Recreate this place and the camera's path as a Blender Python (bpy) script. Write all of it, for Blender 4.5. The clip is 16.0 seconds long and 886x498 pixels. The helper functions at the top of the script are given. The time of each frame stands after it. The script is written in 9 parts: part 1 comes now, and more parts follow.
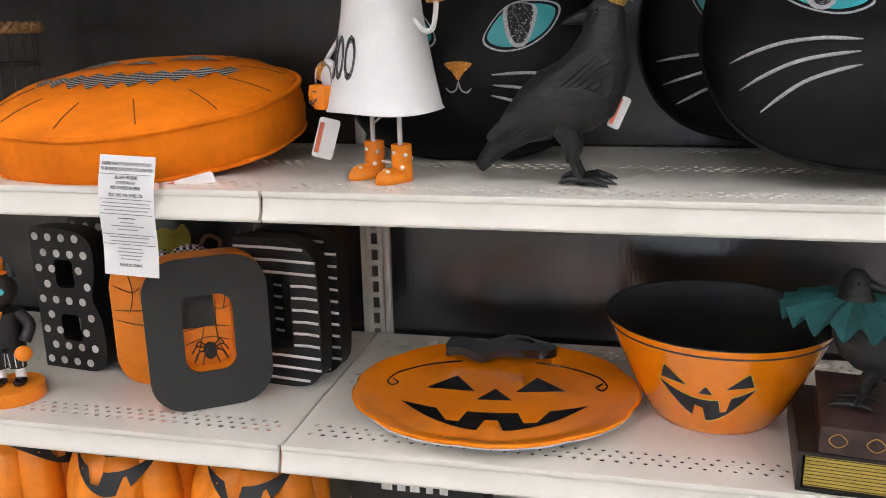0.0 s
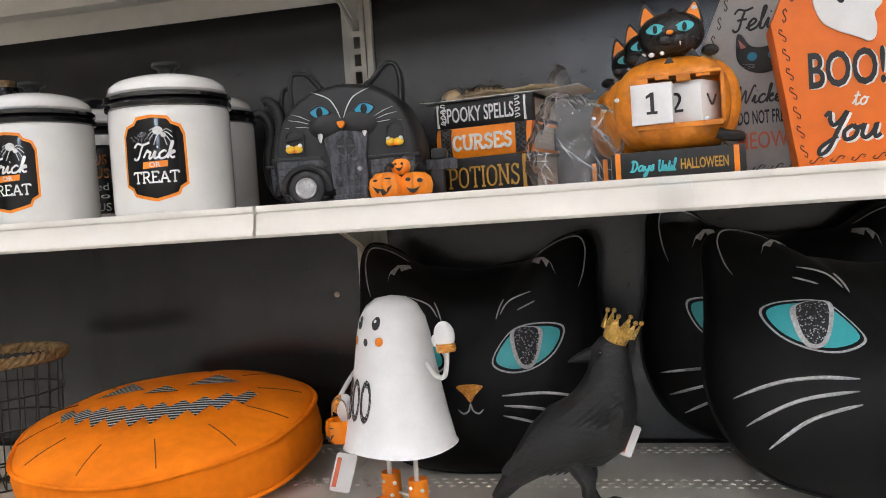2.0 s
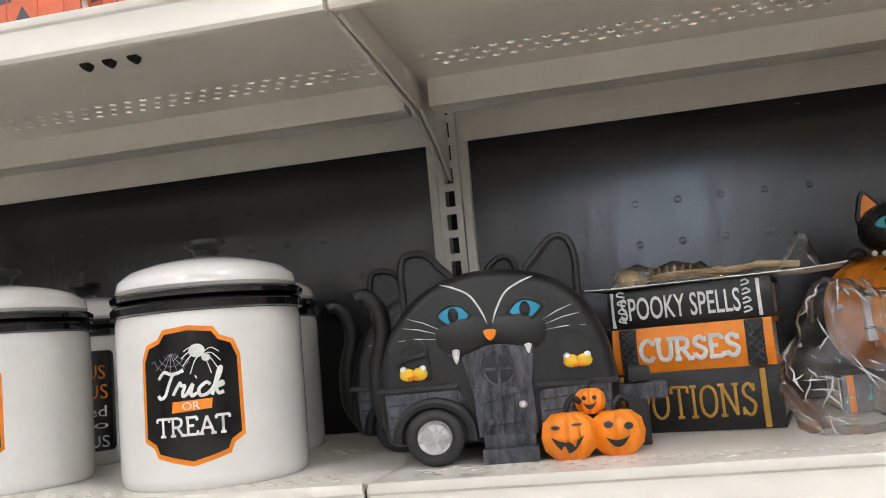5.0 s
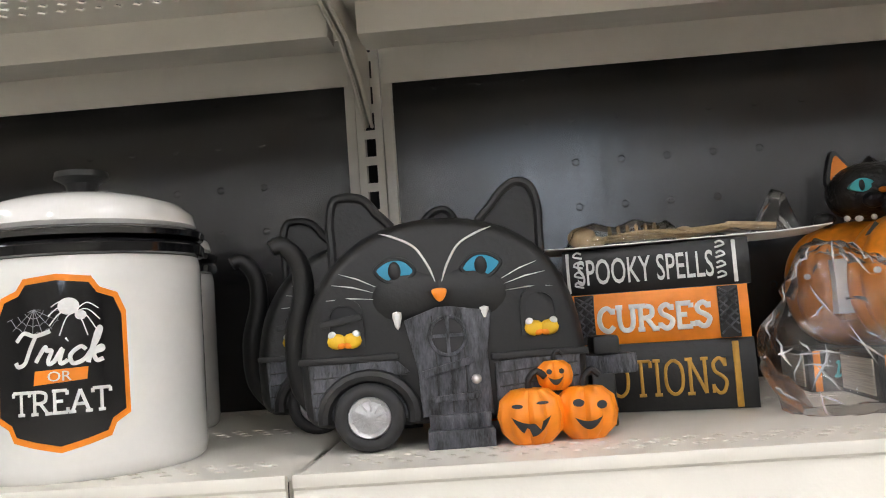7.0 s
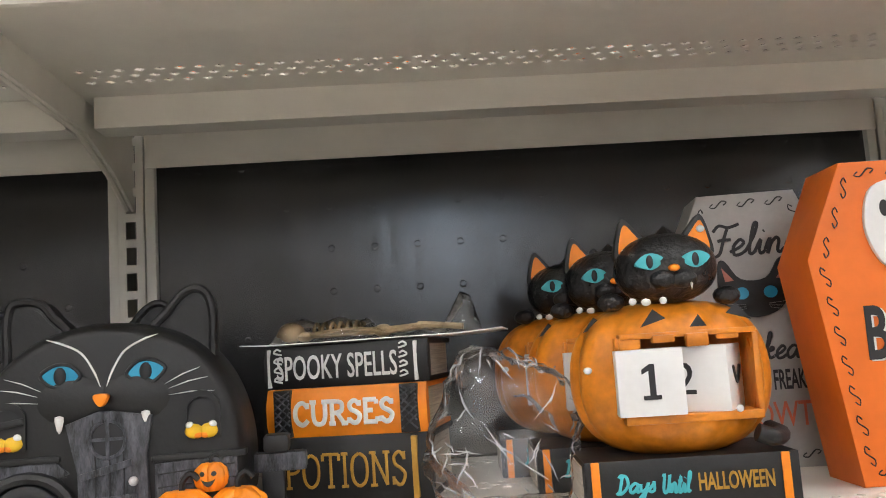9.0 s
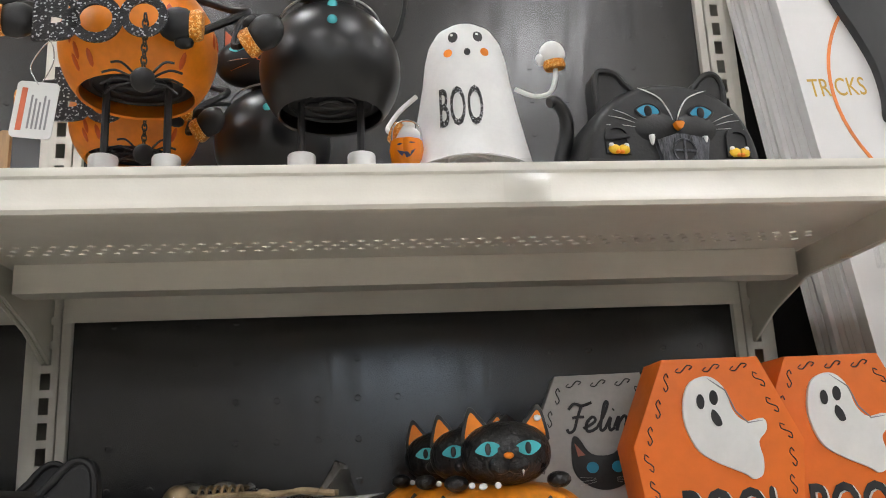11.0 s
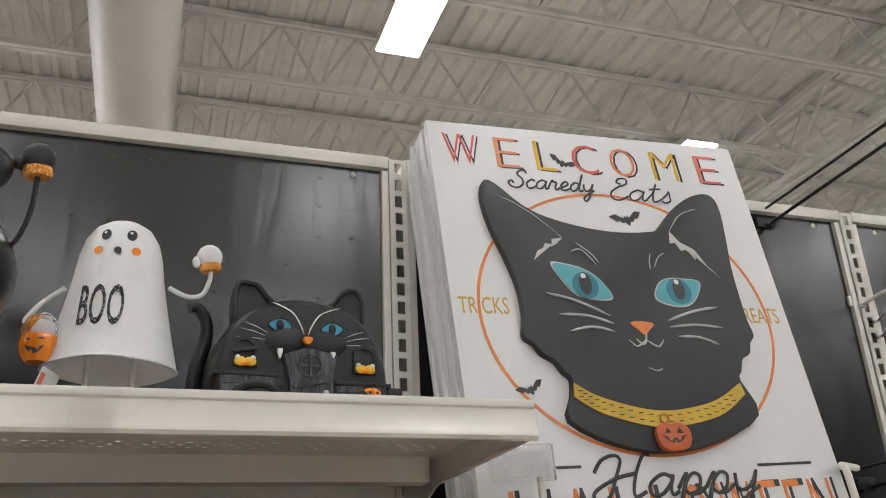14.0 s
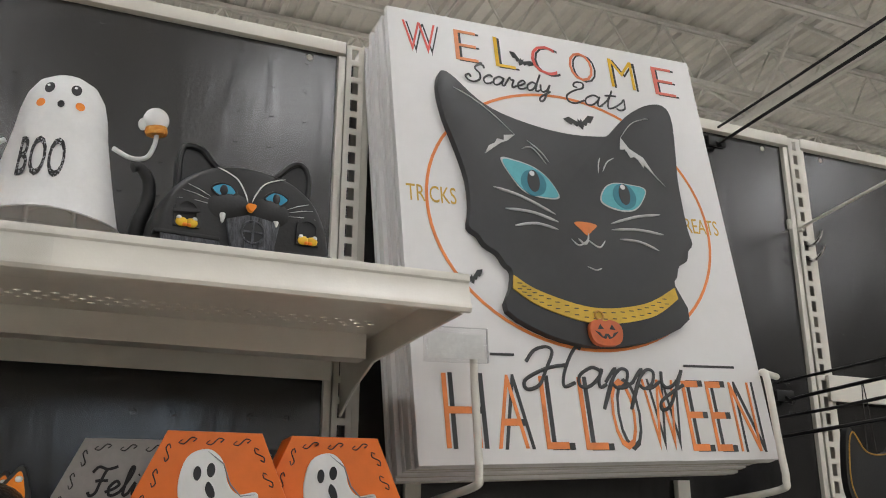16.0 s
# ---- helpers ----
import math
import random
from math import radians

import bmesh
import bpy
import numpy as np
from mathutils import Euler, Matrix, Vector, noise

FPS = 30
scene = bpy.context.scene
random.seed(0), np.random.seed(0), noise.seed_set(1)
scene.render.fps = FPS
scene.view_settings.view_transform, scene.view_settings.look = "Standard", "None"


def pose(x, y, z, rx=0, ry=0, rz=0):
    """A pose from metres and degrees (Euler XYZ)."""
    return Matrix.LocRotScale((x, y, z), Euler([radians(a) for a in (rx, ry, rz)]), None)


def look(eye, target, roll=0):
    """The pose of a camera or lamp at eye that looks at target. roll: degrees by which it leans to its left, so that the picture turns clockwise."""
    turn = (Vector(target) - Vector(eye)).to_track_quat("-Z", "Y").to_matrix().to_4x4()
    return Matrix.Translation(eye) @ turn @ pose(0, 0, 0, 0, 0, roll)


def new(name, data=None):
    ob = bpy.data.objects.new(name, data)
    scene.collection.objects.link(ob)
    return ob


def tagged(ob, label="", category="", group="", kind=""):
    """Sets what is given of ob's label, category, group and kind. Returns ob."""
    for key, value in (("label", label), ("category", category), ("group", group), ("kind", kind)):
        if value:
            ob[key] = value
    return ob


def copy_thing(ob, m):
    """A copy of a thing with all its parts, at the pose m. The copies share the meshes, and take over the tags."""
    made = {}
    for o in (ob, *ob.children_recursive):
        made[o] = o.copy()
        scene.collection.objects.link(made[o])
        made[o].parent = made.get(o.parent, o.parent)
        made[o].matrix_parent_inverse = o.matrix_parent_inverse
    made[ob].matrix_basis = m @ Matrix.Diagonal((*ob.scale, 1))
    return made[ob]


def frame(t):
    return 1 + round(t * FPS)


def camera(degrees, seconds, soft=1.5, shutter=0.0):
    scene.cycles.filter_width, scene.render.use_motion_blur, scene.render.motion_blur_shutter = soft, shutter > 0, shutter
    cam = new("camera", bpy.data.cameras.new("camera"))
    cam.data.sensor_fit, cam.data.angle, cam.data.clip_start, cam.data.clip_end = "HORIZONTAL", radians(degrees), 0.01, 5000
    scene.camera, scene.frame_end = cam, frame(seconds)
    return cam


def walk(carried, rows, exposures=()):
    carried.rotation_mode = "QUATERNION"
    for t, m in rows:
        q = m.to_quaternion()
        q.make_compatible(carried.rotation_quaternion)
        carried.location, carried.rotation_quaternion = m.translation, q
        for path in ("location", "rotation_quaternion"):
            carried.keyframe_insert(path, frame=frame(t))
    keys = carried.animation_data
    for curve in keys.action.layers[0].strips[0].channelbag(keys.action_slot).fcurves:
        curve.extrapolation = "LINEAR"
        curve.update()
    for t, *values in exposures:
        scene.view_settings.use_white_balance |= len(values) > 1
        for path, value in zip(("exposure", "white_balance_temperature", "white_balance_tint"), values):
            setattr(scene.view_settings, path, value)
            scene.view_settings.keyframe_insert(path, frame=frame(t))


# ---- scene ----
cam = camera(54.8, 16.0, soft=1.0)
PATH = [
    (0, (0.455, -1.43, 1.185), (0.019, 0.454, 0.674), -1.2),
    (0.5, (0.445, -1.425, 1.238), (-0.003, 0.491, 0.88), -2.7),
    (1, (0.436, -1.422, 1.284), (-0.011, 0.512, 1.042), -3.6),
    (1.5, (0.452, -1.422, 1.338), (-0.012, 0.516, 1.168), -3.8),
    (2, (0.458, -1.432, 1.378), (0.006, 0.515, 1.299), -3.8),
    (2.5, (0.454, -1.444, 1.434), (-0.008, 0.501, 1.465), -3.7),
    (3, (0.426, -1.447, 1.459), (-0.036, 0.494, 1.592), -3.5),
    (3.5, (0.386, -1.366, 1.474), (-0.089, 0.57, 1.633), -3.6),
    (3.7, (0.36, -1.314, 1.479), (-0.122, 0.62, 1.648), -3.8),
    (5.8, (0.139, -1.001, 1.497), (-0.1, 0.97, 1.738), -5.3),
    (6, (0.136, -0.991, 1.494), (-0.061, 0.987, 1.716), -5.0),
    (6.5, (0.13, -0.967, 1.488), (-0.003, 1.02, 1.665), -4.7),
    (7, (0.125, -0.957, 1.488), (0.016, 1.034, 1.648), -4.1),
    (7.5, (0.156, -0.958, 1.494), (0.101, 1.035, 1.652), -4.1),
    (8, (0.188, -0.97, 1.499), (0.167, 1.024, 1.662), -4.1),
    (8.5, (0.249, -0.979, 1.508), (0.285, 1.011, 1.703), -3.8),
    (9, (0.306, -1.005, 1.522), (0.412, 0.979, 1.76), -3.8),
    (9.2, (0.326, -1.024, 1.523), (0.442, 0.958, 1.765), -3.8),
    (11.3, (0.386, -1.115, 1.582), (0.595, 0.801, 2.119), -2.4),
    (11.5, (0.385, -1.122, 1.59), (0.598, 0.782, 2.166), -2.3),
    (12, (0.395, -1.143, 1.611), (0.609, 0.731, 2.275), -2.6),
    (12.5, (0.451, -1.168, 1.622), (0.684, 0.674, 2.367), -2.8),
    (13, (0.507, -1.193, 1.635), (0.884, 0.604, 2.428), -3.5),
    (13.5, (0.544, -1.2, 1.632), (1.085, 0.551, 2.434), -3.4),
    (14, (0.565, -1.208, 1.623), (1.178, 0.535, 2.388), -2.7),
    (14.5, (0.578, -1.213, 1.606), (1.231, 0.542, 2.311), -1.8),
    (15, (0.582, -1.212, 1.588), (1.267, 0.558, 2.22), -0.5),
    (15.5, (0.584, -1.204, 1.578), (1.29, 0.566, 2.186), 0.0),
    (16, (0.581, -1.203, 1.574), (1.304, 0.564, 2.168), 0.3),
]
walk(cam, [(t, look(eye, target, roll)) for t, eye, target, roll in PATH],
     [(0.0, 0.43, 6400, 16), (3.5, 0.47, 6400, 15), (6.0, 0.52, 6500, 14), (9.2, 0.58, 6650, 14), (11.4, 0.05, 6550, 12), (12.5, -0.03, 6550, 12), (14.0, -0.28, 6600, 12), (16.0, -0.30, 6600, 12)])

# ---- world and light ----
world = bpy.data.worlds.new("store_air")
world.use_nodes = True
world.node_tree.nodes["Background"].inputs[0].default_value = (1.0, 0.97, 0.92, 1)
world.node_tree.nodes["Background"].inputs[1].default_value = 0.02
scene.world = world
LAMP_POWER = 36.0

# ---- materials ----
MATS = {}


def mat(name, color, rough=0.5, metal=0.0, vary=0.08, scale=30.0, bump=0.0, bump_scale=200.0, spec=0.5, coat=0.0, emit=0.0, alpha=1.0, stretch=(1, 1, 1), sheen=0.0, fleck=None):
    """A principled material with two scales of colour variation and a fine bump."""
    if name in MATS:
        return MATS[name]
    m = bpy.data.materials.new(name)
    m.use_nodes = True
    t = m.node_tree
    n, k = t.nodes, t.links
    b = n["Principled BSDF"]
    b.inputs["Roughness"].default_value = rough
    b.inputs["Metallic"].default_value = metal
    b.inputs["Specular IOR Level"].default_value = spec
    b.inputs["Coat Weight"].default_value = coat
    b.inputs["Coat Roughness"].default_value = 0.08
    b.inputs["Sheen Weight"].default_value = sheen
    co = n.new("ShaderNodeTexCoord")
    mp = n.new("ShaderNodeMapping")
    mp.inputs["Scale"].default_value = stretch
    k.new(co.outputs["Object"], mp.inputs["Vector"])
    n1 = n.new("ShaderNodeTexNoise")
    n1.inputs["Scale"].default_value = scale
    n1.inputs["Detail"].default_value = 4
    n2 = n.new("ShaderNodeTexNoise")
    n2.inputs["Scale"].default_value = scale * 7
    n2.inputs["Detail"].default_value = 2
    k.new(mp.outputs[0], n1.inputs["Vector"])
    k.new(mp.outputs[0], n2.inputs["Vector"])
    add = n.new("ShaderNodeMath")
    add.operation = "MULTIPLY_ADD"
    add.inputs[1].default_value = 0.35
    k.new(n2.outputs[0], add.inputs[0])
    k.new(n1.outputs[0], add.inputs[2])
    r = n.new("ShaderNodeValToRGB")
    r.color_ramp.elements[0].position = 0.4
    r.color_ramp.elements[1].position = 0.95
    lo = [max(0, c * (1 - 2.2 * vary)) for c in color]
    hi = [min(1, c * (1 + 1.6 * vary)) for c in color]
    r.color_ramp.elements[0].color = (*lo, 1)
    r.color_ramp.elements[1].color = (*hi, 1)
    k.new(add.outputs[0], r.inputs[0])
    out = r.outputs[0]
    if fleck:
        v = n.new("ShaderNodeTexVoronoi")
        v.inputs["Scale"].default_value = fleck[1]
        k.new(co.outputs["Object"], v.inputs["Vector"])
        cr = n.new("ShaderNodeValToRGB")
        cr.color_ramp.elements[0].position = fleck[2]
        cr.color_ramp.elements[1].position = fleck[2] + 0.05
        sep = n.new("ShaderNodeSeparateColor")
        k.new(v.outputs["Color"], sep.inputs[0])
        k.new(sep.outputs[0], cr.inputs[0])
        mx = n.new("ShaderNodeMix")
        mx.data_type = "RGBA"
        k.new(cr.outputs[0], mx.inputs[0])
        k.new(out, mx.inputs[6])
        mx.inputs[7].default_value = (*fleck[0], 1)
        out = mx.outputs[2]
    k.new(out, b.inputs["Base Color"])
    rr = n.new("ShaderNodeMapRange")
    rr.inputs["To Min"].default_value = max(0.02, rough - 0.07)
    rr.inputs["To Max"].default_value = min(1, rough + 0.07)
    k.new(n1.outputs[0], rr.inputs[0])
    k.new(rr.outputs[0], b.inputs["Roughness"])
    if bump:
        nb = n.new("ShaderNodeTexNoise")
        nb.inputs["Scale"].default_value = bump_scale
        nb.inputs["Detail"].default_value = 3
        k.new(mp.outputs[0], nb.inputs["Vector"])
        bp = n.new("ShaderNodeBump")
        bp.inputs["Strength"].default_value = bump
        bp.inputs["Distance"].default_value = 0.002
        k.new(nb.outputs[0], bp.inputs["Height"])
        k.new(bp.outputs[0], b.inputs["Normal"])
    if emit:
        b.inputs["Emission Color"].default_value = (*color, 1)
        b.inputs["Emission Strength"].default_value = emit
    if alpha < 1:
        b.inputs["Alpha"].default_value = alpha
    MATS[name] = m
    return m


def clear_mat(name, tint, rough, amount, ior=1.28):
    """Thin clear film: mostly see-through, glossy by its angle."""
    m = bpy.data.materials.new(name)
    m.use_nodes = True
    n, k = m.node_tree.nodes, m.node_tree.links
    n.remove(n["Principled BSDF"])
    tr = n.new("ShaderNodeBsdfTransparent")
    tr.inputs[0].default_value = (*tint, 1)
    gl = n.new("ShaderNodeBsdfGlossy")
    gl.inputs["Roughness"].default_value = rough
    fr = n.new("ShaderNodeFresnel")
    fr.inputs[0].default_value = ior
    ad = n.new("ShaderNodeMath")
    ad.inputs[1].default_value = amount
    k.new(fr.outputs[0], ad.inputs[0])
    mx = n.new("ShaderNodeMixShader")
    k.new(ad.outputs[0], mx.inputs[0])
    k.new(tr.outputs[0], mx.inputs[1])
    k.new(gl.outputs[0], mx.inputs[2])
    k.new(mx.outputs[0], n["Material Output"].inputs[0])
    return m


def panel_mat():
    """Dark printed pegboard cover: streaky charcoal film with the covered holes just showing."""
    m = mat("back_panel_film", (0.0155, 0.0148, 0.0153), rough=0.22, spec=0.85, vary=0.4, scale=6.0, bump=0.30, bump_scale=16, stretch=(3, 1, 0.7))
    n, k = m.node_tree.nodes, m.node_tree.links
    co = n.new("ShaderNodeTexCoord")
    sc = n.new("ShaderNodeVectorMath")
    sc.operation = "SCALE"
    sc.inputs["Scale"].default_value = 1 / 0.0508
    k.new(co.outputs["Object"], sc.inputs[0])
    fr = n.new("ShaderNodeVectorMath")
    fr.operation = "FRACTION"
    k.new(sc.outputs[0], fr.inputs[0])
    mu = n.new("ShaderNodeVectorMath")
    mu.operation = "MULTIPLY"
    mu.inputs[1].default_value = (1, 0, 1)
    k.new(fr.outputs[0], mu.inputs[0])
    di = n.new("ShaderNodeVectorMath")
    di.operation = "DISTANCE"
    di.inputs[1].default_value = (0.5, 0, 0.5)
    k.new(mu.outputs[0], di.inputs[0])
    cr = n.new("ShaderNodeValToRGB")
    cr.color_ramp.elements[0].position = 0.06
    cr.color_ramp.elements[0].color = (1, 1, 1, 1)
    cr.color_ramp.elements[1].position = 0.085
    cr.color_ramp.elements[1].color = (0, 0, 0, 1)
    k.new(di.outputs["Value"], cr.inputs[0])
    nz = n.new("ShaderNodeTexNoise")
    nz.inputs["Scale"].default_value = 7
    k.new(co.outputs["Object"], nz.inputs[0])
    gate = n.new("ShaderNodeMath")
    gate.operation = "GREATER_THAN"
    gate.inputs[1].default_value = 0.5
    k.new(nz.outputs[0], gate.inputs[0])
    mm = n.new("ShaderNodeMath")
    mm.operation = "MULTIPLY"
    k.new(cr.outputs[0], mm.inputs[0])
    k.new(gate.outputs[0], mm.inputs[1])
    old = [x for x in n if x.type == "BUMP"][0]
    bp = n.new("ShaderNodeBump")
    bp.inputs["Strength"].default_value = 0.35
    bp.inputs["Distance"].default_value = 0.001
    k.new(mm.outputs[0], bp.inputs["Height"])
    k.new(old.outputs[0], bp.inputs["Normal"])
    k.new(bp.outputs[0], n["Principled BSDF"].inputs["Normal"])
    return m


M_SHELF = mat("cream_enamel", (0.72, 0.69, 0.62), rough=0.34, vary=0.04, scale=6, bump=0.05, bump_scale=400)
M_PANEL = panel_mat()
M_BLACK = mat("matt_black_paint", (0.0075, 0.0075, 0.008), rough=0.47, vary=0.15, scale=40, bump=0.15, bump_scale=300)
M_GLOSSBLACK = mat("gloss_black_glaze", (0.008, 0.008, 0.009), rough=0.1, vary=0.1, coat=0.5)
M_WHITE = mat("white_paint", (0.78, 0.78, 0.77), rough=0.42, vary=0.03, bump=0.05)
M_GLAZE = mat("white_glaze", (0.78, 0.77, 0.74), rough=0.12, vary=0.02, coat=0.6)
M_ORANGE = mat("orange_paint", (0.88, 0.25, 0.008), rough=0.42, vary=0.08, scale=25, bump=0.08)
M_ORANGEGLAZE = mat("orange_glaze", (0.98, 0.255, 0.003), rough=0.12, vary=0.06, scale=12, coat=0.6)
M_TEAL = mat("teal_paint", (0.05, 0.42, 0.47), rough=0.45, vary=0.05)
M_BLUE = mat("blue_eye_paint", (0.02, 0.28, 0.46), rough=0.3, vary=0.05)
M_YELLOW = mat("yellow_paint", (0.78, 0.47, 0.02), rough=0.4)
M_GOLD = mat("gold_glitter", (0.75, 0.43, 0.08), rough=0.3, metal=0.8, vary=0.2, scale=300, bump=0.8, bump_scale=900, fleck=((1.0, 0.8, 0.35), 900, 0.75))
M_GOLDINK = mat("gold_ink", (0.50, 0.27, 0.04), rough=0.4, metal=0.2, vary=0.12, scale=60)
M_GLITTER_ORANGE = mat("orange_glitter", (0.72, 0.24, 0.01), rough=0.35, metal=0.3, vary=0.2, scale=300, bump=0.8, bump_scale=900, fleck=((1.0, 0.62, 0.2), 900, 0.78))
M_GLITTER_BLACK = mat("black_glitter", (0.02, 0.02, 0.022), rough=0.35, metal=0.3, vary=0.3, scale=300, bump=0.8, bump_scale=900, fleck=((0.5, 0.5, 0.52), 700, 0.86))
M_INK = mat("black_ink", (0.018, 0.018, 0.02), rough=0.55, vary=0.1)
M_GREYINK = mat("grey_ink", (0.28, 0.28, 0.29), rough=0.6, vary=0.1)
M_WHITEINK = mat("white_ink", (0.72, 0.72, 0.70), rough=0.5, vary=0.08, scale=80)
M_SILVER = mat("silver_paint", (0.55, 0.55, 0.56), rough=0.35, metal=0.6, vary=0.15, scale=120, bump=0.2)
M_CHROME = mat("chrome_wire", (0.62, 0.62, 0.63), rough=0.2, metal=1.0, vary=0.05)
M_SLATE = mat("dry_brushed_slate", (0.046, 0.048, 0.056), rough=0.6, vary=0.95, scale=75, bump=1.0, bump_scale=170, stretch=(2.5, 1, 0.7))
M_FUR = mat("glossy_carved_fur", (0.008, 0.008, 0.0085), rough=0.3, vary=0.2, scale=60, bump=1.0, bump_scale=260)
M_VELVET = mat("black_velvet", (0.0022, 0.0022, 0.0026), rough=0.52, vary=0.5, scale=9, bump=0.5, bump_scale=30, sheen=0.0, spec=0.2)
M_VELVET_ORANGE = mat("orange_velvet", (0.94, 0.21, 0.002), rough=0.75, vary=0.12, scale=9, bump=0.3, bump_scale=40, sheen=0.0, spec=0.2)
M_THREAD = mat("silver_thread", (0.5, 0.5, 0.5), rough=0.45, vary=0.2, scale=300, bump=0.6, bump_scale=700)
M_TEALCLOTH = mat("teal_satin", (0.035, 0.40, 0.43), rough=0.4, vary=0.06)
M_PAPER = mat("white_paper", (0.78, 0.78, 0.77), rough=0.7, vary=0.02)
M_PAGES = mat("page_block", (0.55, 0.5, 0.42), rough=0.8, vary=0.18, scale=20, stretch=(1, 1, 60), bump=0.3, bump_scale=300)
M_WOOD = mat("bare_pine_stick", (0.56, 0.37, 0.19), rough=0.6, vary=0.15, scale=18, stretch=(6, 6, 0.6), bump=0.1)
M_FOAM = mat("white_foam_bead", (0.8, 0.8, 0.79), rough=0.7)
M_RUBBER = mat("tyre_rubber", (0.02, 0.02, 0.021), rough=0.6, vary=0.15, bump=0.2)
M_ROPE = mat("straw_rope", (0.3, 0.19, 0.08), rough=0.8, vary=0.35, scale=120, bump=0.8, bump_scale=300)
M_WIRE = mat("dark_wire", (0.05, 0.045, 0.04), rough=0.5, metal=0.6)
M_GREY = mat("grey_paint", (0.42, 0.41, 0.39), rough=0.55, vary=0.06, bump=0.1)
M_CORAL = mat("faded_coral_print", (0.72, 0.17, 0.08), rough=0.55, vary=0.1, scale=30)
M_CREAMBOARD = mat("board_edge", (0.58, 0.55, 0.50), rough=0.75, vary=0.12, scale=30, bump=0.3)
M_SIGNWHITE = mat("sign_white", (0.76, 0.75, 0.745), rough=0.45, vary=0.02, scale=8)
M_SIGNBLACK = mat("sign_charcoal", (0.026, 0.027, 0.028), rough=0.42, vary=0.08, scale=15)
M_PINK = mat("pink_print", (0.75, 0.12, 0.10), rough=0.5)
M_FLOOR = mat("vinyl_floor_tile", (0.46, 0.43, 0.375), rough=0.22, vary=0.06, scale=5, bump=0.04)
M_CEIL = mat("painted_steel_deck", (0.78, 0.755, 0.71), rough=0.6, vary=0.05, scale=3)
M_STEEL = mat("painted_joist_steel", (0.76, 0.74, 0.70), rough=0.55, vary=0.06, scale=6)
M_DUCT = mat("white_duct", (0.74, 0.71, 0.67), rough=0.45, vary=0.03, scale=2)
M_WALL = mat("store_wall_paint", (0.36, 0.34, 0.31), rough=0.8, vary=0.04, scale=2)
M_CLIP = clear_mat("clear_plastic_clip", (0.97, 0.97, 0.97), 0.15, 0.02)
M_BAG = clear_mat("clear_plastic_film", (1, 1, 1), 0.22, 0.07, 1.2)
M_BLISTER = clear_mat("clear_blister", (1.0, 0.99, 0.97), 0.12, 0.03)
M_LAMP = mat("lit_diffuser", (0.955, 0.98, 1.0), emit=LAMP_POWER)


# ---- mesh helpers ----
def link_mesh(name, bm, material, parent=None, smooth=True, loc=None):
    me = bpy.data.meshes.new(name)
    bmesh.ops.recalc_face_normals(bm, faces=bm.faces)
    bm.to_mesh(me)
    bm.free()
    if material:
        me.materials.append(material)
    if smooth:
        for p in me.polygons:
            p.use_smooth = True
        me.set_sharp_from_angle(angle=radians(38))
    ob = new(name, me)
    if parent:
        ob.parent = parent
    if loc is not None:
        ob.matrix_basis = loc
    return ob


def part(name, bm, material, parent, label="", loc=None, smooth=True):
    ob = link_mesh(name, bm, material, parent, smooth, loc)
    return tagged(ob, label)


def thing(name, label, category, m=None, group="", kind=""):
    ob = new(name)
    ob.empty_display_size = 0.02
    if m is not None:
        ob.matrix_basis = m
    return tagged(ob, label, category, group, kind)


def structure(name, bm, material, label="", smooth=True):
    return tagged(link_mesh(name, bm, material, None, smooth), label, "", "", "structure")


def box(bm, x0, x1, y0, y1, z0, z1, bevel=0.0, m=None):
    v = [bm.verts.new((x, y, z)) for x in (x0, x1) for y in (y0, y1) for z in (z0, z1)]
    f = [bm.faces.new([v[i] for i in q]) for q in ((0, 1, 3, 2), (4, 6, 7, 5), (0, 4, 5, 1), (2, 3, 7, 6), (0, 2, 6, 4), (1, 5, 7, 3))]
    if bevel:
        e = list({e for q in f for e in q.edges})
        r = bmesh.ops.bevel(bm, geom=e, offset=bevel, segments=2, affect="EDGES", profile=0.6)
        v = list({w for w in v if w.is_valid} | set(r["verts"]))
    if m is not None:
        bmesh.ops.transform(bm, matrix=m, verts=v)
    return bm


def boxed(*a, **k):
    return box(bmesh.new(), *a, **k)


def lathe(prof, n=32, sx=1.0, sy=1.0, at=(0, 0, 0), bm=None, ribs=0, rib_depth=0.0, m=None):
    """Turn a profile of (radius, height) about z; ribs press pumpkin grooves into it."""
    bm = bm or bmesh.new()
    rows, made = [], []
    for r, z in prof:
        row = []
        for i in range(n):
            a = 2 * math.pi * i / n
            q = r
            if ribs:
                q = r * (1 - rib_depth * (1 - abs(math.cos(a * ribs / 2))) ** 1.6)
            row.append(bm.verts.new((at[0] + sx * q * math.cos(a), at[1] + sy * q * math.sin(a), at[2] + z)))
        rows.append(row)
        made += row
    for a, b in zip(rows, rows[1:]):
        for i in range(n):
            bm.faces.new((a[i], a[(i + 1) % n], b[(i + 1) % n], b[i]))
    for row, (r, z) in ((rows[0], prof[0]), (rows[-1], prof[-1])):
        if r > 1e-5:
            bm.faces.new(row)
        else:
            bmesh.ops.remove_doubles(bm, verts=row, dist=1e-5)
    if m is not None:
        bmesh.ops.transform(bm, matrix=m, verts=[v for v in made if v.is_valid])
    return bm


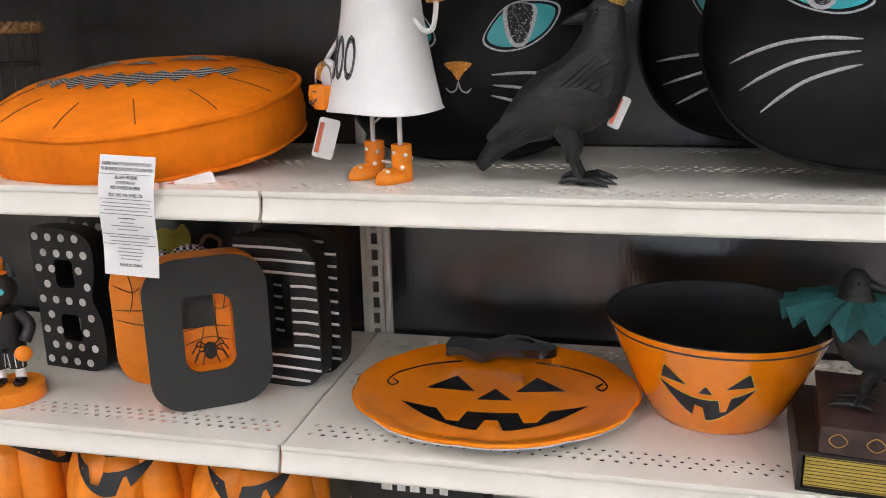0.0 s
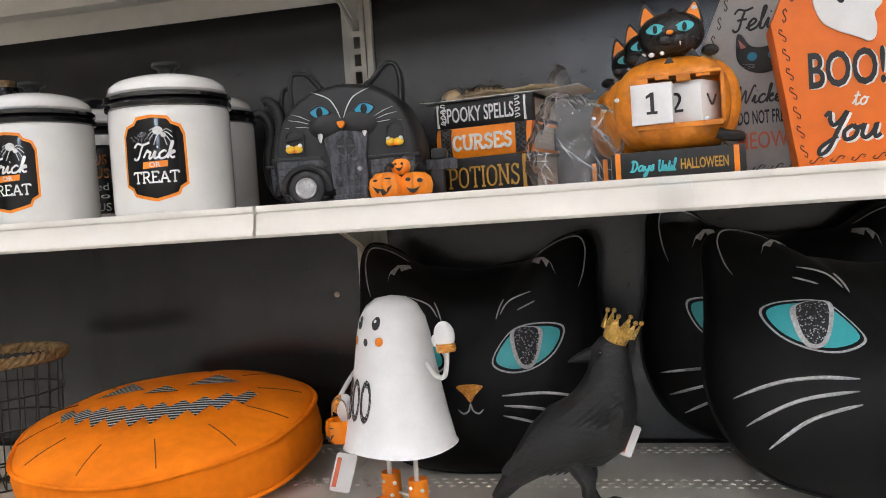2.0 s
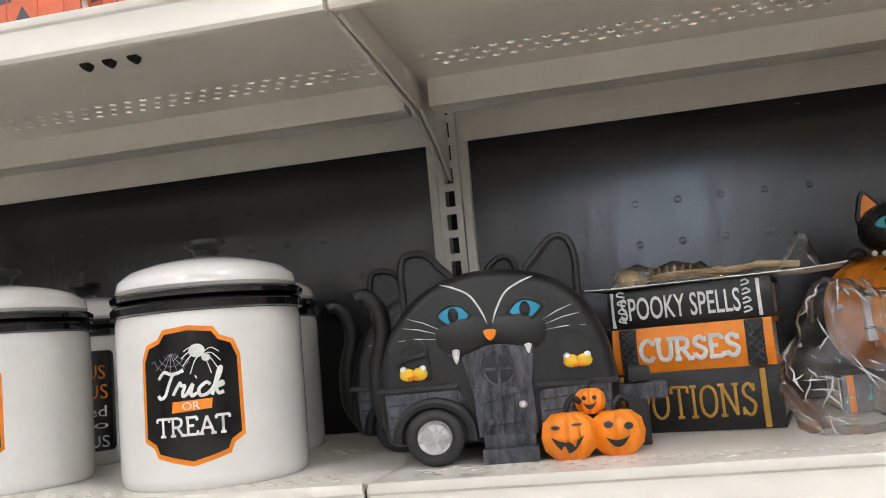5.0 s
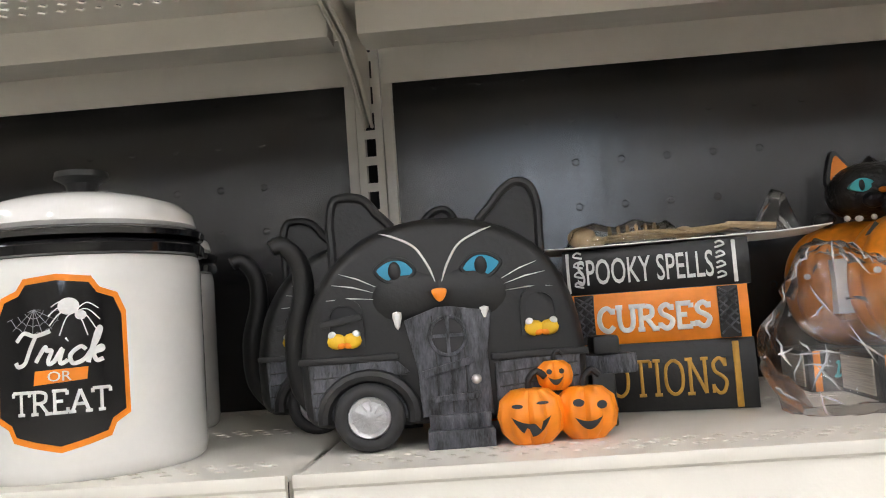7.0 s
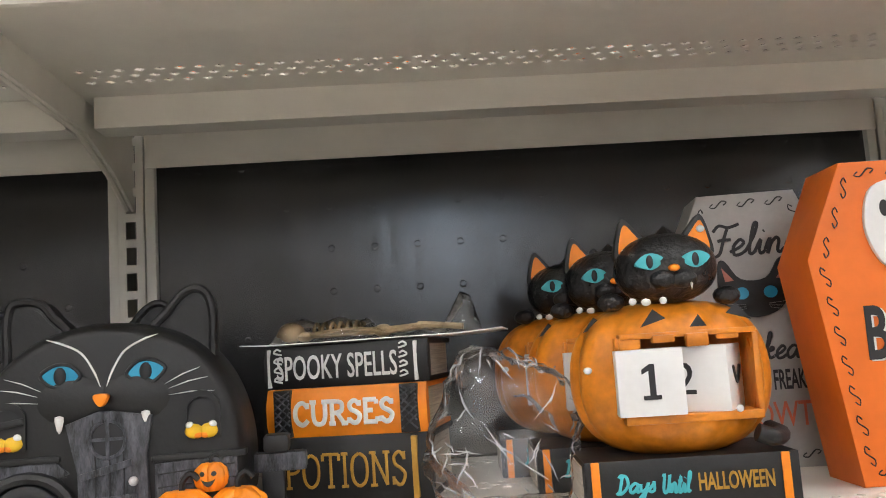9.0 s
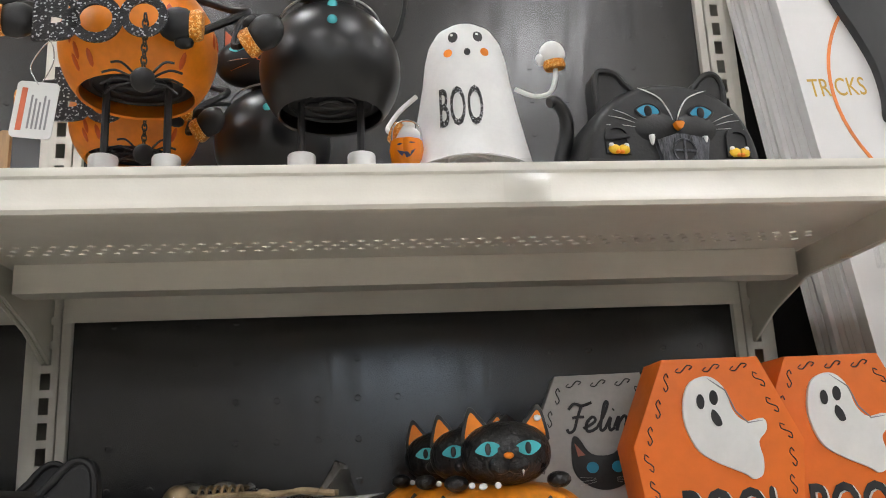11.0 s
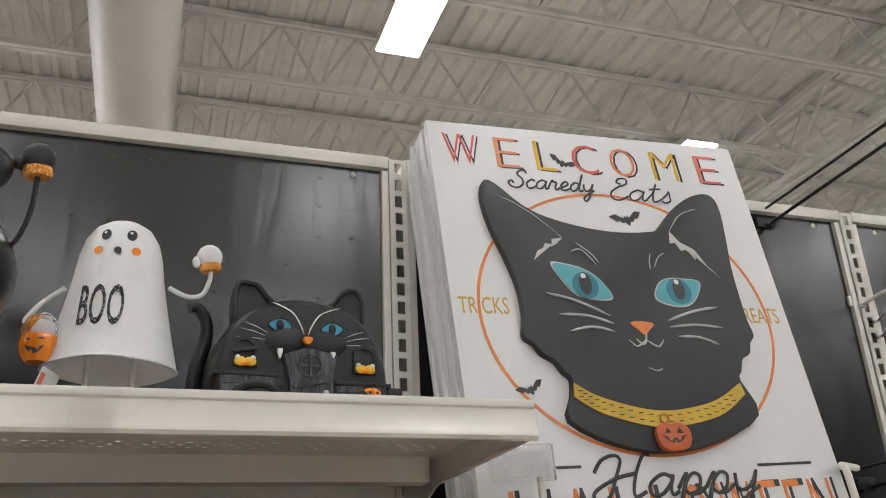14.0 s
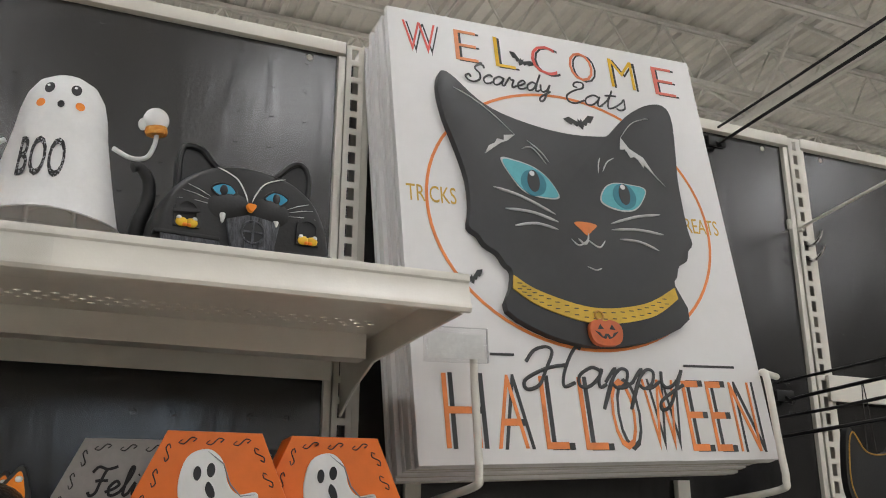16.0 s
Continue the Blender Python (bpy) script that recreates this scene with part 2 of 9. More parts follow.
def ball(rx, ry, rz, at=(0, 0, 0), n=20, bm=None, m=None, power=1.0):
    prof = []
    for i in range(n // 2 + 1):
        a = -math.pi / 2 + math.pi * i / (n // 2)
        c, s = math.cos(a), math.sin(a)
        prof.append((max(0.0, c) ** power if 0 < i < n // 2 else 0.0, math.copysign(abs(s) ** power, s) * rz))
    return lathe(prof, n, rx, ry, at, bm, m=m)


def tube(pts, r, n=8, bm=None, closed=False, taper=None):
    """A round bar along points; taper gives a radius at each point."""
    bm = bm or bmesh.new()
    pts = [Vector(p) for p in pts]
    up, rows = None, []
    for i, p in enumerate(pts):
        a = pts[i - 1] if i or closed else p
        b = pts[(i + 1) % len(pts)] if i + 1 < len(pts) or closed else p
        t = (b - a).normalized()
        if up is None:
            up = t.orthogonal().normalized()
        up = (up - t * up.dot(t)).normalized()
        side = t.cross(up)
        q = taper[i] if taper else r
        rows.append([bm.verts.new(p + q * (math.cos(2 * math.pi * j / n) * up + math.sin(2 * math.pi * j / n) * side)) for j in range(n)])
    pairs = list(zip(rows, rows[1:])) + ([(rows[-1], rows[0])] if closed else [])
    for a, b in pairs:
        for j in range(n):
            bm.faces.new((a[j], a[(j + 1) % n], b[(j + 1) % n], b[j]))
    if not closed:
        bm.faces.new(rows[0])
        bm.faces.new(rows[-1])
    return bm


def curve_pts(ctrl, n=24, closed=False):
    """Smooth points through control points (Catmull-Rom)."""
    c = [Vector(p) for p in ctrl]
    out, k = [], len(c)
    segs = k if closed else k - 1
    per = max(2, n // segs)
    for i in range(segs):
        if closed:
            p0, p1, p2, p3 = c[(i - 1) % k], c[i], c[(i + 1) % k], c[(i + 2) % k]
        else:
            p0, p1, p2, p3 = c[max(0, i - 1)], c[i], c[i + 1], c[min(k - 1, i + 2)]
        for j in range(per):
            t = j / per
            out.append(0.5 * ((2 * p1) + (p2 - p0) * t + (2 * p0 - 5 * p1 + 4 * p2 - p3) * t * t + (3 * p1 - p0 - 3 * p2 + p3) * t ** 3))
    if not closed:
        out.append(c[-1])
    return out


def loft(rings, n=20, bm=None):
    """Skin over rings (centre, half-width, half-height, tilt degrees about y axis); the rings stand across x."""
    bm = bm or bmesh.new()
    rows = []
    for (x, y, z), w, h, tilt in rings:
        t = radians(tilt)
        row = []
        for i in range(n):
            a = 2 * math.pi * i / n
            u, v = w * math.cos(a), h * math.sin(a)
            row.append(bm.verts.new((x - v * math.sin(t), y + u, z + v * math.cos(t))))
        rows.append(row)
    for a, b in zip(rows, rows[1:]):
        for i in range(n):
            bm.faces.new((a[i], a[(i + 1) % n], b[(i + 1) % n], b[i]))
    bm.faces.new(rows[0])
    bm.faces.new(rows[-1])
    return bm


def plate(poly, y0, y1, bm=None, bevel=0.0, m=None, holes=()):
    """A flat piece: a polygon of (x, z) pushed from y0 (front) to y1 (back)."""
    bm = bm or bmesh.new()
    if holes:
        edges, made = [], []
        for loop in (poly, *holes):
            vs = [bm.verts.new((x, y0, z)) for x, z in loop]
            made += vs
            edges += [bm.edges.new((vs[i], vs[(i + 1) % len(vs)])) for i in range(len(vs))]
        r = bmesh.ops.triangle_fill(bm, edges=edges, use_beauty=True)
        faces = [g for g in r["geom"] if isinstance(g, bmesh.types.BMFace)]
    else:
        made = [bm.verts.new((x, y0, z)) for x, z in poly]
        faces = [bm.faces.new(made)]
    if y1 is not None and abs(y1 - y0) > 1e-7:
        r = bmesh.ops.extrude_face_region(bm, geom=faces)
        top = [g for g in r["geom"] if isinstance(g, bmesh.types.BMVert)]
        bmesh.ops.translate(bm, verts=top, vec=(0, y1 - y0, 0))
        made = made + top
        if bevel:
            e = [q for q in {q for v in made for q in v.link_edges} if abs(q.verts[0].co.y - q.verts[1].co.y) < 1e-7 and abs(q.verts[0].co.y - y0) < 1e-7 and len({f.normal.y > 0.9 or f.normal.y < -0.9 for f in q.link_faces}) > 0 and q.is_manifold]
            bm.normal_update()
            e = [q for q in e if q.calc_face_angle(0) > 0.5]
            b = bmesh.ops.bevel(bm, geom=e, offset=bevel, segments=2, affect="EDGES", profile=0.6)
            made = list({v for v in made if v.is_valid} | set(b["verts"]))
    if m is not None:
        bmesh.ops.transform(bm, matrix=m, verts=made)
    return bm


def shape(ctrl, n=48, closed=True):
    return [(p.x, p.z) for p in curve_pts([(x, 0, z) for x, z in ctrl], n, closed)]


def oval(cx, cz, rx, rz, n=20, a0=0, a1=360):
    return [(cx + rx * math.cos(radians(a0 + (a1 - a0) * i / n)), cz + rz * math.sin(radians(a0 + (a1 - a0) * i / n))) for i in range(n if a1 - a0 >= 360 else n + 1)]


def rounded(x0, x1, z0, z1, r, n=5):
    out = []
    for cx, cz, a in ((x1 - r, z1 - r, 0), (x0 + r, z1 - r, 90), (x0 + r, z0 + r, 180), (x1 - r, z0 + r, 270)):
        out += [(cx + r * math.cos(radians(a + 90 * i / n)), cz + r * math.sin(radians(a + 90 * i / n))) for i in range(n + 1)]
    return out


def mapped(bm, f, cut=0.0):
    """Move every vertex by f; cut first splits long edges so that flat shapes can bend."""
    if cut:
        bmesh.ops.triangulate(bm, faces=bm.faces[:])
        for _ in range(6):
            e = [q for q in bm.edges if q.calc_length() > cut]
            if not e or len(bm.faces) > 6000:
                break
            bmesh.ops.subdivide_edges(bm, edges=e, cuts=1)
            bmesh.ops.triangulate(bm, faces=[q for q in bm.faces if len(q.verts) > 3])
    for v in bm.verts:
        v.co = Vector(f(*v.co))
    return bm


def ribbon(pts, w, f=lambda x, z: (x, 0.0, z), lift=0.0012):
    """A thin drawn line on a front surface f(x, z); w is the width at the middle."""
    c = [f(x, z) for x, z in pts]
    k = len(c)
    return tube([(x, y - lift * 0.3, z) for x, y, z in c], w / 2, 6, taper=[max(0.15, min(1, 4 * min(i, k - 1 - i) / k + 0.25)) * w / 2 for i in range(k)])


def letters(string, x0, x1, z0, z1, y=0.0, depth=0.0008, bold=0.0, shear=0.0, spacing=1.0):
    """The string as a flat mesh that fills the box in x and z, standing at y."""
    cu = bpy.data.curves.new("letters", "FONT")
    cu.body, cu.size, cu.extrude, cu.offset, cu.shear, cu.space_character = string, 1.0, 0.5, bold, shear, spacing
    cu.resolution_u = 3
    ob = bpy.data.objects.new("letters", cu)
    scene.collection.objects.link(ob)
    bpy.context.view_layer.update()
    me = bpy.data.meshes.new_from_object(ob.evaluated_get(bpy.context.evaluated_depsgraph_get()))
    bpy.data.objects.remove(ob)
    bm = bmesh.new()
    bm.from_mesh(me)
    bpy.data.meshes.remove(me)
    xs, ys = [v.co.x for v in bm.verts], [v.co.y for v in bm.verts]
    ax, bx, ay, by = min(xs), max(xs), min(ys), max(ys)
    for v in bm.verts:
        p = v.co.copy()
        v.co = (x0 + (p.x - ax) / (bx - ax) * (x1 - x0), y - (p.z + 0.5) * depth, z0 + (p.y - ay) / (by - ay) * (z1 - z0))
    return bm


def joined(a, b):
    me = bpy.data.meshes.new("tmp")
    b.to_mesh(me)
    b.free()
    a.from_mesh(me)
    bpy.data.meshes.remove(me)
    return a


# ---- drawn lettering: pen strokes on a grid, small letters one unit high ----
PEN = {}
PEN["a"] = (1.1, [(0.85, 0.85), (0.5, 1.0), (0.12, 0.6), (0.2, 0.1), (0.55, 0.1), (0.85, 0.6), (0.88, 0.95), (0.85, 0.35), (0.95, 0.05), (1.15, 0.2)])
PEN["c"] = (0.85, [(0.8, 0.8), (0.5, 1.0), (0.12, 0.55), (0.3, 0.05), (0.65, 0.08), (0.9, 0.3)])
PEN["d"] = (1.15, [(0.8, 0.85), (0.45, 1.0), (0.1, 0.55), (0.25, 0.05), (0.6, 0.2), (0.85, 0.9), (1.02, 2.0), (0.9, 1.2), (0.85, 0.3), (0.98, 0.05), (1.2, 0.2)])
PEN["e"] = (0.9, [(0.0, 0.25), (0.5, 0.5), (0.75, 0.8), (0.5, 1.02), (0.18, 0.6), (0.3, 0.08), (0.65, 0.08), (0.95, 0.3)])
PEN["i"] = (0.6, [(0.0, 0.2), (0.25, 0.95), (0.25, 0.3), (0.4, 0.05), (0.65, 0.25)], [(0.33, 1.45), (0.36, 1.48), (0.39, 1.5)])
PEN["k"] = (0.9, [(0.0, 0.2), (0.35, 1.2), (0.42, 2.0), (0.27, 1.9), (0.2, 0.0)], [(0.2, 0.5), (0.6, 0.95), (0.75, 0.75), (0.38, 0.55), (0.6, 0.1), (0.9, 0.2)])
PEN["l"] = (0.6, [(0.0, 0.2), (0.4, 1.2), (0.5, 1.95), (0.3, 1.9), (0.25, 0.4), (0.4, 0.05), (0.65, 0.25)])
PEN["n"] = (1.05, [(0.0, 0.3), (0.2, 1.0), (0.2, 0.0), (0.3, 0.6), (0.55, 1.0), (0.75, 0.8), (0.75, 0.25), (0.9, 0.05), (1.1, 0.25)])
PEN["o"] = (0.95, [(0.5, 1.0), (0.12, 0.6), (0.25, 0.05), (0.65, 0.1), (0.8, 0.6), (0.5, 1.0), (0.65, 0.8), (1.0, 0.85)])
PEN["p"] = (1.0, [(0.0, 0.3), (0.28, 1.0), (0.2, 0.0), (0.08, -1.0), (0.2, 0.3), (0.45, 0.95), (0.75, 0.85), (0.75, 0.3), (0.5, 0.03), (0.28, 0.2)], [(0.55, 0.03), (0.8, 0.1), (1.05, 0.4)])
PEN["r"] = (0.9, [(0.0, 0.2), (0.2, 0.9), (0.3, 1.1), (0.4, 0.88), (0.65, 0.85), (0.6, 0.3), (0.7, 0.05), (0.95, 0.25)])
PEN["s"] = (0.8, [(0.0, 0.2), (0.35, 0.75), (0.45, 1.05), (0.55, 0.6), (0.6, 0.2), (0.35, 0.0), (0.1, 0.12)])
PEN["t"] = (0.8, [(0.0, 0.2), (0.3, 0.8), (0.45, 1.7), (0.35, 0.8), (0.4, 0.1), (0.6, 0.05), (0.85, 0.3)], [(0.08, 1.15), (0.4, 1.22), (0.75, 1.25)])
PEN["u"] = (1.1, [(0.0, 0.6), (0.15, 1.0), (0.15, 0.3), (0.4, 0.05), (0.7, 0.4), (0.8, 1.0), (0.8, 0.3), (0.95, 0.05), (1.15, 0.25)])
PEN["y"] = (1.0, [(0.05, 0.9), (0.15, 0.3), (0.4, 0.1), (0.7, 0.4), (0.85, 1.0), (0.75, 0.2), (0.55, -0.8), (0.25, -1.0), (0.2, -0.6), (0.6, -0.1), (1.0, 0.25)])
PEN["C"] = (1.25, [(0.75, 1.45), (0.5, 1.6), (0.6, 1.95), (1.0, 1.95), (1.05, 1.5), (0.6, 1.15), (0.25, 0.6), (0.4, 0.1), (0.8, 0.0), (1.3, 0.4)])
PEN["D"] = (1.3, [(0.35, 1.8), (0.3, 0.1), (0.05, 0.05), (0.6, 0.0), (1.1, 0.8), (0.8, 1.7), (0.2, 1.9), (0.0, 1.65)])
PEN["F"] = (1.0, [(-0.2, 1.6), (0.1, 2.0), (0.7, 1.85), (1.3, 2.05)], [(0.65, 1.9), (0.5, 1.0), (0.4, 0.2), (0.1, 0.0), (-0.1, 0.25)], [(0.15, 1.0), (0.5, 1.06), (0.95, 1.05)])
PEN["H"] = (1.5, [(-0.35, 1.2), (-0.15, 1.75), (0.25, 1.95), (0.5, 1.7), (0.4, 0.9), (0.25, 0.1), (-0.15, -0.1), (-0.25, 0.35), (0.4, 0.9), (1.1, 1.1)], [(1.5, 1.9), (1.3, 1.95), (1.12, 1.3), (1.05, 0.5), (1.15, 0.05), (1.5, 0.25)])
PEN["S"] = (1.2, [(1.2, 1.65), (1.0, 2.0), (0.6, 1.9), (0.45, 1.5), (0.9, 1.0), (1.0, 0.4), (0.6, 0.0), (0.1, 0.1), (-0.2, 0.5), (0.05, 0.75), (0.25, 0.45)])
PEN["T"] = (0.95, [(-0.3, 1.5), (0.0, 2.0), (0.6, 1.8), (1.3, 2.05)], [(0.65, 1.9), (0.5, 1.0), (0.4, 0.2), (0.1, 0.0), (-0.1, 0.25)])
PEN["U"] = (1.2, [(0.0, 1.7), (0.2, 1.9), (0.2, 0.5), (0.5, 0.05), (0.9, 0.5), (1.0, 1.9), (1.0, 0.4), (1.2, 0.1)])
PEN["W"] = (1.75, [(-0.1, 1.7), (0.2, 2.0), (0.4, 0.05), (0.85, 1.6), (1.1, 0.05), (1.65, 2.0), (1.9, 1.85)])
PEN["Y"] = (1.15, [(0.0, 1.75), (0.2, 2.0), (0.35, 1.4), (0.6, 1.1), (0.9, 1.4), (1.15, 2.0), (0.9, 0.8), (0.6, -0.6), (0.2, -0.9), (0.2, -0.4), (0.95, 0.3)])

# upright serif capitals: straight and curved strokes, then the serifs' middles
SLAB = {}
SLAB["A"] = (0.9, [[(0.08, 0), (0.43, 1), (0.78, 0)], [(0.2, 0.34), (0.66, 0.34)]], [], [(0.08, 0), (0.78, 0)])
SLAB["C"] = (0.85, [[(0.72, 0.98), (0.72, 0.72)]], [[(0.72, 0.78), (0.5, 1.0), (0.22, 0.85), (0.12, 0.5), (0.22, 0.15), (0.5, 0.0), (0.75, 0.2)]], [])
SLAB["E"] = (0.8, [[(0.15, 0), (0.15, 1)], [(0.05, 1), (0.68, 1), (0.68, 0.8)], [(0.15, 0.52), (0.5, 0.52)], [(0.05, 0), (0.7, 0), (0.7, 0.22)]], [], [])
SLAB["I"] = (0.45, [[(0.22, 0), (0.22, 1)]], [], [(0.22, 0), (0.22, 1)])
SLAB["N"] = (0.95, [[(0.15, 0), (0.15, 1), (0.75, 0), (0.75, 1)]], [], [(0.15, 0), (0.12, 1), (0.75, 1)])
SLAB["O"] = (0.95, [], [[(0.45, 1.0), (0.18, 0.85), (0.1, 0.5), (0.18, 0.15), (0.45, 0.0), (0.72, 0.15), (0.8, 0.5), (0.72, 0.85), (0.45, 1.0)]], [])
SLAB["P"] = (0.8, [[(0.18, 0), (0.18, 1)], [(0.18, 1), (0.42, 1)], [(0.18, 0.45), (0.42, 0.45)]], [[(0.42, 1.0), (0.66, 0.9), (0.7, 0.72), (0.64, 0.53), (0.42, 0.45)]], [(0.18, 0), (0.12, 1)])
SLAB["R"] = (0.9, [[(0.18, 0), (0.18, 1)], [(0.18, 1), (0.42, 1)], [(0.18, 0.48), (0.42, 0.48)], [(0.42, 0.48), (0.74, 0)]], [[(0.42, 1.0), (0.64, 0.92), (0.68, 0.74), (0.62, 0.56), (0.42, 0.48)]], [(0.18, 0), (0.12, 1), (0.78, 0)])
SLAB["S"] = (0.75, [[(0.6, 1.0), (0.6, 0.75)], [(0.1, 0.0), (0.1, 0.25)]], [[(0.6, 0.8), (0.4, 1.0), (0.15, 0.85), (0.2, 0.62), (0.45, 0.48), (0.62, 0.3), (0.5, 0.04), (0.3, 0.0), (0.1, 0.18)]], [])
SLAB["T"] = (0.85, [[(0.42, 0), (0.42, 1)], [(0.05, 0.8), (0.05, 1), (0.8, 1), (0.8, 0.8)]], [], [(0.42, 0)])
SLAB["U"] = (0.9, [], [[(0.16, 1.0), (0.16, 0.4), (0.25, 0.08), (0.45, 0.0), (0.65, 0.08), (0.74, 0.4), (0.74, 1.0)]], [(0.16, 1), (0.74, 1)])


def strokes_in_box(strokes, x0, x1, z0, z1, w, y):
    """Flat pen strokes of width w, fitted into the box in x and z, standing at y."""
    xs, zs = [p[0] for q in strokes for p in q], [p[1] for q in strokes for p in q]
    ax, bx, az, bz = min(xs), max(xs), min(zs), max(zs)
    h = w / 2
    bm = bmesh.new()
    for q in strokes:
        pts = [(x0 + h + (x - ax) / (bx - ax) * (x1 - x0 - w), 0.0, z0 + h + (z - az) / (bz - az) * (z1 - z0 - w)) for x, z in q]
        tube(pts, h, 6, bm)
    for v in bm.verts:
        v.co.y = y + v.co.y * 0.35
    return bm


def script_text(string, x0, x1, z0, z1, w, y=0.0):
    strokes, at = [], 0.0
    for ch in string:
        for q in PEN[ch][1:]:
            p = curve_pts([(at + x, 0, z) for x, z in q], 6 * (len(q) - 1))
            strokes.append([(v.x + 0.22 * v.z, v.z) for v in p])
        at += PEN[ch][0]
    return strokes_in_box(strokes, x0, x1, z0, z1, w, y)


def slab_text(string, x0, x1, z0, z1, w, y=0.0):
    strokes, at = [], 0.0
    for ch in string:
        adv, lines, curves, feet = SLAB[ch]
        for q in lines:
            strokes += [[(at + a[0], a[1]), (at + b[0], b[1])] for a, b in zip(q, q[1:])]
        for q in curves:
            strokes.append([(at + v.x, v.z) for v in curve_pts([(x, 0, z) for x, z in q], 5 * (len(q) - 1))])
        strokes += [[(at + x - 0.15, z), (at + x + 0.15, z)] for x, z in feet]
        at += adv
    return strokes_in_box(strokes, x0, x1, z0, z1, w, y)


# ---- the store shell ----
structure("floor", boxed(-16, 18, -34, 16, -0.12, 0.0), M_FLOOR, "pale polished vinyl store floor")
for i, (x0, x1, y0, y1) in enumerate(((-16.2, -16, -34, 16), (18, 18.2, -34, 16), (-16, 0.6, -22.2, -22), (-16, 18, 16, 16.2), (3.0, 18, -22.2, -22))):
    structure(f"wall_{i + 1}", boxed(x0, x1, y0, y1, 0, 6.2), M_WALL, "plain painted store wall")
# assumed high window at the aisle end, unseen; adds the panels' bluish daylight glare
structure("wall_6", boxed(0.6, 3.0, -22.2, -22, 0, 3.5), M_WALL, "plain painted wall under the assumed high window")
structure("wall_7", boxed(0.6, 3.0, -22.2, -22, 5.6, 6.2), M_WALL, "plain painted wall over the assumed high window")
assumed_window = structure("assumed_window_1", box(bmesh.new(), 0.6, 3.0, -22.15, -22.05, 3.5, 3.58, 0.004), M_STEEL, "assumed steel framed high window, unseen, for the glare on the back panels")
for px in (0.6, 1.373, 2.146, 2.92):
    part("mullion", box(bmesh.new(), px, px + 0.08, -22.14, -22.06, 3.58, 5.52, 0.004), M_STEEL, assumed_window)
part("head_rail", box(bmesh.new(), 0.6, 3.0, -22.15, -22.05, 5.52, 5.6, 0.004), M_STEEL, assumed_window)
for px in (0.68, 1.453, 2.226):
    part("pane", boxed(px, px + 0.693, -22.103, -22.097, 3.58, 5.52), M_CLIP, assumed_window, smooth=False)
# glowing sheet added behind the panes, tuned to the glare
structure("backdrop", boxed(-4, 8, -24.1, -24.0, 0, 6.2), mat("assumed_daylight", (0.70, 0.84, 1.0), emit=6.0), "plain glowing sheet outside the assumed window, added for the back panel glare", smooth=False)

# corrugated roof deck: ribs run across the joists
bm = bmesh.new()
DECK = 6.0
pitch_w, x, prof = 0.152, -16.0, []
while x < 18:
    prof += [(x, DECK), (x + 0.045, DECK), (x + 0.06, DECK + 0.04), (x + 0.137, DECK + 0.04)]
    x += pitch_w
lo = [bm.verts.new((x, -34, z)) for x, z in prof]
hi = [bm.verts.new((x, 16, z)) for x, z in prof]
for i in range(len(prof) - 1):
    bm.faces.new((lo[i], lo[i + 1], hi[i + 1], hi[i]))
box(bm, -16.2, 18.2, -34.2, 16.2, 6.1, 6.25)
structure("ceiling", bm, M_CEIL, "off-white corrugated steel roof deck", smooth=False)


def joist(y):
    """An open-web bar joist along x."""
    j = thing("roof_joist", "off-white open-web steel bar joist under the roof deck", "joist", pose(0, y, 0), "roof joists")
    for z in (DECK - 0.03, DECK - 0.58):
        b = bmesh.new()
        box(b, -16, 18, -0.045, -0.008, z - 0.02, z + 0.02)
        box(b, -16, 18, 0.008, 0.045, z - 0.02, z + 0.02)
        part("chord", b, M_STEEL, j, smooth=False)
    b = bmesh.new()
    k = 0
    x = -8.0
    while x < 12:
        tube([(x, 0, DECK - 0.58), (x + 0.32, 0, DECK - 0.03)], 0.011, 5, b)
        tube([(x + 0.32, 0, DECK - 0.03), (x + 0.64, 0, DECK - 0.58)], 0.011, 5, b)
        x += 0.64
    part("web", b, M_STEEL, j)
    return j


first_joist = joist(4.5)
for i in range(-5, 9):
    if i:
        copy_thing(first_joist, pose(0, 4.5 + 1.32 * i, 0))

# heavy girders along y carry the joists
def girder(x):
    g = thing("roof_girder", "off-white trussed steel roof girder with angle webs", "girder", pose(x, 0, 0), "roof girders")
    for z in (DECK - 0.12, DECK - 0.78):
        part("chord", box(boxed(-0.065, -0.012, -34, 16, z - 0.03, z + 0.03), 0.012, 0.065, -34, 16, z - 0.03, z + 0.03), M_STEEL, g, smooth=False)
    y = -6.0
    while y < 15:
        part("brace", tube([(0, y, DECK - 0.78), (0, y + 0.66, DECK - 0.12)], 0.02, 6), M_STEEL, g)
        part("brace", tube([(0, y + 0.66, DECK - 0.12), (0, y + 1.32, DECK - 0.78)], 0.02, 6), M_STEEL, g)
        y += 1.32
    return g


girder(6.15)
girder(-6.6)

duct = thing("air_duct", "large round white-painted air duct under the roof", "duct", pose(0.25, 0, 5.22))
part("pipe", tube([(0, y, 0) for y in (-10, -4, 2, 5.05, 8, 14)], 0.285, 40), M_DUCT, duct)
for y in (-5.6, -1.9, 1.8, 5.5, 9.2):
    part("seam_band", tube([(0, y, 0), (0, y + 0.035, 0)], 0.289, 40), M_DUCT, duct)
    part("hanger", tube([(0.2, y + 0.1, 0.18), (0.2, y + 0.1, 0.75)], 0.004, 5), M_STEEL, duct)

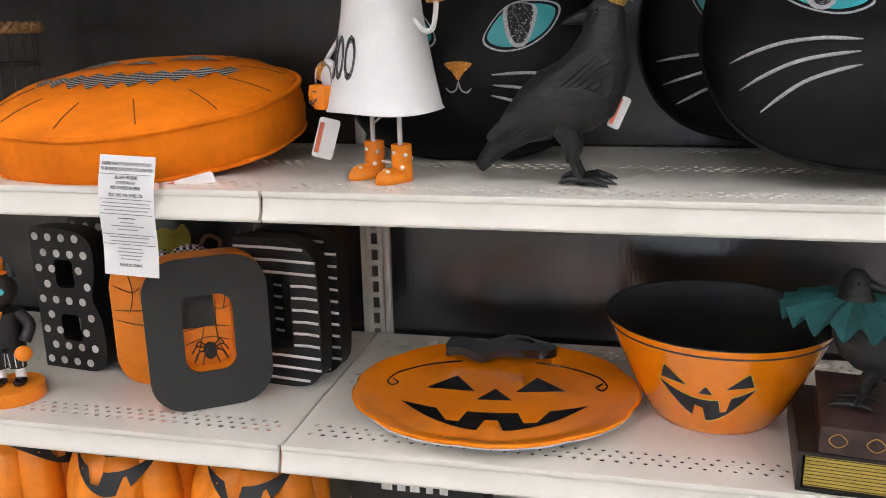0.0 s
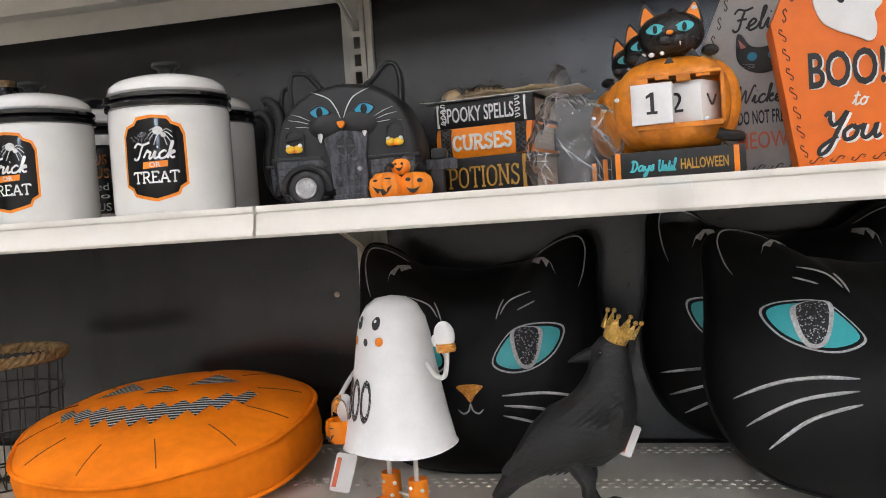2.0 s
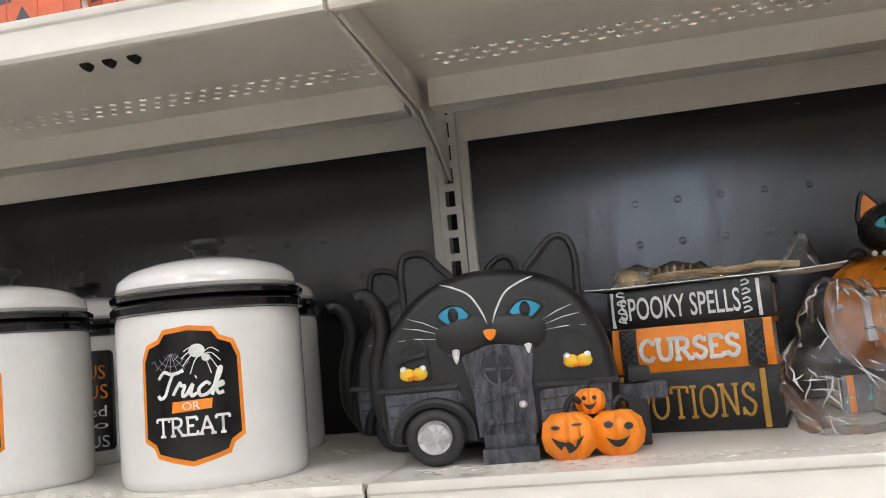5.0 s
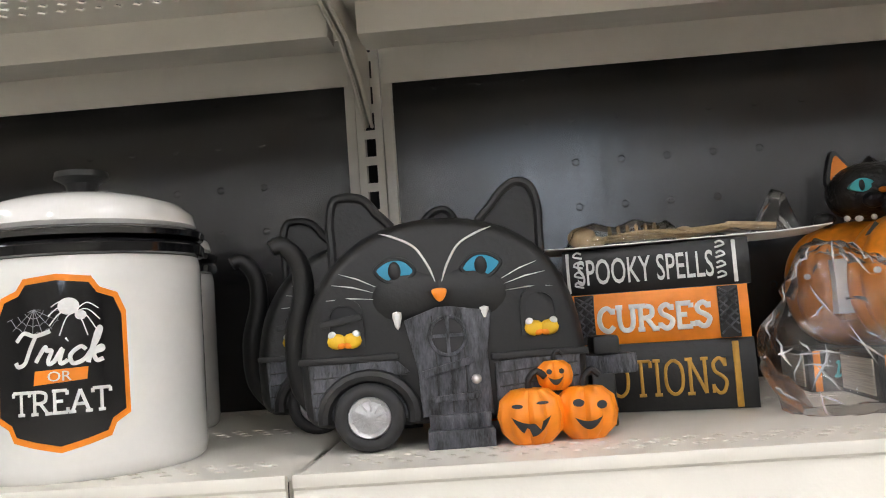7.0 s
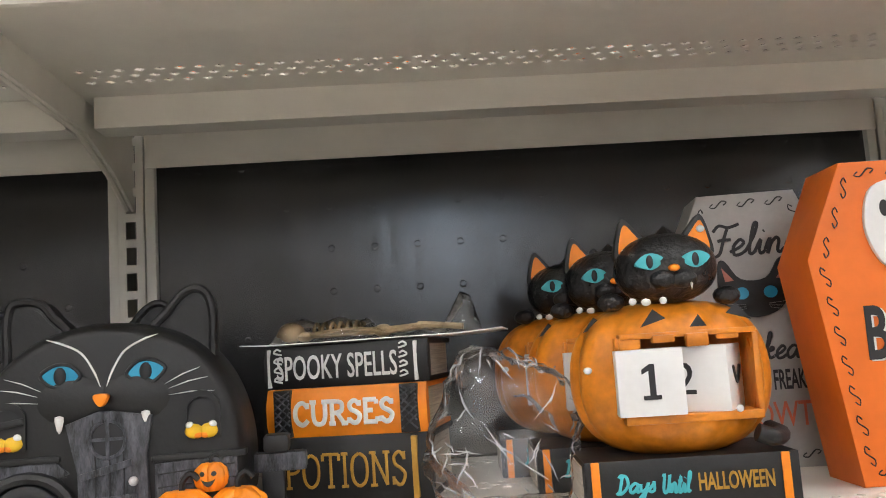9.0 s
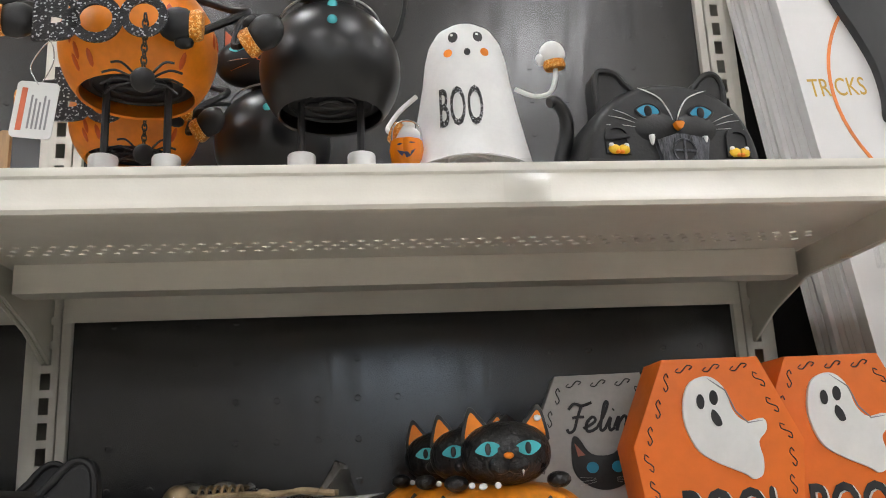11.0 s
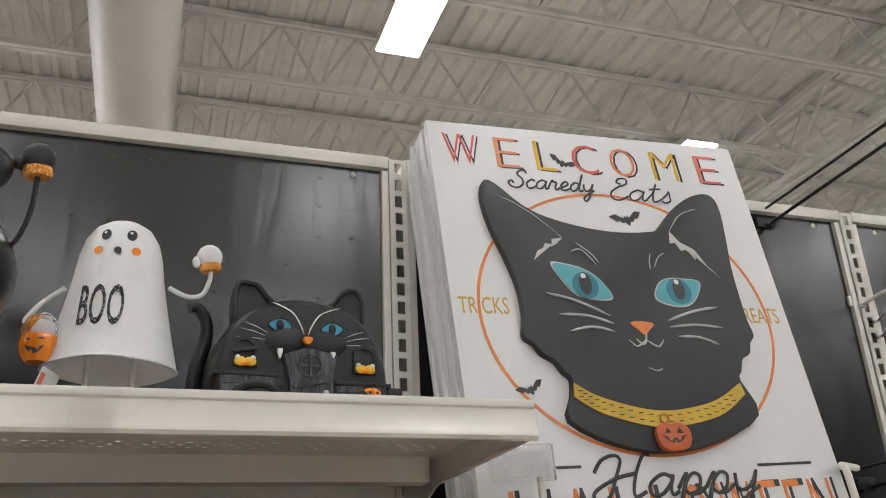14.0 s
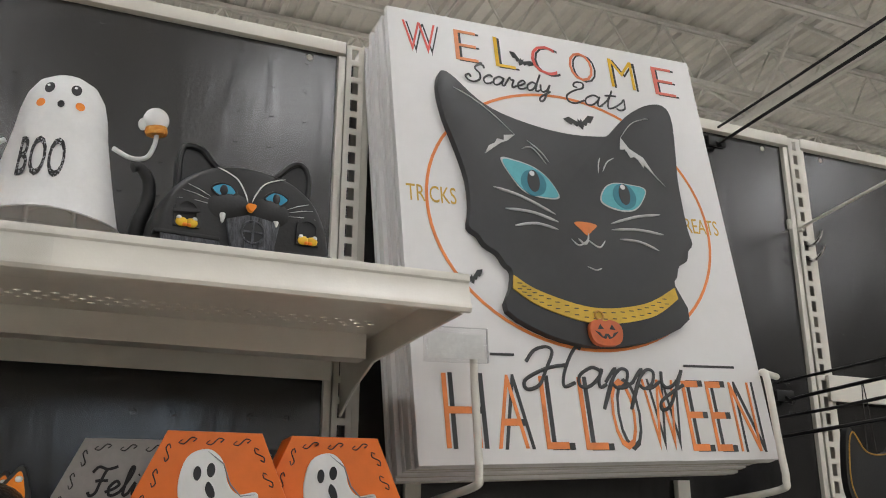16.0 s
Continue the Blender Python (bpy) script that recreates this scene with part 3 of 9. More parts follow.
# ceiling lamps
def fixture(x, y):
    f = thing("ceiling_light", "long white lit LED high-bay panel hung from the roof", "ceiling light", pose(x, y, 5.22), "ceiling lights")
    b = box(bmesh.new(), -0.165, 0.165, -0.62, 0.62, 0.012, 0.075, 0.01)
    part("housing", b, M_DUCT, f)
    d = bmesh.new()
    box(d, -0.152, 0.152, -0.605, 0.605, 0.0, 0.0115)
    part("diffuser", d, M_LAMP, f, "glowing white diffuser", smooth=False)
    for yy in (-0.5, 0.5):
        part("hanger", tube([(0, yy, 0.07), (0, yy, 0.80)], 0.004, 5), M_STEEL, f)
    return f


lamp0 = fixture(-0.92, 4.83)
for i in range(-3, 5):
    for j in range(-9, 3):
        xx, yy = -0.92 + 2.92 * i, (4.83 if i % 2 == 0 else 3.04) + 4.17 * j - (0.7 if j < 0 else 0.0)
        if (i, j) != (0, 0) and -22 < yy < 15:
            copy_thing(lamp0, pose(xx, yy, 5.22))

# ---- the shelving run ----
BAY, DEPTH = 0.914, 0.463
SHELF_TOPS = {"low": 0.41, "a": 0.638, "b": 0.985, "c": 1.401, "d": 1.797}
TOP = 2.30


def upright(x):
    u = thing("shelf_upright", "cream steel slotted upright of the store shelving", "upright", pose(x, 0, 0), "shelving uprights")
    # slotted face: holes are real, 30 mm apart
    b = bmesh.new()
    z, w, hw = 0.02, 0.0145, 0.0062
    while z < TOP - 0.012:
        z1 = min(z + 0.030, TOP + 0.004)
        o = [(-w, z), (w, z), (w, z1), (-w, z1)]
        h = [(-hw, z + 0.004), (hw, z + 0.004), (hw, z + 0.0245), (-hw, z + 0.0245)]
        for y in (-0.012, -0.0095):
            ov = [b.verts.new((p[0], y, p[1])) for p in o]
            hv = [b.verts.new((p[0], y, p[1])) for p in h]
            for i in range(4):
                b.faces.new((ov[i], ov[(i + 1) % 4], hv[(i + 1) % 4], hv[i]))
        z += 0.030
    bmesh.ops.remove_doubles(b, verts=b.verts, dist=1e-5)
    part("slotted_face", b, M_SHELF, u, smooth=False)
    for s in (-1, 1):
        part("side_web", boxed(min(s * 0.0145, s * 0.0125), max(s * 0.0145, s * 0.0125), -0.0095, 0.05, 0.0, TOP + 0.004), M_SHELF, u, smooth=False)
        part("flange", box(bmesh.new(), min(s * 0.0155, s * 0.0268), max(s * 0.0155, s * 0.0268), -0.0085, 0.004, 0.0, TOP - 0.02, 0.0012), M_SHELF, u)
    part("back_web", boxed(-0.012, 0.012, 0.046, 0.048, 0.0, TOP), M_INK, u, smooth=False)
    return u


up0 = upright(0.0)
for k in (-2, -1, 1, 2, 3):
    copy_thing(up0, pose(BAY * k, 0, 0))

for k in range(-2, 3):
    x0 = BAY * k + 0.0275
    x1 = BAY * (k + 1) - 0.0275
    p = structure(f"back_panel_{k + 3}", boxed(x0 - 0.0, x1, 0.0, 0.006, 0.1, TOP - 0.018), M_PANEL, "dark charcoal film-covered pegboard back panel", smooth=False)
    for sx in (x0 + 0.05, x1 - 0.045):
        for z in (2.27, 1.25):
            part("screw_cap", ball(0.0055, 0.002, 0.0055, (sx, -0.0005, z), 10), M_SHELF, p)
    part("panel_back", boxed(x0, x1, 0.05, 0.056, 0.0, TOP - 0.02), M_SHELF, p, smooth=False)
    structure(f"top_rail_{k + 3}", box(bmesh.new(), BAY * k + 0.016, BAY * (k + 1) - 0.016, -0.0125, 0.05, TOP - 0.0175, TOP + 0.004, 0.002), M_SHELF, "cream steel top rail")
    structure(f"kick_plate_{k + 3}", box(bmesh.new(), BAY * k + 0.004, BAY * (k + 1) - 0.004, -0.44, -0.425, 0.0, 0.135, 0.002), M_SHELF, "cream steel kick plate")

HOLE_MARGIN = 0.03


def perforated(bm, x0, x1, y0, y1, z, nx, ny, size, wall=0.0):
    """A sheet of square cells with a diamond hole in each; wall gives the holes their depth."""
    dx, dy = (x1 - x0) / nx, (y1 - y0) / ny
    for j in range(ny):
        off = dx / 4 if j % 2 else -dx / 4
        for u, v in ((x0 - dx / 2, x0 + off), (x1 + off, x1 + dx / 2)):
            bm.faces.new([bm.verts.new((p, q, z)) for p, q in ((u, y0 + j * dy), (v, y0 + j * dy), (v, y0 + j * dy + dy), (u, y0 + j * dy + dy))])
        for i in range(nx):
            a, b = x0 + i * dx + off, y0 + j * dy
            cx, cy = a + dx / 2, b + dy / 2
            o = [(a, b), (a + dx, b), (a + dx, b + dy), (a, b + dy)]
            h = [(cx, cy - size * 0.8), (cx + size, cy), (cx, cy + size * 0.8), (cx - size, cy)]
            ov = [bm.verts.new((*q, z)) for q in o]
            hv = [bm.verts.new((*q, z)) for q in h]
            for q in range(4):
                bm.faces.new((ov[q], ov[(q + 1) % 4], hv[q]))
                bm.faces.new((ov[(q + 1) % 4], hv[(q + 1) % 4], hv[q]))
            if wall:
                wv = [bm.verts.new((*q, z - wall)) for q in h]
                for q in range(4):
                    bm.faces.new((hv[q], hv[(q + 1) % 4], wv[(q + 1) % 4], wv[q]))


def shelf(x0, top, clean_left=False, clean_right=False):
    """A steel gondola shelf: perforated deck, rolled price lip, hat stiffener and end brackets."""
    s = thing("steel_shelf", "cream enamelled steel store shelf with perforated deck", "shelf", pose(x0, 0, top), "store shelves")
    g = 0.0022
    a, b = g, BAY - g
    f, r = -DEPTH, -0.016
    bm = bmesh.new()
    n = 48
    for z in (0.0, -0.0018):
        rows = [(f + 0.004, -0.425, 0), (-0.425, -0.385, 3), (-0.385, -0.247, 0), (-0.247, -0.200, 3), (-0.200, -0.078, 0), (-0.078, -0.038, 3), (-0.038, r, 0)]
        for y0, y1, k in rows:
            if k:
                perforated(bm, a + 0.02, b - 0.02, y0, y1, z, n, k, 0.0052, 0.0018 if z == 0.0 else 0.0)
                h = (b - a - 0.04) / n / 2
                for u, v in ((a, a + 0.02 - h), (b - 0.02 + h, b)):
                    bm.faces.new([bm.verts.new((p, q, z)) for p, q in ((u, y0), (v, y0), (v, y1), (u, y1))])
            else:
                bm.faces.new([bm.verts.new((p, q, z)) for p, q in ((a, y0), (b, y0), (b, y1), (a, y1))])
    part("deck", bm, M_SHELF, s, smooth=False)
    # rolled front lip: small top bead, sloping face, bottom bead
    prof = [(f + 0.006, 0.0), (f + 0.003, 0.0032), (f - 0.0005, 0.0030), (f - 0.0016, 0.0), (f - 0.0012, -0.004), (f + 0.0008, -0.006), (f - 0.0035, -0.026), (f - 0.0062, -0.0285), (f - 0.0072, -0.0325), (f - 0.0050, -0.0358), (f + 0.0, -0.0362), (f + 0.003, -0.033)]
    bm = bmesh.new()
    l = [bm.verts.new((a, y, z)) for y, z in prof]
    q = [bm.verts.new((b, y, z)) for y, z in prof]
    for i in range(len(prof) - 1):
        bm.faces.new((l[i], q[i], q[i + 1], l[i + 1]))
    bm.faces.new(l)
    bm.faces.new(q)
    part("price_lip", bm, M_SHELF, s)
    # stiffener under the deck and rear flange
    bm = plate([(-0.166, -0.0022), (-0.166, -0.034), (-0.132, -0.034), (-0.132, -0.0022), (-0.134, -0.0022), (-0.134, -0.032), (-0.164, -0.032), (-0.164, -0.0022)], a + 0.012, b - 0.012)
    bmesh.ops.transform(bm, matrix=Matrix(((0, 1, 0, 0), (1, 0, 0, 0), (0, 0, 1, 0), (0, 0, 0, 1))), verts=bm.verts)
    part("stiffener", bm, M_SHELF, s, smooth=False)
    part("rear_flange", box(bmesh.new(), a + 0.018, b - 0.018, -0.0185, -0.0165, -0.042, -0.0012), M_SHELF, s, smooth=False)
    for x, c in ((a + 0.0, 1), (b - 0.0, -1)):
        br = plate([(-DEPTH + 0.012, -0.0022), (-DEPTH + 0.012, -0.032), (-0.165, -0.036), (-0.078, -0.061), (-0.014, -0.090), (-0.006, -0.088), (-0.006, -0.0022)], -0.001, 0.001, m=pose(x, 0, 0, 0, 0, 90))
        q = part("bracket", br, M_SHELF, s, smooth=False)
        part("flange", tube([(x + c * 0.0015, -DEPTH + 0.014, -0.032), (x + c * 0.0015, -0.165, -0.036), (x + c * 0.0015, -0.078, -0.061), (x + c * 0.0015, -0.016, -0.090)], 0.0022, 6), M_SHELF, q)
    return s


for key, tz in SHELF_TOPS.items():
    for k in (-2, -1, 0) + ((1, 2) if key in ("low",) else ()):
        if (key, k) == ("low", -2):
            low0 = shelf(BAY * k, tz)
        else:
            copy_thing(low0, pose(BAY * k, 0, tz))

# ---- shelf c: canisters, camper, books, countdown pumpkins, coffins ----
ZA, ZB, ZC, ZD = SHELF_TOPS["a"], SHELF_TOPS["b"], SHELF_TOPS["c"], SHELF_TOPS["d"]


def smile(w, h, teeth=(), n=14, drop=0.35):
    """Outline of a jack-o'-lantern mouth w wide, h deep, with square teeth (x, up or down)."""
    top, bot = [], []
    for i in range(n + 1):
        u = -1 + 2 * i / n
        zt, zb = -h * drop * (1 - u * u), -h * (1 - u * u)
        for tx, td in teeth:
            if abs(u - tx) < 0.13:
                if td < 0:
                    zt -= 0.38 * h
                else:
                    zb += 0.38 * h
        top.append((u * w / 2, zt + h * 0.6))
        bot.append((u * w / 2, zb + h * 0.6))
    return top + bot[::-1][1:-1]


def canister(m, decal):
    j = thing("ceramic_canister", "white glazed ceramic canister with black banded lid and Halloween label", "canister", m, "Halloween canisters")
    R = 0.0815
    part("body", lathe([(0.0, 0), (R - 0.004, 0), (R - 0.001, 0.003), (R, 0.01), (R, 0.138), (R - 0.001, 0.1445)], 56), M_GLAZE, j)
    part("band", lathe([(R - 0.002, 0.1445), (R + 0.003, 0.146), (R + 0.0035, 0.152), (R + 0.001, 0.155), (R - 0.002, 0.1555)], 56), M_GLOSSBLACK, j, "gloss black ring")
    part("band", lathe([(R - 0.003, 0.1565), (R + 0.003, 0.158), (R + 0.004, 0.162), (R + 0.001, 0.1645), (R - 0.004, 0.165)], 56), M_GLOSSBLACK, j, "gloss black ring")
    lid = part("lid", lathe([(R - 0.004, 0.165), (R - 0.0015, 0.168), (R - 0.003, 0.176), (R - 0.012, 0.184), (R - 0.03, 0.190), (0.03, 0.1945), (0.0, 0.195)], 56), M_GLAZE, j)
    part("knob", lathe([(0.0, 0.193), (0.013, 0.193), (0.010, 0.198), (0.012, 0.204), (0.0195, 0.208), (0.0185, 0.2125), (0.008, 0.214), (0.0, 0.214)], 28), M_BLACK, lid, "gloss black knob")

    def wrap(lift):
        return lambda x, y, z: ((R + lift - y) * math.sin(x / R), -(R + lift - y) * math.cos(x / R), z)

    cx = 0.025
    if decal == "treat":
        def badge(s, dz=0.0):
            w, h, c = 0.0385 * s, 0.0525 * s, 0.076
            right = [(0.0, h), (w * 0.5, h * 0.96), (w * 0.62, h * 0.83), (w * 0.88, h * 0.76), (w * 0.9, h * 0.66), (w * 1.0, h * 0.55), (w * 0.97, h * 0.1), (w * 1.0, -h * 0.45), (w * 1.02, -h * 0.62), (w * 0.8, -h * 0.72), (w * 0.72, -h * 0.86), (w * 0.4, -h * 0.93), (0.0, -h)]
            return [(cx + x, c + z) for x, z in right] + [(cx - x, c + z) for x, z in right[::-1][1:-1]]
        part("label_border", mapped(plate(badge(1.08), 0, None), wrap(0.0003), 0.01), M_ORANGE, j, "orange label border")
        lab = part("label", mapped(plate(badge(1.0), 0, None), wrap(0.0006), 0.01), M_GLOSSBLACK, j, "black printed label")
        part("lettering", mapped(script_text("Trick", cx - 0.028, cx + 0.028, 0.0735, 0.0985, 0.0028), wrap(0.0007), 0.01), M_WHITEINK, lab)
        part("ribbon", mapped(plate([(cx - 0.0155, 0.0625), (cx + 0.0165, 0.0645), (cx + 0.0135, 0.0685), (cx + 0.0175, 0.0725), (cx - 0.0145, 0.0715), (cx - 0.0120, 0.067)], 0, None), wrap(0.0009), 0.01), M_ORANGE, lab)
        part("lettering", mapped(letters("OR", cx - 0.0065, cx + 0.0075, 0.0645, 0.0708), wrap(0.0011), 0.01), M_WHITEINK, lab)
        part("lettering", mapped(slab_text("TREAT", cx - 0.030, cx + 0.031, 0.0435, 0.0595, 0.0022), wrap(0.0009), 0.01), M_WHITEINK, lab)
        # spider and web in the top corner
        sx, sz = cx + 0.010, 0.1075
        part("printed_spider", mapped(joined(plate(oval(sx - 0.003, sz + 0.004, 0.0065, 0.0055), 0, None), plate(oval(sx + 0.004, sz - 0.002, 0.0035, 0.003), 0, None)), wrap(0.0009), 0.01), M_WHITEINK, lab)
        b = bmesh.new()
        for a in (150, 175, 200, 235, -60, -35, -10, 20):
            ca, sa = math.cos(radians(a)), math.sin(radians(a))
            p = [(sx, 0, sz), (sx + 0.008 * ca, 0, sz + 0.008 * sa + 0.003), (sx + 0.0155 * ca, 0, sz + 0.014 * sa - 0.003)]
            tube(curve_pts(p, 8), 0.0005, 4, b)
        part("printed_spider_legs", mapped(b, wrap(0.0008)), M_WHITEINK, lab)
        b = bmesh.new()
        wx, wz = cx - 0.014, 0.1105
        for a in range(8):
            ca, sa = math.cos(radians(200 + 22 * a)), math.sin(radians(200 + 22 * a))
            L = 0.019 if a < 3 else 0.017
            tube([(wx, 0, wz), (max(cx - 0.032, wx + L * ca), 0, wz + L * sa)], 0.0002, 4, b)
        for r in (0.006, 0.011, 0.016):
            tube([(max(cx - 0.032, wx + r * math.cos(radians(200 + 11 * a))), 0, wz + r * (1 - 0.1 * (a % 2)) * math.sin(radians(200 + 11 * a))) for a in range(15)], 0.0002, 4, b)
        part("printed_web", mapped(b, wrap(0.0008)), M_GREYINK, lab)
    elif decal == "hocus":
        lab = part("label", mapped(plate(rounded(-0.03, 0.05, 0.016, 0.128, 0.006), 0, None), wrap(0.0005), 0.01), M_GLOSSBLACK, j, "black printed label")
        for s, x0, x1, z0, z1, mm in (("HOCUS", -0.022, 0.04, 0.096, 0.112, M_ORANGE), ("POCUS", -0.022, 0.042, 0.074, 0.09, M_ORANGE), ("I need", 0.0, 0.04, 0.054, 0.066, M_WHITEINK), ("coffee to", -0.01, 0.041, 0.038, 0.05, M_WHITEINK), ("FOCUS", -0.02, 0.042, 0.02, 0.033, M_WHITEINK)):
            if s in ("I need", "coffee to"):
                s = {"I need": "need", "coffee to": "ly to"}[s]
            part("lettering", mapped(letters(s, x0, x1, z0, z1), wrap(0.0007), 0.01), mm, lab)
    return j


canister(pose(-0.172, -0.347, ZC, 0, 0, -4), "treat")
canister(pose(-0.408, -0.322, ZC, 0, 0, -9), "treat")
canister(pose(-0.443, -0.131, ZC, 0, 0, 18), "hocus")
canister(pose(-0.225, -0.155, ZC, 0, 0, 20), "plain")

bt = thing("corked_bottle", "black glass bottle with a cork stopper behind the canisters", "bottle", pose(-0.552, -0.2, ZC))
part("body", lathe([(0, 0), (0.04, 0), (0.042, 0.01), (0.042, 0.15), (0.03, 0.175), (0.017, 0.19), (0.0165, 0.225), (0.019, 0.228), (0.019, 0.234), (0.0, 0.234)], 28), M_GLOSSBLACK, bt)
part("cork", lathe([(0, 0.23), (0.0125, 0.23), (0.0135, 0.246), (0, 0.247)], 20), mat("cork", (0.33, 0.2, 0.1), rough=0.8, vary=0.3, scale=200, bump=0.5), bt)
bt2 = thing("black_bottle", "black glazed bottle with a hanging white price tag", "bottle", pose(-0.505, -0.365, ZC))
part("body", lathe([(0, 0), (0.04, 0), (0.042, 0.006), (0.042, 0.13), (0.034, 0.155), (0.018, 0.17), (0.016, 0.19), (0.019, 0.194), (0.0, 0.195)], 28), M_GLOSSBLACK, bt2)
part("price_tag", plate(rounded(-0.018, 0.018, 0.135, 0.175, 0.004), -0.0435, -0.043, m=pose(0.028, 0, 0, 0, 14, 6)), M_PAPER, bt2, "white paper price tag")


def pumpkin_face(f, sx, sz, s, kind, parent):
    """A carved face drawn on a front surface f(x, z)."""
    def lay(poly, d=0.0006):
        return mapped(plate([(sx + x * s, sz + z * s) for x, z in poly], 0, None), lambda x, y, z: (f(x, z)[0], f(x, z)[1] - d, f(x, z)[2]), 0.004)
    if kind == 0:
        part("eye", lay(oval(-0.42, 0.42, 0.17, 0.07, 10)), M_INK, parent)
        part("eye", lay(oval(0.35, 0.5, 0.2, 0.05, 10)), M_INK, parent)
        part("mouth", lay([(x - 0.02, z - 0.28) for x, z in smile(1.2, 0.62, ((0.35, -1), (-0.2, 1)))]), M_INK, parent)
    elif kind == 1:
        part("eye", lay(oval(-0.3, 0.42, 0.18, 0.13, 10)), M_INK, parent)
        part("eye", lay(oval(0.45, 0.32, 0.18, 0.14, 10)), M_INK, parent)
        part("mouth", lay([(x, z - 0.3) for x, z in smile(0.9, 0.42)]), M_INK, parent)
    else:
        part("eye", lay(oval(-0.35, 0.3, 0.16, 0.16, 8)), M_INK, parent)
        part("eye", lay(oval(0.35, 0.3, 0.16, 0.16, 8)), M_INK, parent)
        part("mouth", lay([(x, z - 0.3) for x, z in smile(0.9, 0.5)]), M_INK, parent)


def camper(m):
    """A toy caravan shaped like a sleeping cat; x across, the face looks to -y, base at z = 0."""
    c = thing("cat_camper_figurine", "black resin cat-faced camper figurine with blue eyes and little pumpkins", "figurine", m, "cat camper figurines")
    W, H, D = 0.186, 0.152, 0.085
    out = [(-0.088, 0.018), (-0.093, 0.045), (-0.092, 0.07), (-0.085, 0.098), (-0.070, 0.123), (-0.048, 0.141), (-0.022, 0.150), (0.0, 0.152), (0.022, 0.150), (0.048, 0.142), (0.070, 0.125), (0.084, 0.101), (0.0915, 0.073), (0.093, 0.045), (0.089, 0.02), (0.06, 0.014), (0.0, 0.013), (-0.06, 0.014)]
    o = shape(out, 72)
    bm = bmesh.new()
    rows = []
    for y, s in ((-0.0425, 0.87), (-0.0418, 0.905), (-0.0398, 0.935), (-0.0355, 0.965), (-0.029, 0.985), (-0.018, 1.0), (0.025, 1.0), (0.036, 0.98), (0.0425, 0.9)):
        rows.append([bm.verts.new((x * s, y, 0.075 + (z - 0.075) * s)) for x, z in o])
    for a, b in zip(rows, rows[1:]):
        for i in range(len(o)):
            bm.faces.new((a[i], a[(i + 1) % len(o)], b[(i + 1) % len(o)], b[i]))
    bm.faces.new(rows[0])
    bm.faces.new(rows[-1])
    part("body", bm, M_BLACK, c)
    F = -0.0425
    lift = pose(0, F, 0)
    # plank siding and its top moulding
    sid = [(-0.0835, 0.022), (-0.0855, 0.058), (-0.03, 0.058), (-0.022, 0.05), (-0.028, 0.048), (-0.018, 0.03), (-0.02, 0.02)]
    part("siding", plate(sid, F - 0.0022, F + 0.01, bevel=0.0008), M_SLATE, c, "grey dry-brushed plank siding")
    part("siding", plate([(0.032, 0.02), (0.032, 0.052), (0.086, 0.056), (0.0845, 0.022)], F - 0.0022, F + 0.01, bevel=0.0008), M_SLATE, c, "grey dry-brushed plank siding")
    for z in (0.031, 0.04, 0.049):
        part("plank_groove", tube([(-0.083, F - 0.0022, z), (-0.05, F - 0.0024, z + 0.001), (-0.024, F - 0.0022, z - 0.001)], 0.0005, 5), M_INK, c)
        part("plank_groove", tube([(0.034, F - 0.0022, z - 0.004), (0.084, F - 0.0022, z)], 0.0005, 5), M_INK, c)
    part("moulding", box(bmesh.new(), -0.0915, -0.028, F - 0.003, F + 0.012, 0.058, 0.0625, 0.0012), M_BLACK, c)
    part("moulding", box(bmesh.new(), 0.03, 0.0915, F - 0.003, F + 0.012, 0.0535, 0.058, 0.0012), M_BLACK, c)
    # ears
    for s, tip in ((-1, 0.174), (1, 0.177)):
        e = shape([(s * 0.028, 0.143), (s * 0.037, 0.159), (s * 0.045, 0.169), (s * 0.0535, tip - 0.002), (s * 0.0615, tip - 0.002), (s * 0.0675, 0.169), (s * 0.0705, 0.155), (s * 0.0700, 0.138), (s * 0.066, 0.116)], 30)
        ear = part("ear", plate(e, -0.018, 0.004, bevel=0.003), M_BLACK, c)
        q = [(s * 0.058 + (x - s * 0.058) * 0.72, 0.148 + (z - 0.148) * 0.72) for x, z in e]
        part("ear_inner", plate(q, -0.0188, -0.0175), M_BLACK, ear)
        part("ear_rim", tube([(s * 0.055 + (x - s * 0.055) * 0.92, -0.0185, 0.146 + (z - 0.146) * 0.94) for x, z in e], 0.0032, 8, closed=True), M_BLACK, ear)
    # eyes
    for s in (-1, 1):
        ex, ez = s * 0.0275, 0.116
        al = [(ex - 0.0125, ez - 0.001 * s), (ex - 0.006, ez + 0.0066), (ex + 0.001, ez + 0.0082), (ex + 0.008, ez + 0.006), (ex + 0.0128, ez + 0.001 * s), (ex + 0.006, ez - 0.0066), (ex, ez - 0.0074), (ex - 0.007, ez - 0.0058)]
        part("eyelid", tube([(x, F - 0.001, z) for x, z in shape(al, 32)], 0.0013, 6, closed=True), M_BLACK, c)
        eye = part("eye", plate(shape(al, 32), F - 0.0012, F + 0.002), M_BLUE, c, "bright blue painted eye")
        part("pupil", ball(0.0042, 0.0022, 0.0063, (ex, F - 0.001, ez), 14), M_BLACK, eye)
        part("brow_line", ribbon([(x, z) for x, z in shape([(s * 0.002, 0.107), (s * 0.006, 0.118), (s * 0.014, 0.131), (s * 0.026, 0.138), (s * 0.036, 0.1415)], 20, False)], 0.0016, lambda x, z: (x, F - 0.0002, z)), M_WHITEINK, c, "thin white painted line")
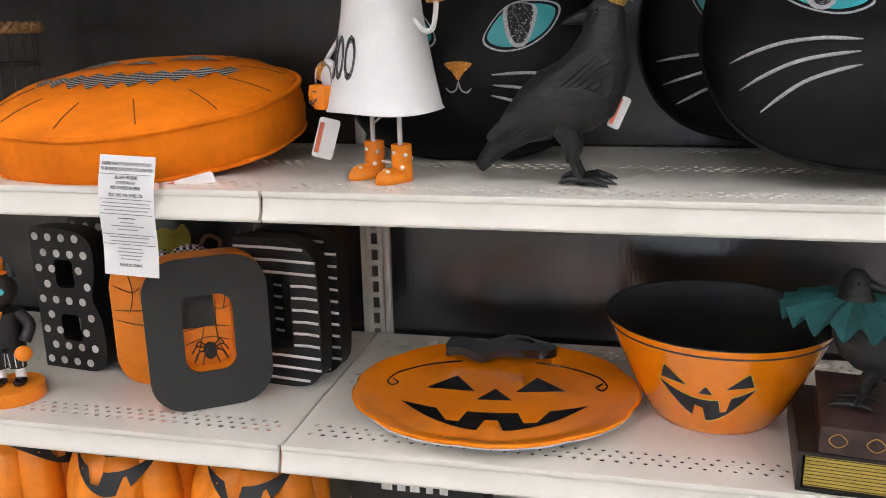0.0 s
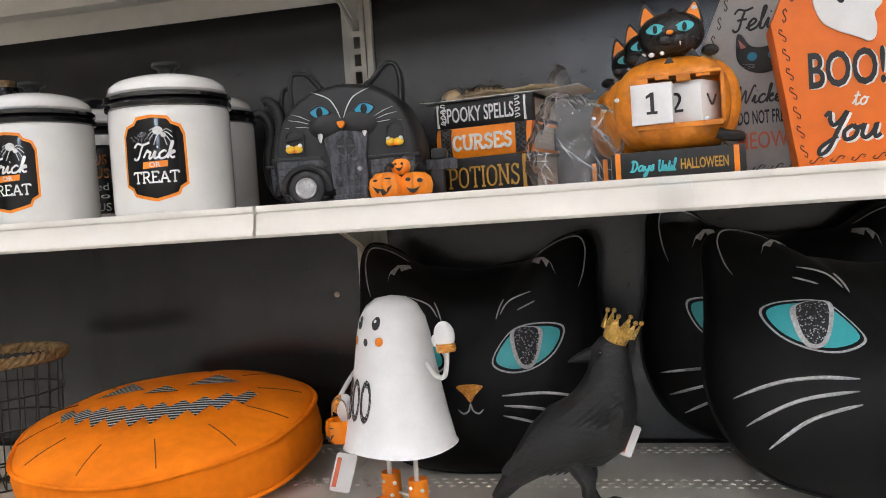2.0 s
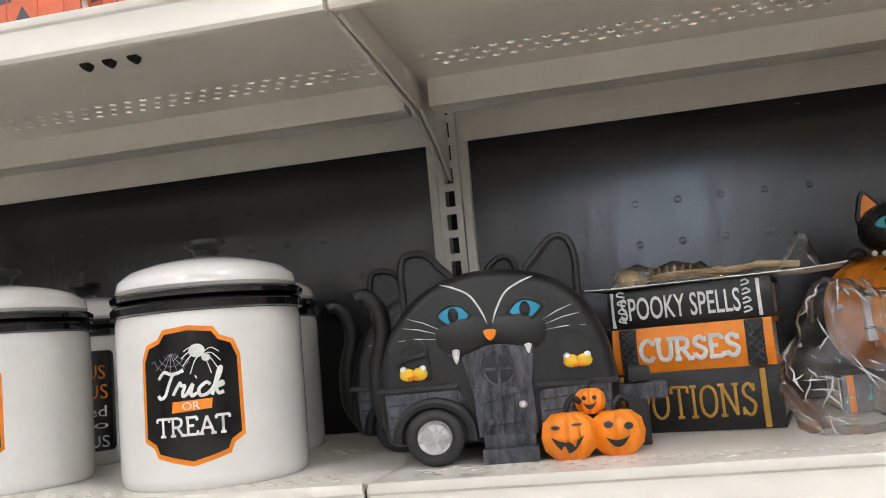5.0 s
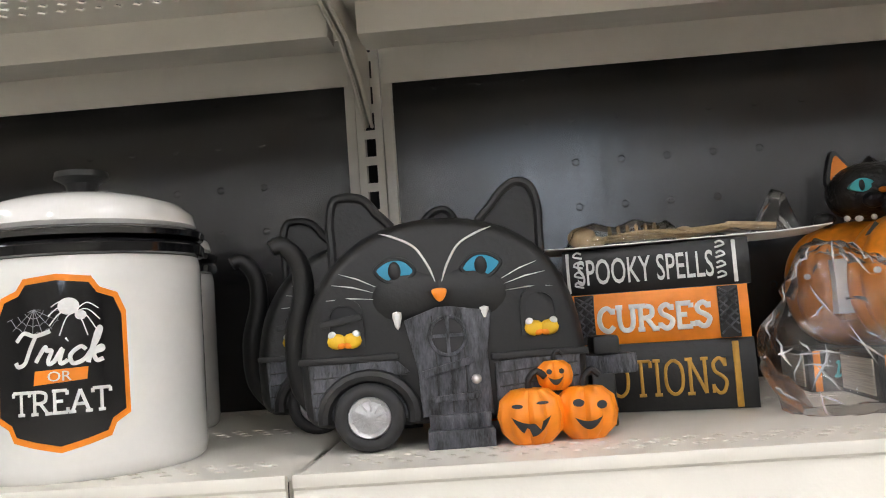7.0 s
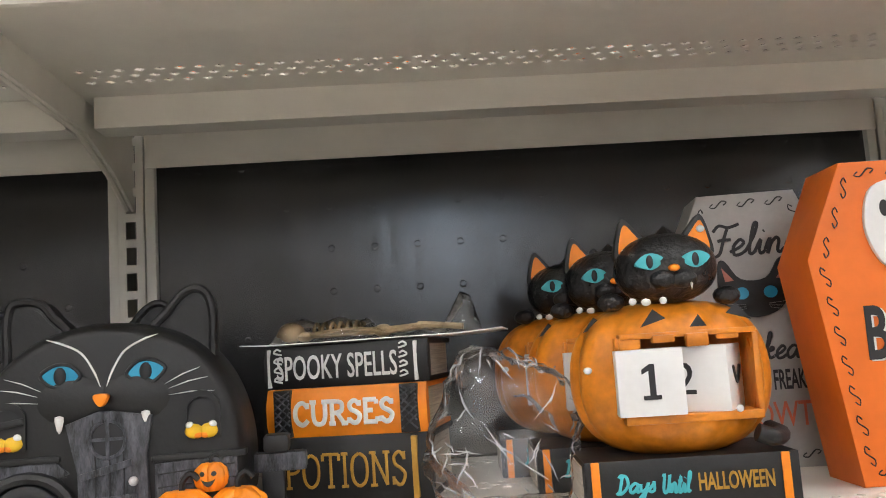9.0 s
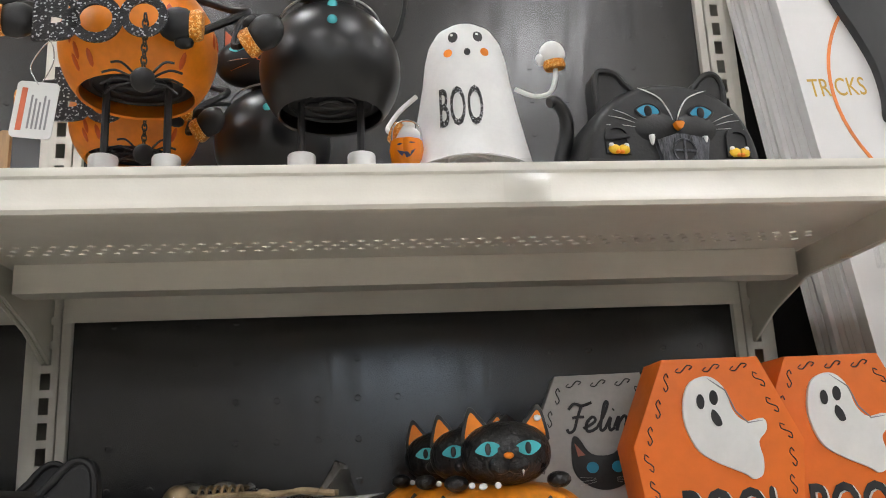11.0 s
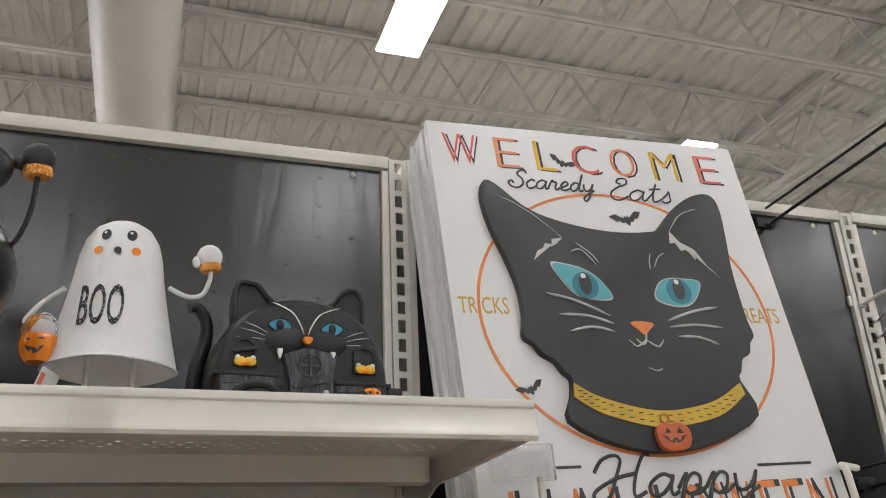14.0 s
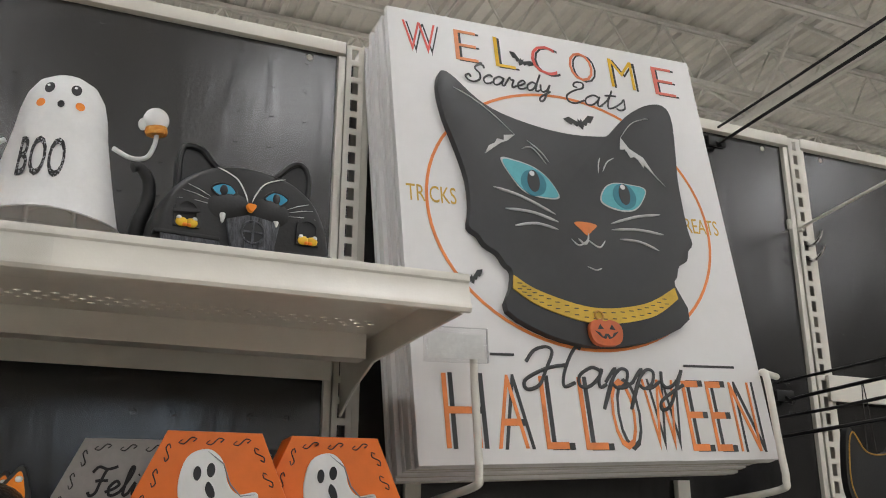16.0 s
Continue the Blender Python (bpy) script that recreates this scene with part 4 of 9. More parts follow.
        for a, b in (((0.040, 0.1065), (0.063, 0.1165)), ((0.042, 0.1030), (0.068, 0.1095)), ((0.042, 0.0985), (0.072, 0.0995))):
            part("whisker", ribbon([(s * a[0], a[1]), (s * (a[0] + b[0]) / 2, (a[1] + b[1]) / 2 + 0.001), (s * b[0], b[1])], 0.0010, lambda x, z: (x, F - 0.0002, z)), M_WHITEINK, c)
        part("muzzle", ball(0.034, 0.0165, 0.0245, (s * 0.0195, F + 0.012, 0.0985), 30), M_BLACK, c)
        part("fang", lathe([(0.0, -0.0115), (0.0016, -0.009), (0.003, -0.003), (0.0028, 0.0), (0.0, 0.001)], 10, at=(s * 0.0275, F - 0.004, 0.0885)), M_WHITE, c, "white fang")
        # arched windows with candy-corn bows
        wx = -0.0615 if s < 0 else 0.063
        arch = [(wx - 0.0125, 0.068), (wx + 0.0125, 0.068), (wx + 0.0125, 0.089)] + oval(wx, 0.089, 0.0125, 0.0115, 10, 0, 180)[1:]
        inner = [(wx + (x - wx) * 0.72, 0.082 + (z - 0.082) * 0.74) for x, z in arch]
        win = part("window", plate(arch, F - 0.0028, F + 0.004, holes=(inner,)), M_BLACK, c)
        part("window_back", plate(inner, F - 0.0004, F + 0.001), M_INK, win)
        if s < 0:
            part("broken_board", box(bmesh.new(), -0.013, 0.013, F - 0.0048, F - 0.0022, -0.0022, 0.0022, 0.0006, pose(wx - 0.0015, 0, 0.0855, 0, -9)), M_BLACK, win)
        for t in (-1, 1):
            corn = part("candy_corn", ball(0.0062, 0.003, 0.0052, (wx + t * 0.0048, F - 0.003, 0.0725), 12, m=None), M_YELLOW, win, "yellow and white candy corn")
            part("tip", ball(0.0028, 0.0024, 0.0028, (wx + t * 0.0075, F - 0.0032, 0.0765), 10), M_WHITE, corn)
            part("base", ball(0.0034, 0.0026, 0.0026, (wx + t * 0.0025, F - 0.0034, 0.0700), 10), M_ORANGE, corn)
    part("nose", plate(shape([(-0.0048, 0.1015), (0.0, 0.1028), (0.0048, 0.1015), (0.003, 0.096), (0.0, 0.0938), (-0.003, 0.096)], 20), F - 0.0105, F - 0.004, bevel=0.001), M_ORANGE, c, "orange painted nose")
    # crooked door, its window and boards
    door = part("door", plate([(-0.0235, 0.083), (-0.003, 0.0905), (0.006, 0.0905), (0.0315, 0.086), (0.0275, 0.06), (0.029, 0.02), (-0.0155, 0.02), (-0.0165, 0.05)], F - 0.006, F + 0.004, bevel=0.001), M_SLATE, c, "weathered grey plank door")
    for x in (-0.005, 0.004, 0.013):
        part("plank_groove", tube([(x - 0.001, F - 0.0062, 0.085), (x + 0.0005, F - 0.0062, 0.055), (x, F - 0.0062, 0.022)], 0.0005, 5), M_INK, door)
    part("round_window", tube([(x, F - 0.0065, z) for x, z in oval(0.0035, 0.0715, 0.0115, 0.0125, 24)], 0.0013, 6, closed=True), M_SLATE, door)
    part("round_pane", plate(oval(0.0035, 0.0715, 0.0112, 0.0122, 20), F - 0.0064, F - 0.005), M_INK, door)
    part("muntin", boxed(0.0024, 0.0046, F - 0.0078, F - 0.006, 0.0595, 0.0835), M_SLATE, door, smooth=False)
    part("muntin", boxed(-0.0078, 0.0148, F - 0.0077, F - 0.006, 0.0705, 0.0727), M_SLATE, door, smooth=False)
    part("board", box(bmesh.new(), -0.018, 0.016, F - 0.0085, F - 0.0055, -0.0023, 0.0023, 0.0006, pose(0.0035, 0, 0.0515, 0, -14)), M_SLATE, door)
    part("board", box(bmesh.new(), -0.0155, 0.0155, F - 0.0085, F - 0.0055, -0.002, 0.002, 0.0006, pose(0.0055, 0, 0.0315, 0, -3)), M_SLATE, door)
    part("door_knob", ball(0.0033, 0.0033, 0.0033, (0.0195, F - 0.0075, 0.0425), 12), M_SILVER, door)
    st = part("step", box(bmesh.new(), -0.013, 0.0285, F - 0.016, F + 0.01, 0.0, 0.0115, 0.001), M_SLATE, c, "grey stone doorstep")
    part("step", box(bmesh.new(), -0.0115, 0.027, F - 0.009, F + 0.01, 0.0115, 0.021, 0.001), M_SLATE, c, "grey stone doorstep")
    # wheel under an arched fender
    wx, wz = -0.0485, 0.0225
    part("fender", tube([(wx + 0.0285 * math.cos(radians(a)), F - 0.003, wz + 0.0265 * math.sin(radians(a))) for a in range(-10, 200, 14)], 0.0045, 8), M_BLACK, c)
    for sy in (F - 0.004, 0.034):
        wh = part("wheel", tube([(wx + 0.0172 * math.cos(a * math.pi / 14), sy, wz + 0.0172 * math.sin(a * math.pi / 14)) for a in range(28)], 0.0053, 10, closed=True), M_RUBBER, c, "black tyre with silver rim")
        part("rim", lathe([(0, -0.004), (0.004, -0.0042), (0.006, -0.003), (0.0105, -0.0028), (0.0128, -0.0045), (0.0138, -0.002), (0.0138, 0.003), (0, 0.003)], 28, m=pose(wx, sy - 0.001, wz, 90) @ Matrix.Scale(-1, 4, (0, 0, 1))), M_SILVER, wh, "silver spoked rim")
        for a in range(10):
            part("spoke", tube([(wx + 0.004 * math.cos(radians(36 * a)), sy - 0.005, wz + 0.004 * math.sin(radians(36 * a))), (wx + 0.011 * math.cos(radians(36 * a + 14)), sy - 0.005, wz + 0.011 * math.sin(radians(36 * a + 14)))], 0.0007, 4), M_SILVER, wh)
    # tail and tow bar
    part("tail", tube(curve_pts([(-0.082, 0.022, 0.02), (-0.098, 0.02, 0.04), (-0.100, 0.012, 0.075), (-0.093, 0.008, 0.105), (-0.094, 0.004, 0.128), (-0.104, 0.0, 0.142), (-0.112, -0.002, 0.140)], 30), 0.006, 10, taper=[0.0095 - 0.004 * i / 30 for i in range(31)]), M_BLACK, c)
    part("tow_bar", box(bmesh.new(), 0.086, 0.130, -0.008, 0.008, 0.036, 0.050, 0.003), M_SLATE, c, "grey timber tow bar")
    part("tow_hitch", box(bmesh.new(), 0.100, 0.118, -0.012, 0.012, 0.050, 0.063, 0.003), M_BLACK, c)
    part("tow_foot", box(bmesh.new(), 0.098, 0.114, -0.008, 0.008, 0.0, 0.037, 0.002), M_BLACK, c)
    # pumpkins at the step
    for px, py, pz, r, k in ((0.051, F - 0.012, 0.017, 0.0215, 0), (0.086, F - 0.006, 0.0165, 0.0205, 1), (0.0685, F - 0.004, 0.041, 0.0118, 2)):
        prof = [(0.0, -0.82 * r), (0.55 * r, -0.80 * r), (0.9 * r, -0.45 * r), (r, 0.0), (0.9 * r, 0.48 * r), (0.55 * r, 0.78 * r), (0.2 * r, 0.82 * r), (0.0, 0.76 * r)]
        pk = part("little_pumpkin", lathe(prof, 40, 1.0, 0.9, (px, py, pz), ribs=9, rib_depth=0.2), M_ORANGE, c, "small orange grinning pumpkin")
        part("stem", tube(curve_pts([(px, py, pz + 0.72 * r), (px, py, pz + 1.05 * r), (px + 0.25 * r, py, pz + 1.3 * r), (px + 0.5 * r, py, pz + 1.1 * r)], 9), 0.1 * r, 6), M_BLACK, pk)
        pumpkin_face(lambda x, z, px=px, py=py, pz=pz, r=r: (x, py - 0.9 * r * math.sqrt(max(0.05, 1 - ((x - px) / r) ** 2 - 0.6 * ((z - pz) / r) ** 2)), z), px - 0.05 * r, pz - 0.02 * r, r * 0.92, k, pk)
    return c


CAMPER_SIZE = Matrix.Diagonal((1.085, 1.0, 1.045, 1.0))
camper(pose(0.085, -0.326, ZC, 0, 0, 4) @ CAMPER_SIZE)
camper(pose(0.020, -0.205, ZC, 0, 0, 10) @ CAMPER_SIZE)
camper(pose(0.716, -0.245, ZD, 0, 0, 6) @ Matrix.Diagonal((1.09, 1.07, 1.02, 1.0)))


def book_stack(m):
    b = thing("spell_book_stack", "stack of three resin spell books, black and orange, with raised titles", "figurine", m)
    spec = (("POTIONS", 0.0, 0.055, 0.145, M_BLACK, M_GOLDINK, 0.0), ("CURSES", 0.055, 0.097, 0.142, M_ORANGE, M_WHITEINK, 0.0015), ("SPOOKY SPELLS", 0.097, 0.134, 0.146, M_BLACK, M_WHITEINK, 0.001))
    for title, z0, z1, L, body, ink, sh in spec:
        x0, x1 = -0.072 + sh, -0.072 + sh + L
        t = 0.0045
        bk = part("book", plate([(0.0, z0 + 0.0004), (0.105, z0 + 0.0004), (0.105, z0 + t), (0.006, z0 + t), (0.006, z1 - t), (0.105, z1 - t), (0.105, z1), (0.0, z1), (-0.005, (z0 + z1) / 2 + 0.008), (-0.005, (z0 + z1) / 2 - 0.008)], x0, x1, m=Matrix(((0, 1, 0, 0), (1, 0, 0, 0), (0, 0, 1, 0), (0, 0, 0, 1)))), body, b)
        part("page_block", box(bmesh.new(), x0 + 0.004, x1 - 0.003, 0.007, 0.1, z0 + t, z1 - t), M_PAGES, bk, "aged cream page block", smooth=False)
        zc = (z0 + z1) / 2
        if title == "POTIONS":
            part("title", slab_text(title, x0 + 0.014, x1 - 0.022, z0 + 0.012, z1 - 0.013, 0.0028, -0.0052), ink, bk, "gold raised title")
            part("spine_band", box(bmesh.new(), x1 - 0.017, x1 - 0.012, -0.0058, 0.0, z0 + 0.002, z1 - 0.002, 0.0008), M_GOLDINK, bk)
            part("spine_band", box(bmesh.new(), x0 + 0.003, x0 + 0.0075, -0.0058, 0.0, z0 + 0.002, z1 - 0.002, 0.0008), M_GOLDINK, bk)
        elif title == "CURSES":
            part("title", slab_text(title, x0 + 0.024, x1 - 0.028, z0 + 0.009, z1 - 0.010, 0.0042, -0.0052), ink, bk, "white raised title")
            for u in (x0 + 0.007, x1 - 0.023):
                g = part("lattice_band", box(bmesh.new(), u, u + 0.0155, -0.0062, 0.004, z0 + 0.001, z1 - 0.0005, 0.001), M_BLACK, bk, "black cross-hatched band")
                for k in range(5):
                    zz = z0 + 0.004 + k * 0.007
                    part("cord", tube([(u + 0.001, -0.0064, zz), (u + 0.0145, -0.0064, min(zz + 0.012, z1 - 0.002))], 0.0009, 5), M_SLATE, g)
                    part("cord", tube([(u + 0.0145, -0.0064, zz), (u + 0.001, -0.0064, min(zz + 0.012, z1 - 0.002))], 0.0009, 5), M_SLATE, g)
        else:
            part("title", letters(title, x0 + 0.012, x1 - 0.027, z0 + 0.0075, z1 - 0.0085, -0.0049, 0.0014, bold=0.006), ink, bk, "white raised title")
            part("spine_band", box(bmesh.new(), x1 - 0.0125, x1 - 0.0095, -0.0055, 0.0, z0 + 0.002, z1 - 0.002, 0.0006), M_WHITEINK, bk)
            part("spine_band", box(bmesh.new(), x0 + 0.003, x0 + 0.0055, -0.0055, 0.0, z0 + 0.002, z1 - 0.002, 0.0006), M_WHITEINK, bk)
            for u, s in ((x1 - 0.021, 1), (x0 + 0.0125, -1)):
                q = bmesh.new()
                for k in range(4):
                    zz = z0 + 0.006 + 0.008 * k
                    tube(curve_pts([(u - s * 0.004, -0.0055, zz), (u + s * 0.003, -0.0055, zz + 0.002), (u, -0.0055, zz + 0.005), (u - s * 0.0035, -0.0055, zz + 0.0035)], 9), 0.0009, 5, q)
                part("scroll", q, M_WHITEINK, bk)
    return b


book_stack(pose(0.254, -0.257, ZC, 0, 0, -13))

# a carded toy skeleton laid on the books
sk = thing("carded_skeleton", "toy skeleton in a clear blister on a white card", "toy", pose(0.278, -0.215, ZC + 0.1355, 0, 0, -10))
part("card", mapped(box(bmesh.new(), -0.108, 0.122, -0.05, 0.05, 0.0, 0.0009), lambda x, y, z: (x, y, z + 0.9 * max(0, abs(x) - 0.07) ** 2), 0.02), M_PAPER, sk, "white backing card")
M_BONE = mat("toy_bone", (0.42, 0.31, 0.18), rough=0.4, vary=0.25, scale=60)
part("skull", ball(0.0125, 0.011, 0.0095, (-0.072, -0.012, 0.0115), 16), M_BONE, sk)
part("jaw", ball(0.008, 0.0085, 0.005, (-0.06, -0.012, 0.007), 12), M_BONE, sk)
part("spine", tube([(-0.055, -0.012, 0.008), (0.01, -0.012, 0.008)], 0.003, 8), M_BONE, sk)
for k in range(6):
    part("rib", tube([(-0.048 + 0.0075 * k, -0.012 + 0.011 * math.cos(radians(a)), 0.008 + 0.010 * math.sin(radians(a))) for a in range(0, 181, 20)], 0.0016, 6), M_BONE, sk)
part("pelvis", ball(0.009, 0.011, 0.006, (0.013, -0.012, 0.008), 12), M_BONE, sk)
for yy in (-0.022, -0.003):
    part("leg_bone", tube(curve_pts([(0.015, yy, 0.008), (0.045, yy, 0.0095), (0.05, yy, 0.011), (0.085, yy, 0.007)], 12), 0.003, 6), M_BONE, sk)
    part("arm_bone", tube(curve_pts([(-0.05, yy + (0.006 if yy > -0.01 else -0.006), 0.008), (-0.02, yy + (0.01 if yy > -0.01 else -0.01), 0.01), (0.012, yy, 0.009)], 12), 0.0022, 6), M_BONE, sk)
bm = bmesh.new()
rows = []
for i in range(23):
    u = -0.086 + 0.188 * i / 22
    hh = 0.020 + 0.003 * math.sin(9 * u * 20) - (0.012 if 0.0 < u < 0.07 else 0) + (0.016 if 0.078 < u < 0.094 else 0)
    hh = 0.001 if i in (0, 22) else hh
    rows.append([bm.verts.new((u, -0.012 + 0.025 * math.cos(radians(a)) * (1 + 0.15 * math.sin(u * 150)), 0.001 + hh * math.sin(radians(a)) ** 0.7)) for a in range(0, 181, 15)])
for a, b in zip(rows, rows[1:]):
    for i in range(len(a) - 1):
        bm.faces.new((a[i], a[i + 1], b[i + 1], b[i]))
blister = part("blister", bm, M_BLISTER, sk, "clear plastic blister")

# crumpled clear bag
def crumpled(name, m, sx, sy, sz, seed, label):
    bag = thing(name, label, "plastic bag", m)
    bm = ball(1, 1, 1, n=56)
    rnd = Vector((seed, 2.3 * seed, 0.7))
    def film(p):
        d = noise.noise(p * 1.5 + rnd) * 0.34 + abs(noise.noise(p * 3.6 + rnd)) * 0.26 + abs(noise.noise(p * 8 + rnd)) * 0.11
        p = p * (0.8 + 0.55 * d)
        return (p.x * sx, p.y * sy, max(-sz * 0.62, p.z * sz) + sz * 0.62)

    for v in bm.verts:
        v.co = film(v.co.copy())
    # white threads that paint in the highlights along the film's creases
    fold_glint = mat("film_glint", (0.82, 0.82, 0.82), rough=0.2, alpha=0.42)
    rr = random.Random(int(seed))
    for k in range(64):
        a, t, da, dt = rr.uniform(2.6, 6.6), rr.uniform(-0.6, 1.1), rr.uniform(-0.5, 0.5), rr.uniform(-0.45, 0.45)
        pts = []
        for i in range(7):
            u, w = a + da * i / 6, t + dt * i / 6
            pts.append(film(Vector((math.cos(w) * math.cos(u), math.cos(w) * math.sin(u), math.sin(w)))))
        glint_thread = part("fold_glint", tube(pts, 0.0007, 4, taper=[0.0001, 0.0004, 0.0007, 0.0009, 0.0007, 0.0004, 0.0001]), fold_glint, bag)
        glint_thread.visible_shadow = False
    part("film", bm, M_BAG, bag).visible_shadow = False
    return bag


crumpled("plastic_bag", pose(0.382, -0.315, ZC, 0, 0, 12), 0.080, 0.052, 0.080, 3.0, "crumpled clear plastic bag lying beside the books")


def countdown(m, front=True):
    c = thing("countdown_pumpkin", "orange resin pumpkin day counter with a black cat on top", "figurine", m, "countdown pumpkins")
    # book base
    base = part("base_book", box(bmesh.new(), -0.076, 0.076, -0.045, 0.045, 0.0, 0.036, 0.002), M_BLACK, c, "black book-shaped base")
    for x in (-0.068, 0.066):
        part("spine_band", box(bmesh.new(), x - 0.003, x + 0.003, -0.0462, -0.03, 0.0005, 0.0355, 0.0008), M_ORANGE, base)
    part("page_block", boxed(-0.0772, -0.074, -0.035, 0.038, 0.004, 0.032), M_PAGES, base, smooth=False)
    part("lettering", script_text("Days", -0.055, -0.026, 0.0055, 0.0265, 0.0023, -0.0452), M_TEAL, base, "teal lettering")
    part("lettering", script_text("Until", -0.022, 0.000, 0.0105, 0.0265, 0.0023, -0.0452), M_TEAL, base, "teal lettering")
    part("lettering", letters("HALLOWEEN", 0.004, 0.057, 0.012, 0.0245, -0.0452, 0.0006, bold=0.02), M_GOLDINK, base, "orange lettering")
    # pumpkin shell, open where the cubes sit
    M = mat("shaded_pumpkin_orange", (0.80, 0.24, 0.015), rough=0.36, vary=0.24, scale=22, bump=0.12, bump_scale=150)
    R, zc, hz = 0.0755, 0.091, 0.057
    bm = bmesh.new()
    nu, nv, rows = 72, 28, []
    def surf(a, t):
        rr = math.cos(t) ** 0.62 * (1 - 0.07 * (1 - abs(math.cos(a * 5 + 0.6))) ** 1.5)
        return (R * rr * math.cos(a), 0.72 * R * rr * math.sin(a), zc + hz * math.copysign(abs(math.sin(t)) ** 0.9, t) )
    for j in range(nv + 1):
        t = -1.5 + 3.0 * j / nv
        rows.append([bm.verts.new(surf(2 * math.pi * i / nu, t)) for i in range(nu)])
    for j in range(nv):
        for i in range(nu):
            q = (rows[j][i], rows[j][(i + 1) % nu], rows[j + 1][(i + 1) % nu], rows[j + 1][i])
            cx = sum(v.co.x for v in q) / 4
            cz = sum(v.co.z for v in q) / 4
            cy = sum(v.co.y for v in q) / 4
            if cy < 0 and -0.040 < cx < 0.052 and 0.0665 < cz < 0.121:
                continue
            bm.faces.new(q)
    bm.faces.new(rows[0])
    bm.faces.new(rows[-1])
    shell = part("shell", bm, M, c)
    part("opening", box(bmesh.new(), -0.043, 0.055, -0.012, 0.03, 0.062, 0.124), M, c, smooth=False)
    part("opening_floor", box(bmesh.new(), -0.043, 0.054, -0.05, -0.01, 0.060, 0.0662, 0.001), M, c)
    part("opening_side", box(bmesh.new(), 0.0525, 0.057, -0.042, -0.01, 0.064, 0.122, 0.001), M, c)
    part("opening_side", box(bmesh.new(), -0.046, -0.0415, -0.044, -0.01, 0.064, 0.122, 0.001), M, c)
    part("opening_top", box(bmesh.new(), -0.043, 0.054, -0.048, -0.01, 0.1205, 0.1245, 0.001), M, c)
    for k, x in enumerate((-0.036, -0.012, 0.012, 0.034)):
        part("tooth", box(bmesh.new(), x - 0.008, x + 0.008, -0.0515 + 0.003 * abs(k - 1.5), -0.044, 0.113 + 0.004 * (k % 2), 0.1225, 0.0012), M, c)
    # number cubes
    for cx, cy, ang, txt in ((-0.0235, -0.052, -3, "1"), (0.021, -0.040, -28, "2")):
        q = part("number_cube", box(bmesh.new(), -0.0235, 0.0235, -0.0235, 0.0235, 0.0, 0.047, 0.0008), M_WHITE, c, "white number cube", pose(cx, cy + 0.02, 0.0662, 0, 0, ang))
        if txt == "1":
            part("numeral", plate([(-0.0060, 0.0115), (0.0065, 0.0115), (0.0065, 0.0145), (0.0030, 0.0145), (0.0030, 0.0365), (-0.0005, 0.0365), (-0.0062, 0.0328), (-0.0062, 0.0294), (-0.0014, 0.0318), (-0.0014, 0.0145), (-0.0060, 0.0145)], -0.0240, -0.0234), M_INK, q)
        else:
            part("numeral", letters(txt, -0.016, 0.000, 0.0125, 0.0358, -0.0236, 0.0004), M_INK, q)
        if txt == "2":
            part("numeral", tube(curve_pts([(0.0238, -0.010, 0.031), (0.0238, 0.0, 0.019), (0.0238, 0.010, 0.031)], 10), 0.0014, 5), M_INK, q)
    def front_pt(x, z, d=0.0012):
        u = max(-0.97, min(0.97, x / R))
        s = max(0.02, 1 - abs((z - zc) / hz) ** 2.2)
        return (x, -0.72 * math.sqrt(max(0.02, (R * s ** 0.31) ** 2 - x * x)) - d, z)
    for tri in ([(-0.038, 0.128), (-0.021, 0.133), (-0.029, 0.1395)], [(-0.006, 0.1265), (0.005, 0.1265), (0.0, 0.1345)], [(0.018, 0.134), (0.034, 0.129), (0.025, 0.140)]):
        part("carved_eye", mapped(plate(tri, 0, None), lambda x, y, z: front_pt(x, z, 0.0022), 0.006), M_INK, c)
    # cat lying on top
    cat = part("cat_head", ball(0.0385, 0.03, 0.0265, (0.0, -0.020, 0.172), 26, power=0.9), M_FUR, c, "black cat with orange ears")
    for s in (-1, 1):
        e = [(s * 0.012, 0.188), (s * 0.036, 0.180), (s * 0.0355, 0.196), (s * 0.030, 0.2115), (s * 0.022, 0.205)]
        ear = part("ear", plate(shape(e, 24), -0.024, -0.014, bevel=0.0015), M_BLACK, cat)
        part("ear_inner", plate([(s * 0.0265 + (x - s * 0.0265) * 0.68, 0.193 + (z - 0.193) * 0.72) for x, z in shape(e, 24)], -0.0255, -0.022), M_ORANGE, ear, "orange inner ear")
        ex, ez = s * 0.0165, 0.1755
        al = [(ex - 0.0105, ez + 0.001 * s), (ex - 0.003, ez + 0.0055), (ex + 0.005, ez + 0.0055), (ex + 0.0105, ez + 0.001), (ex + 0.003, ez - 0.0055), (ex - 0.005, ez - 0.0045)]
        eye = part("eye", plate(shape(al, 24), -0.0488, -0.043), M_TEAL, cat, "teal painted eye")
        part("pupil", ball(0.0026, 0.0014, 0.005, (ex, -0.0488, ez), 10), M_INK, eye)
        part("paw", ball(0.0105, 0.008, 0.007, (s * 0.043, -0.024, 0.149), 14), M_FUR, cat)
        part("muzzle", ball(0.010, 0.007, 0.0075, (s * 0.007, -0.046, 0.1625), 14), M_FUR, cat)
    part("nose", ball(0.0045, 0.003, 0.0028, (0.0, -0.0515, 0.170), 10), M_ORANGE, cat)
    part("fang", lathe([(0, -0.005), (0.0011, 0.0), (0, 0.001)], 8, at=(0.011, -0.0525, 0.158)), M_WHITE, cat)
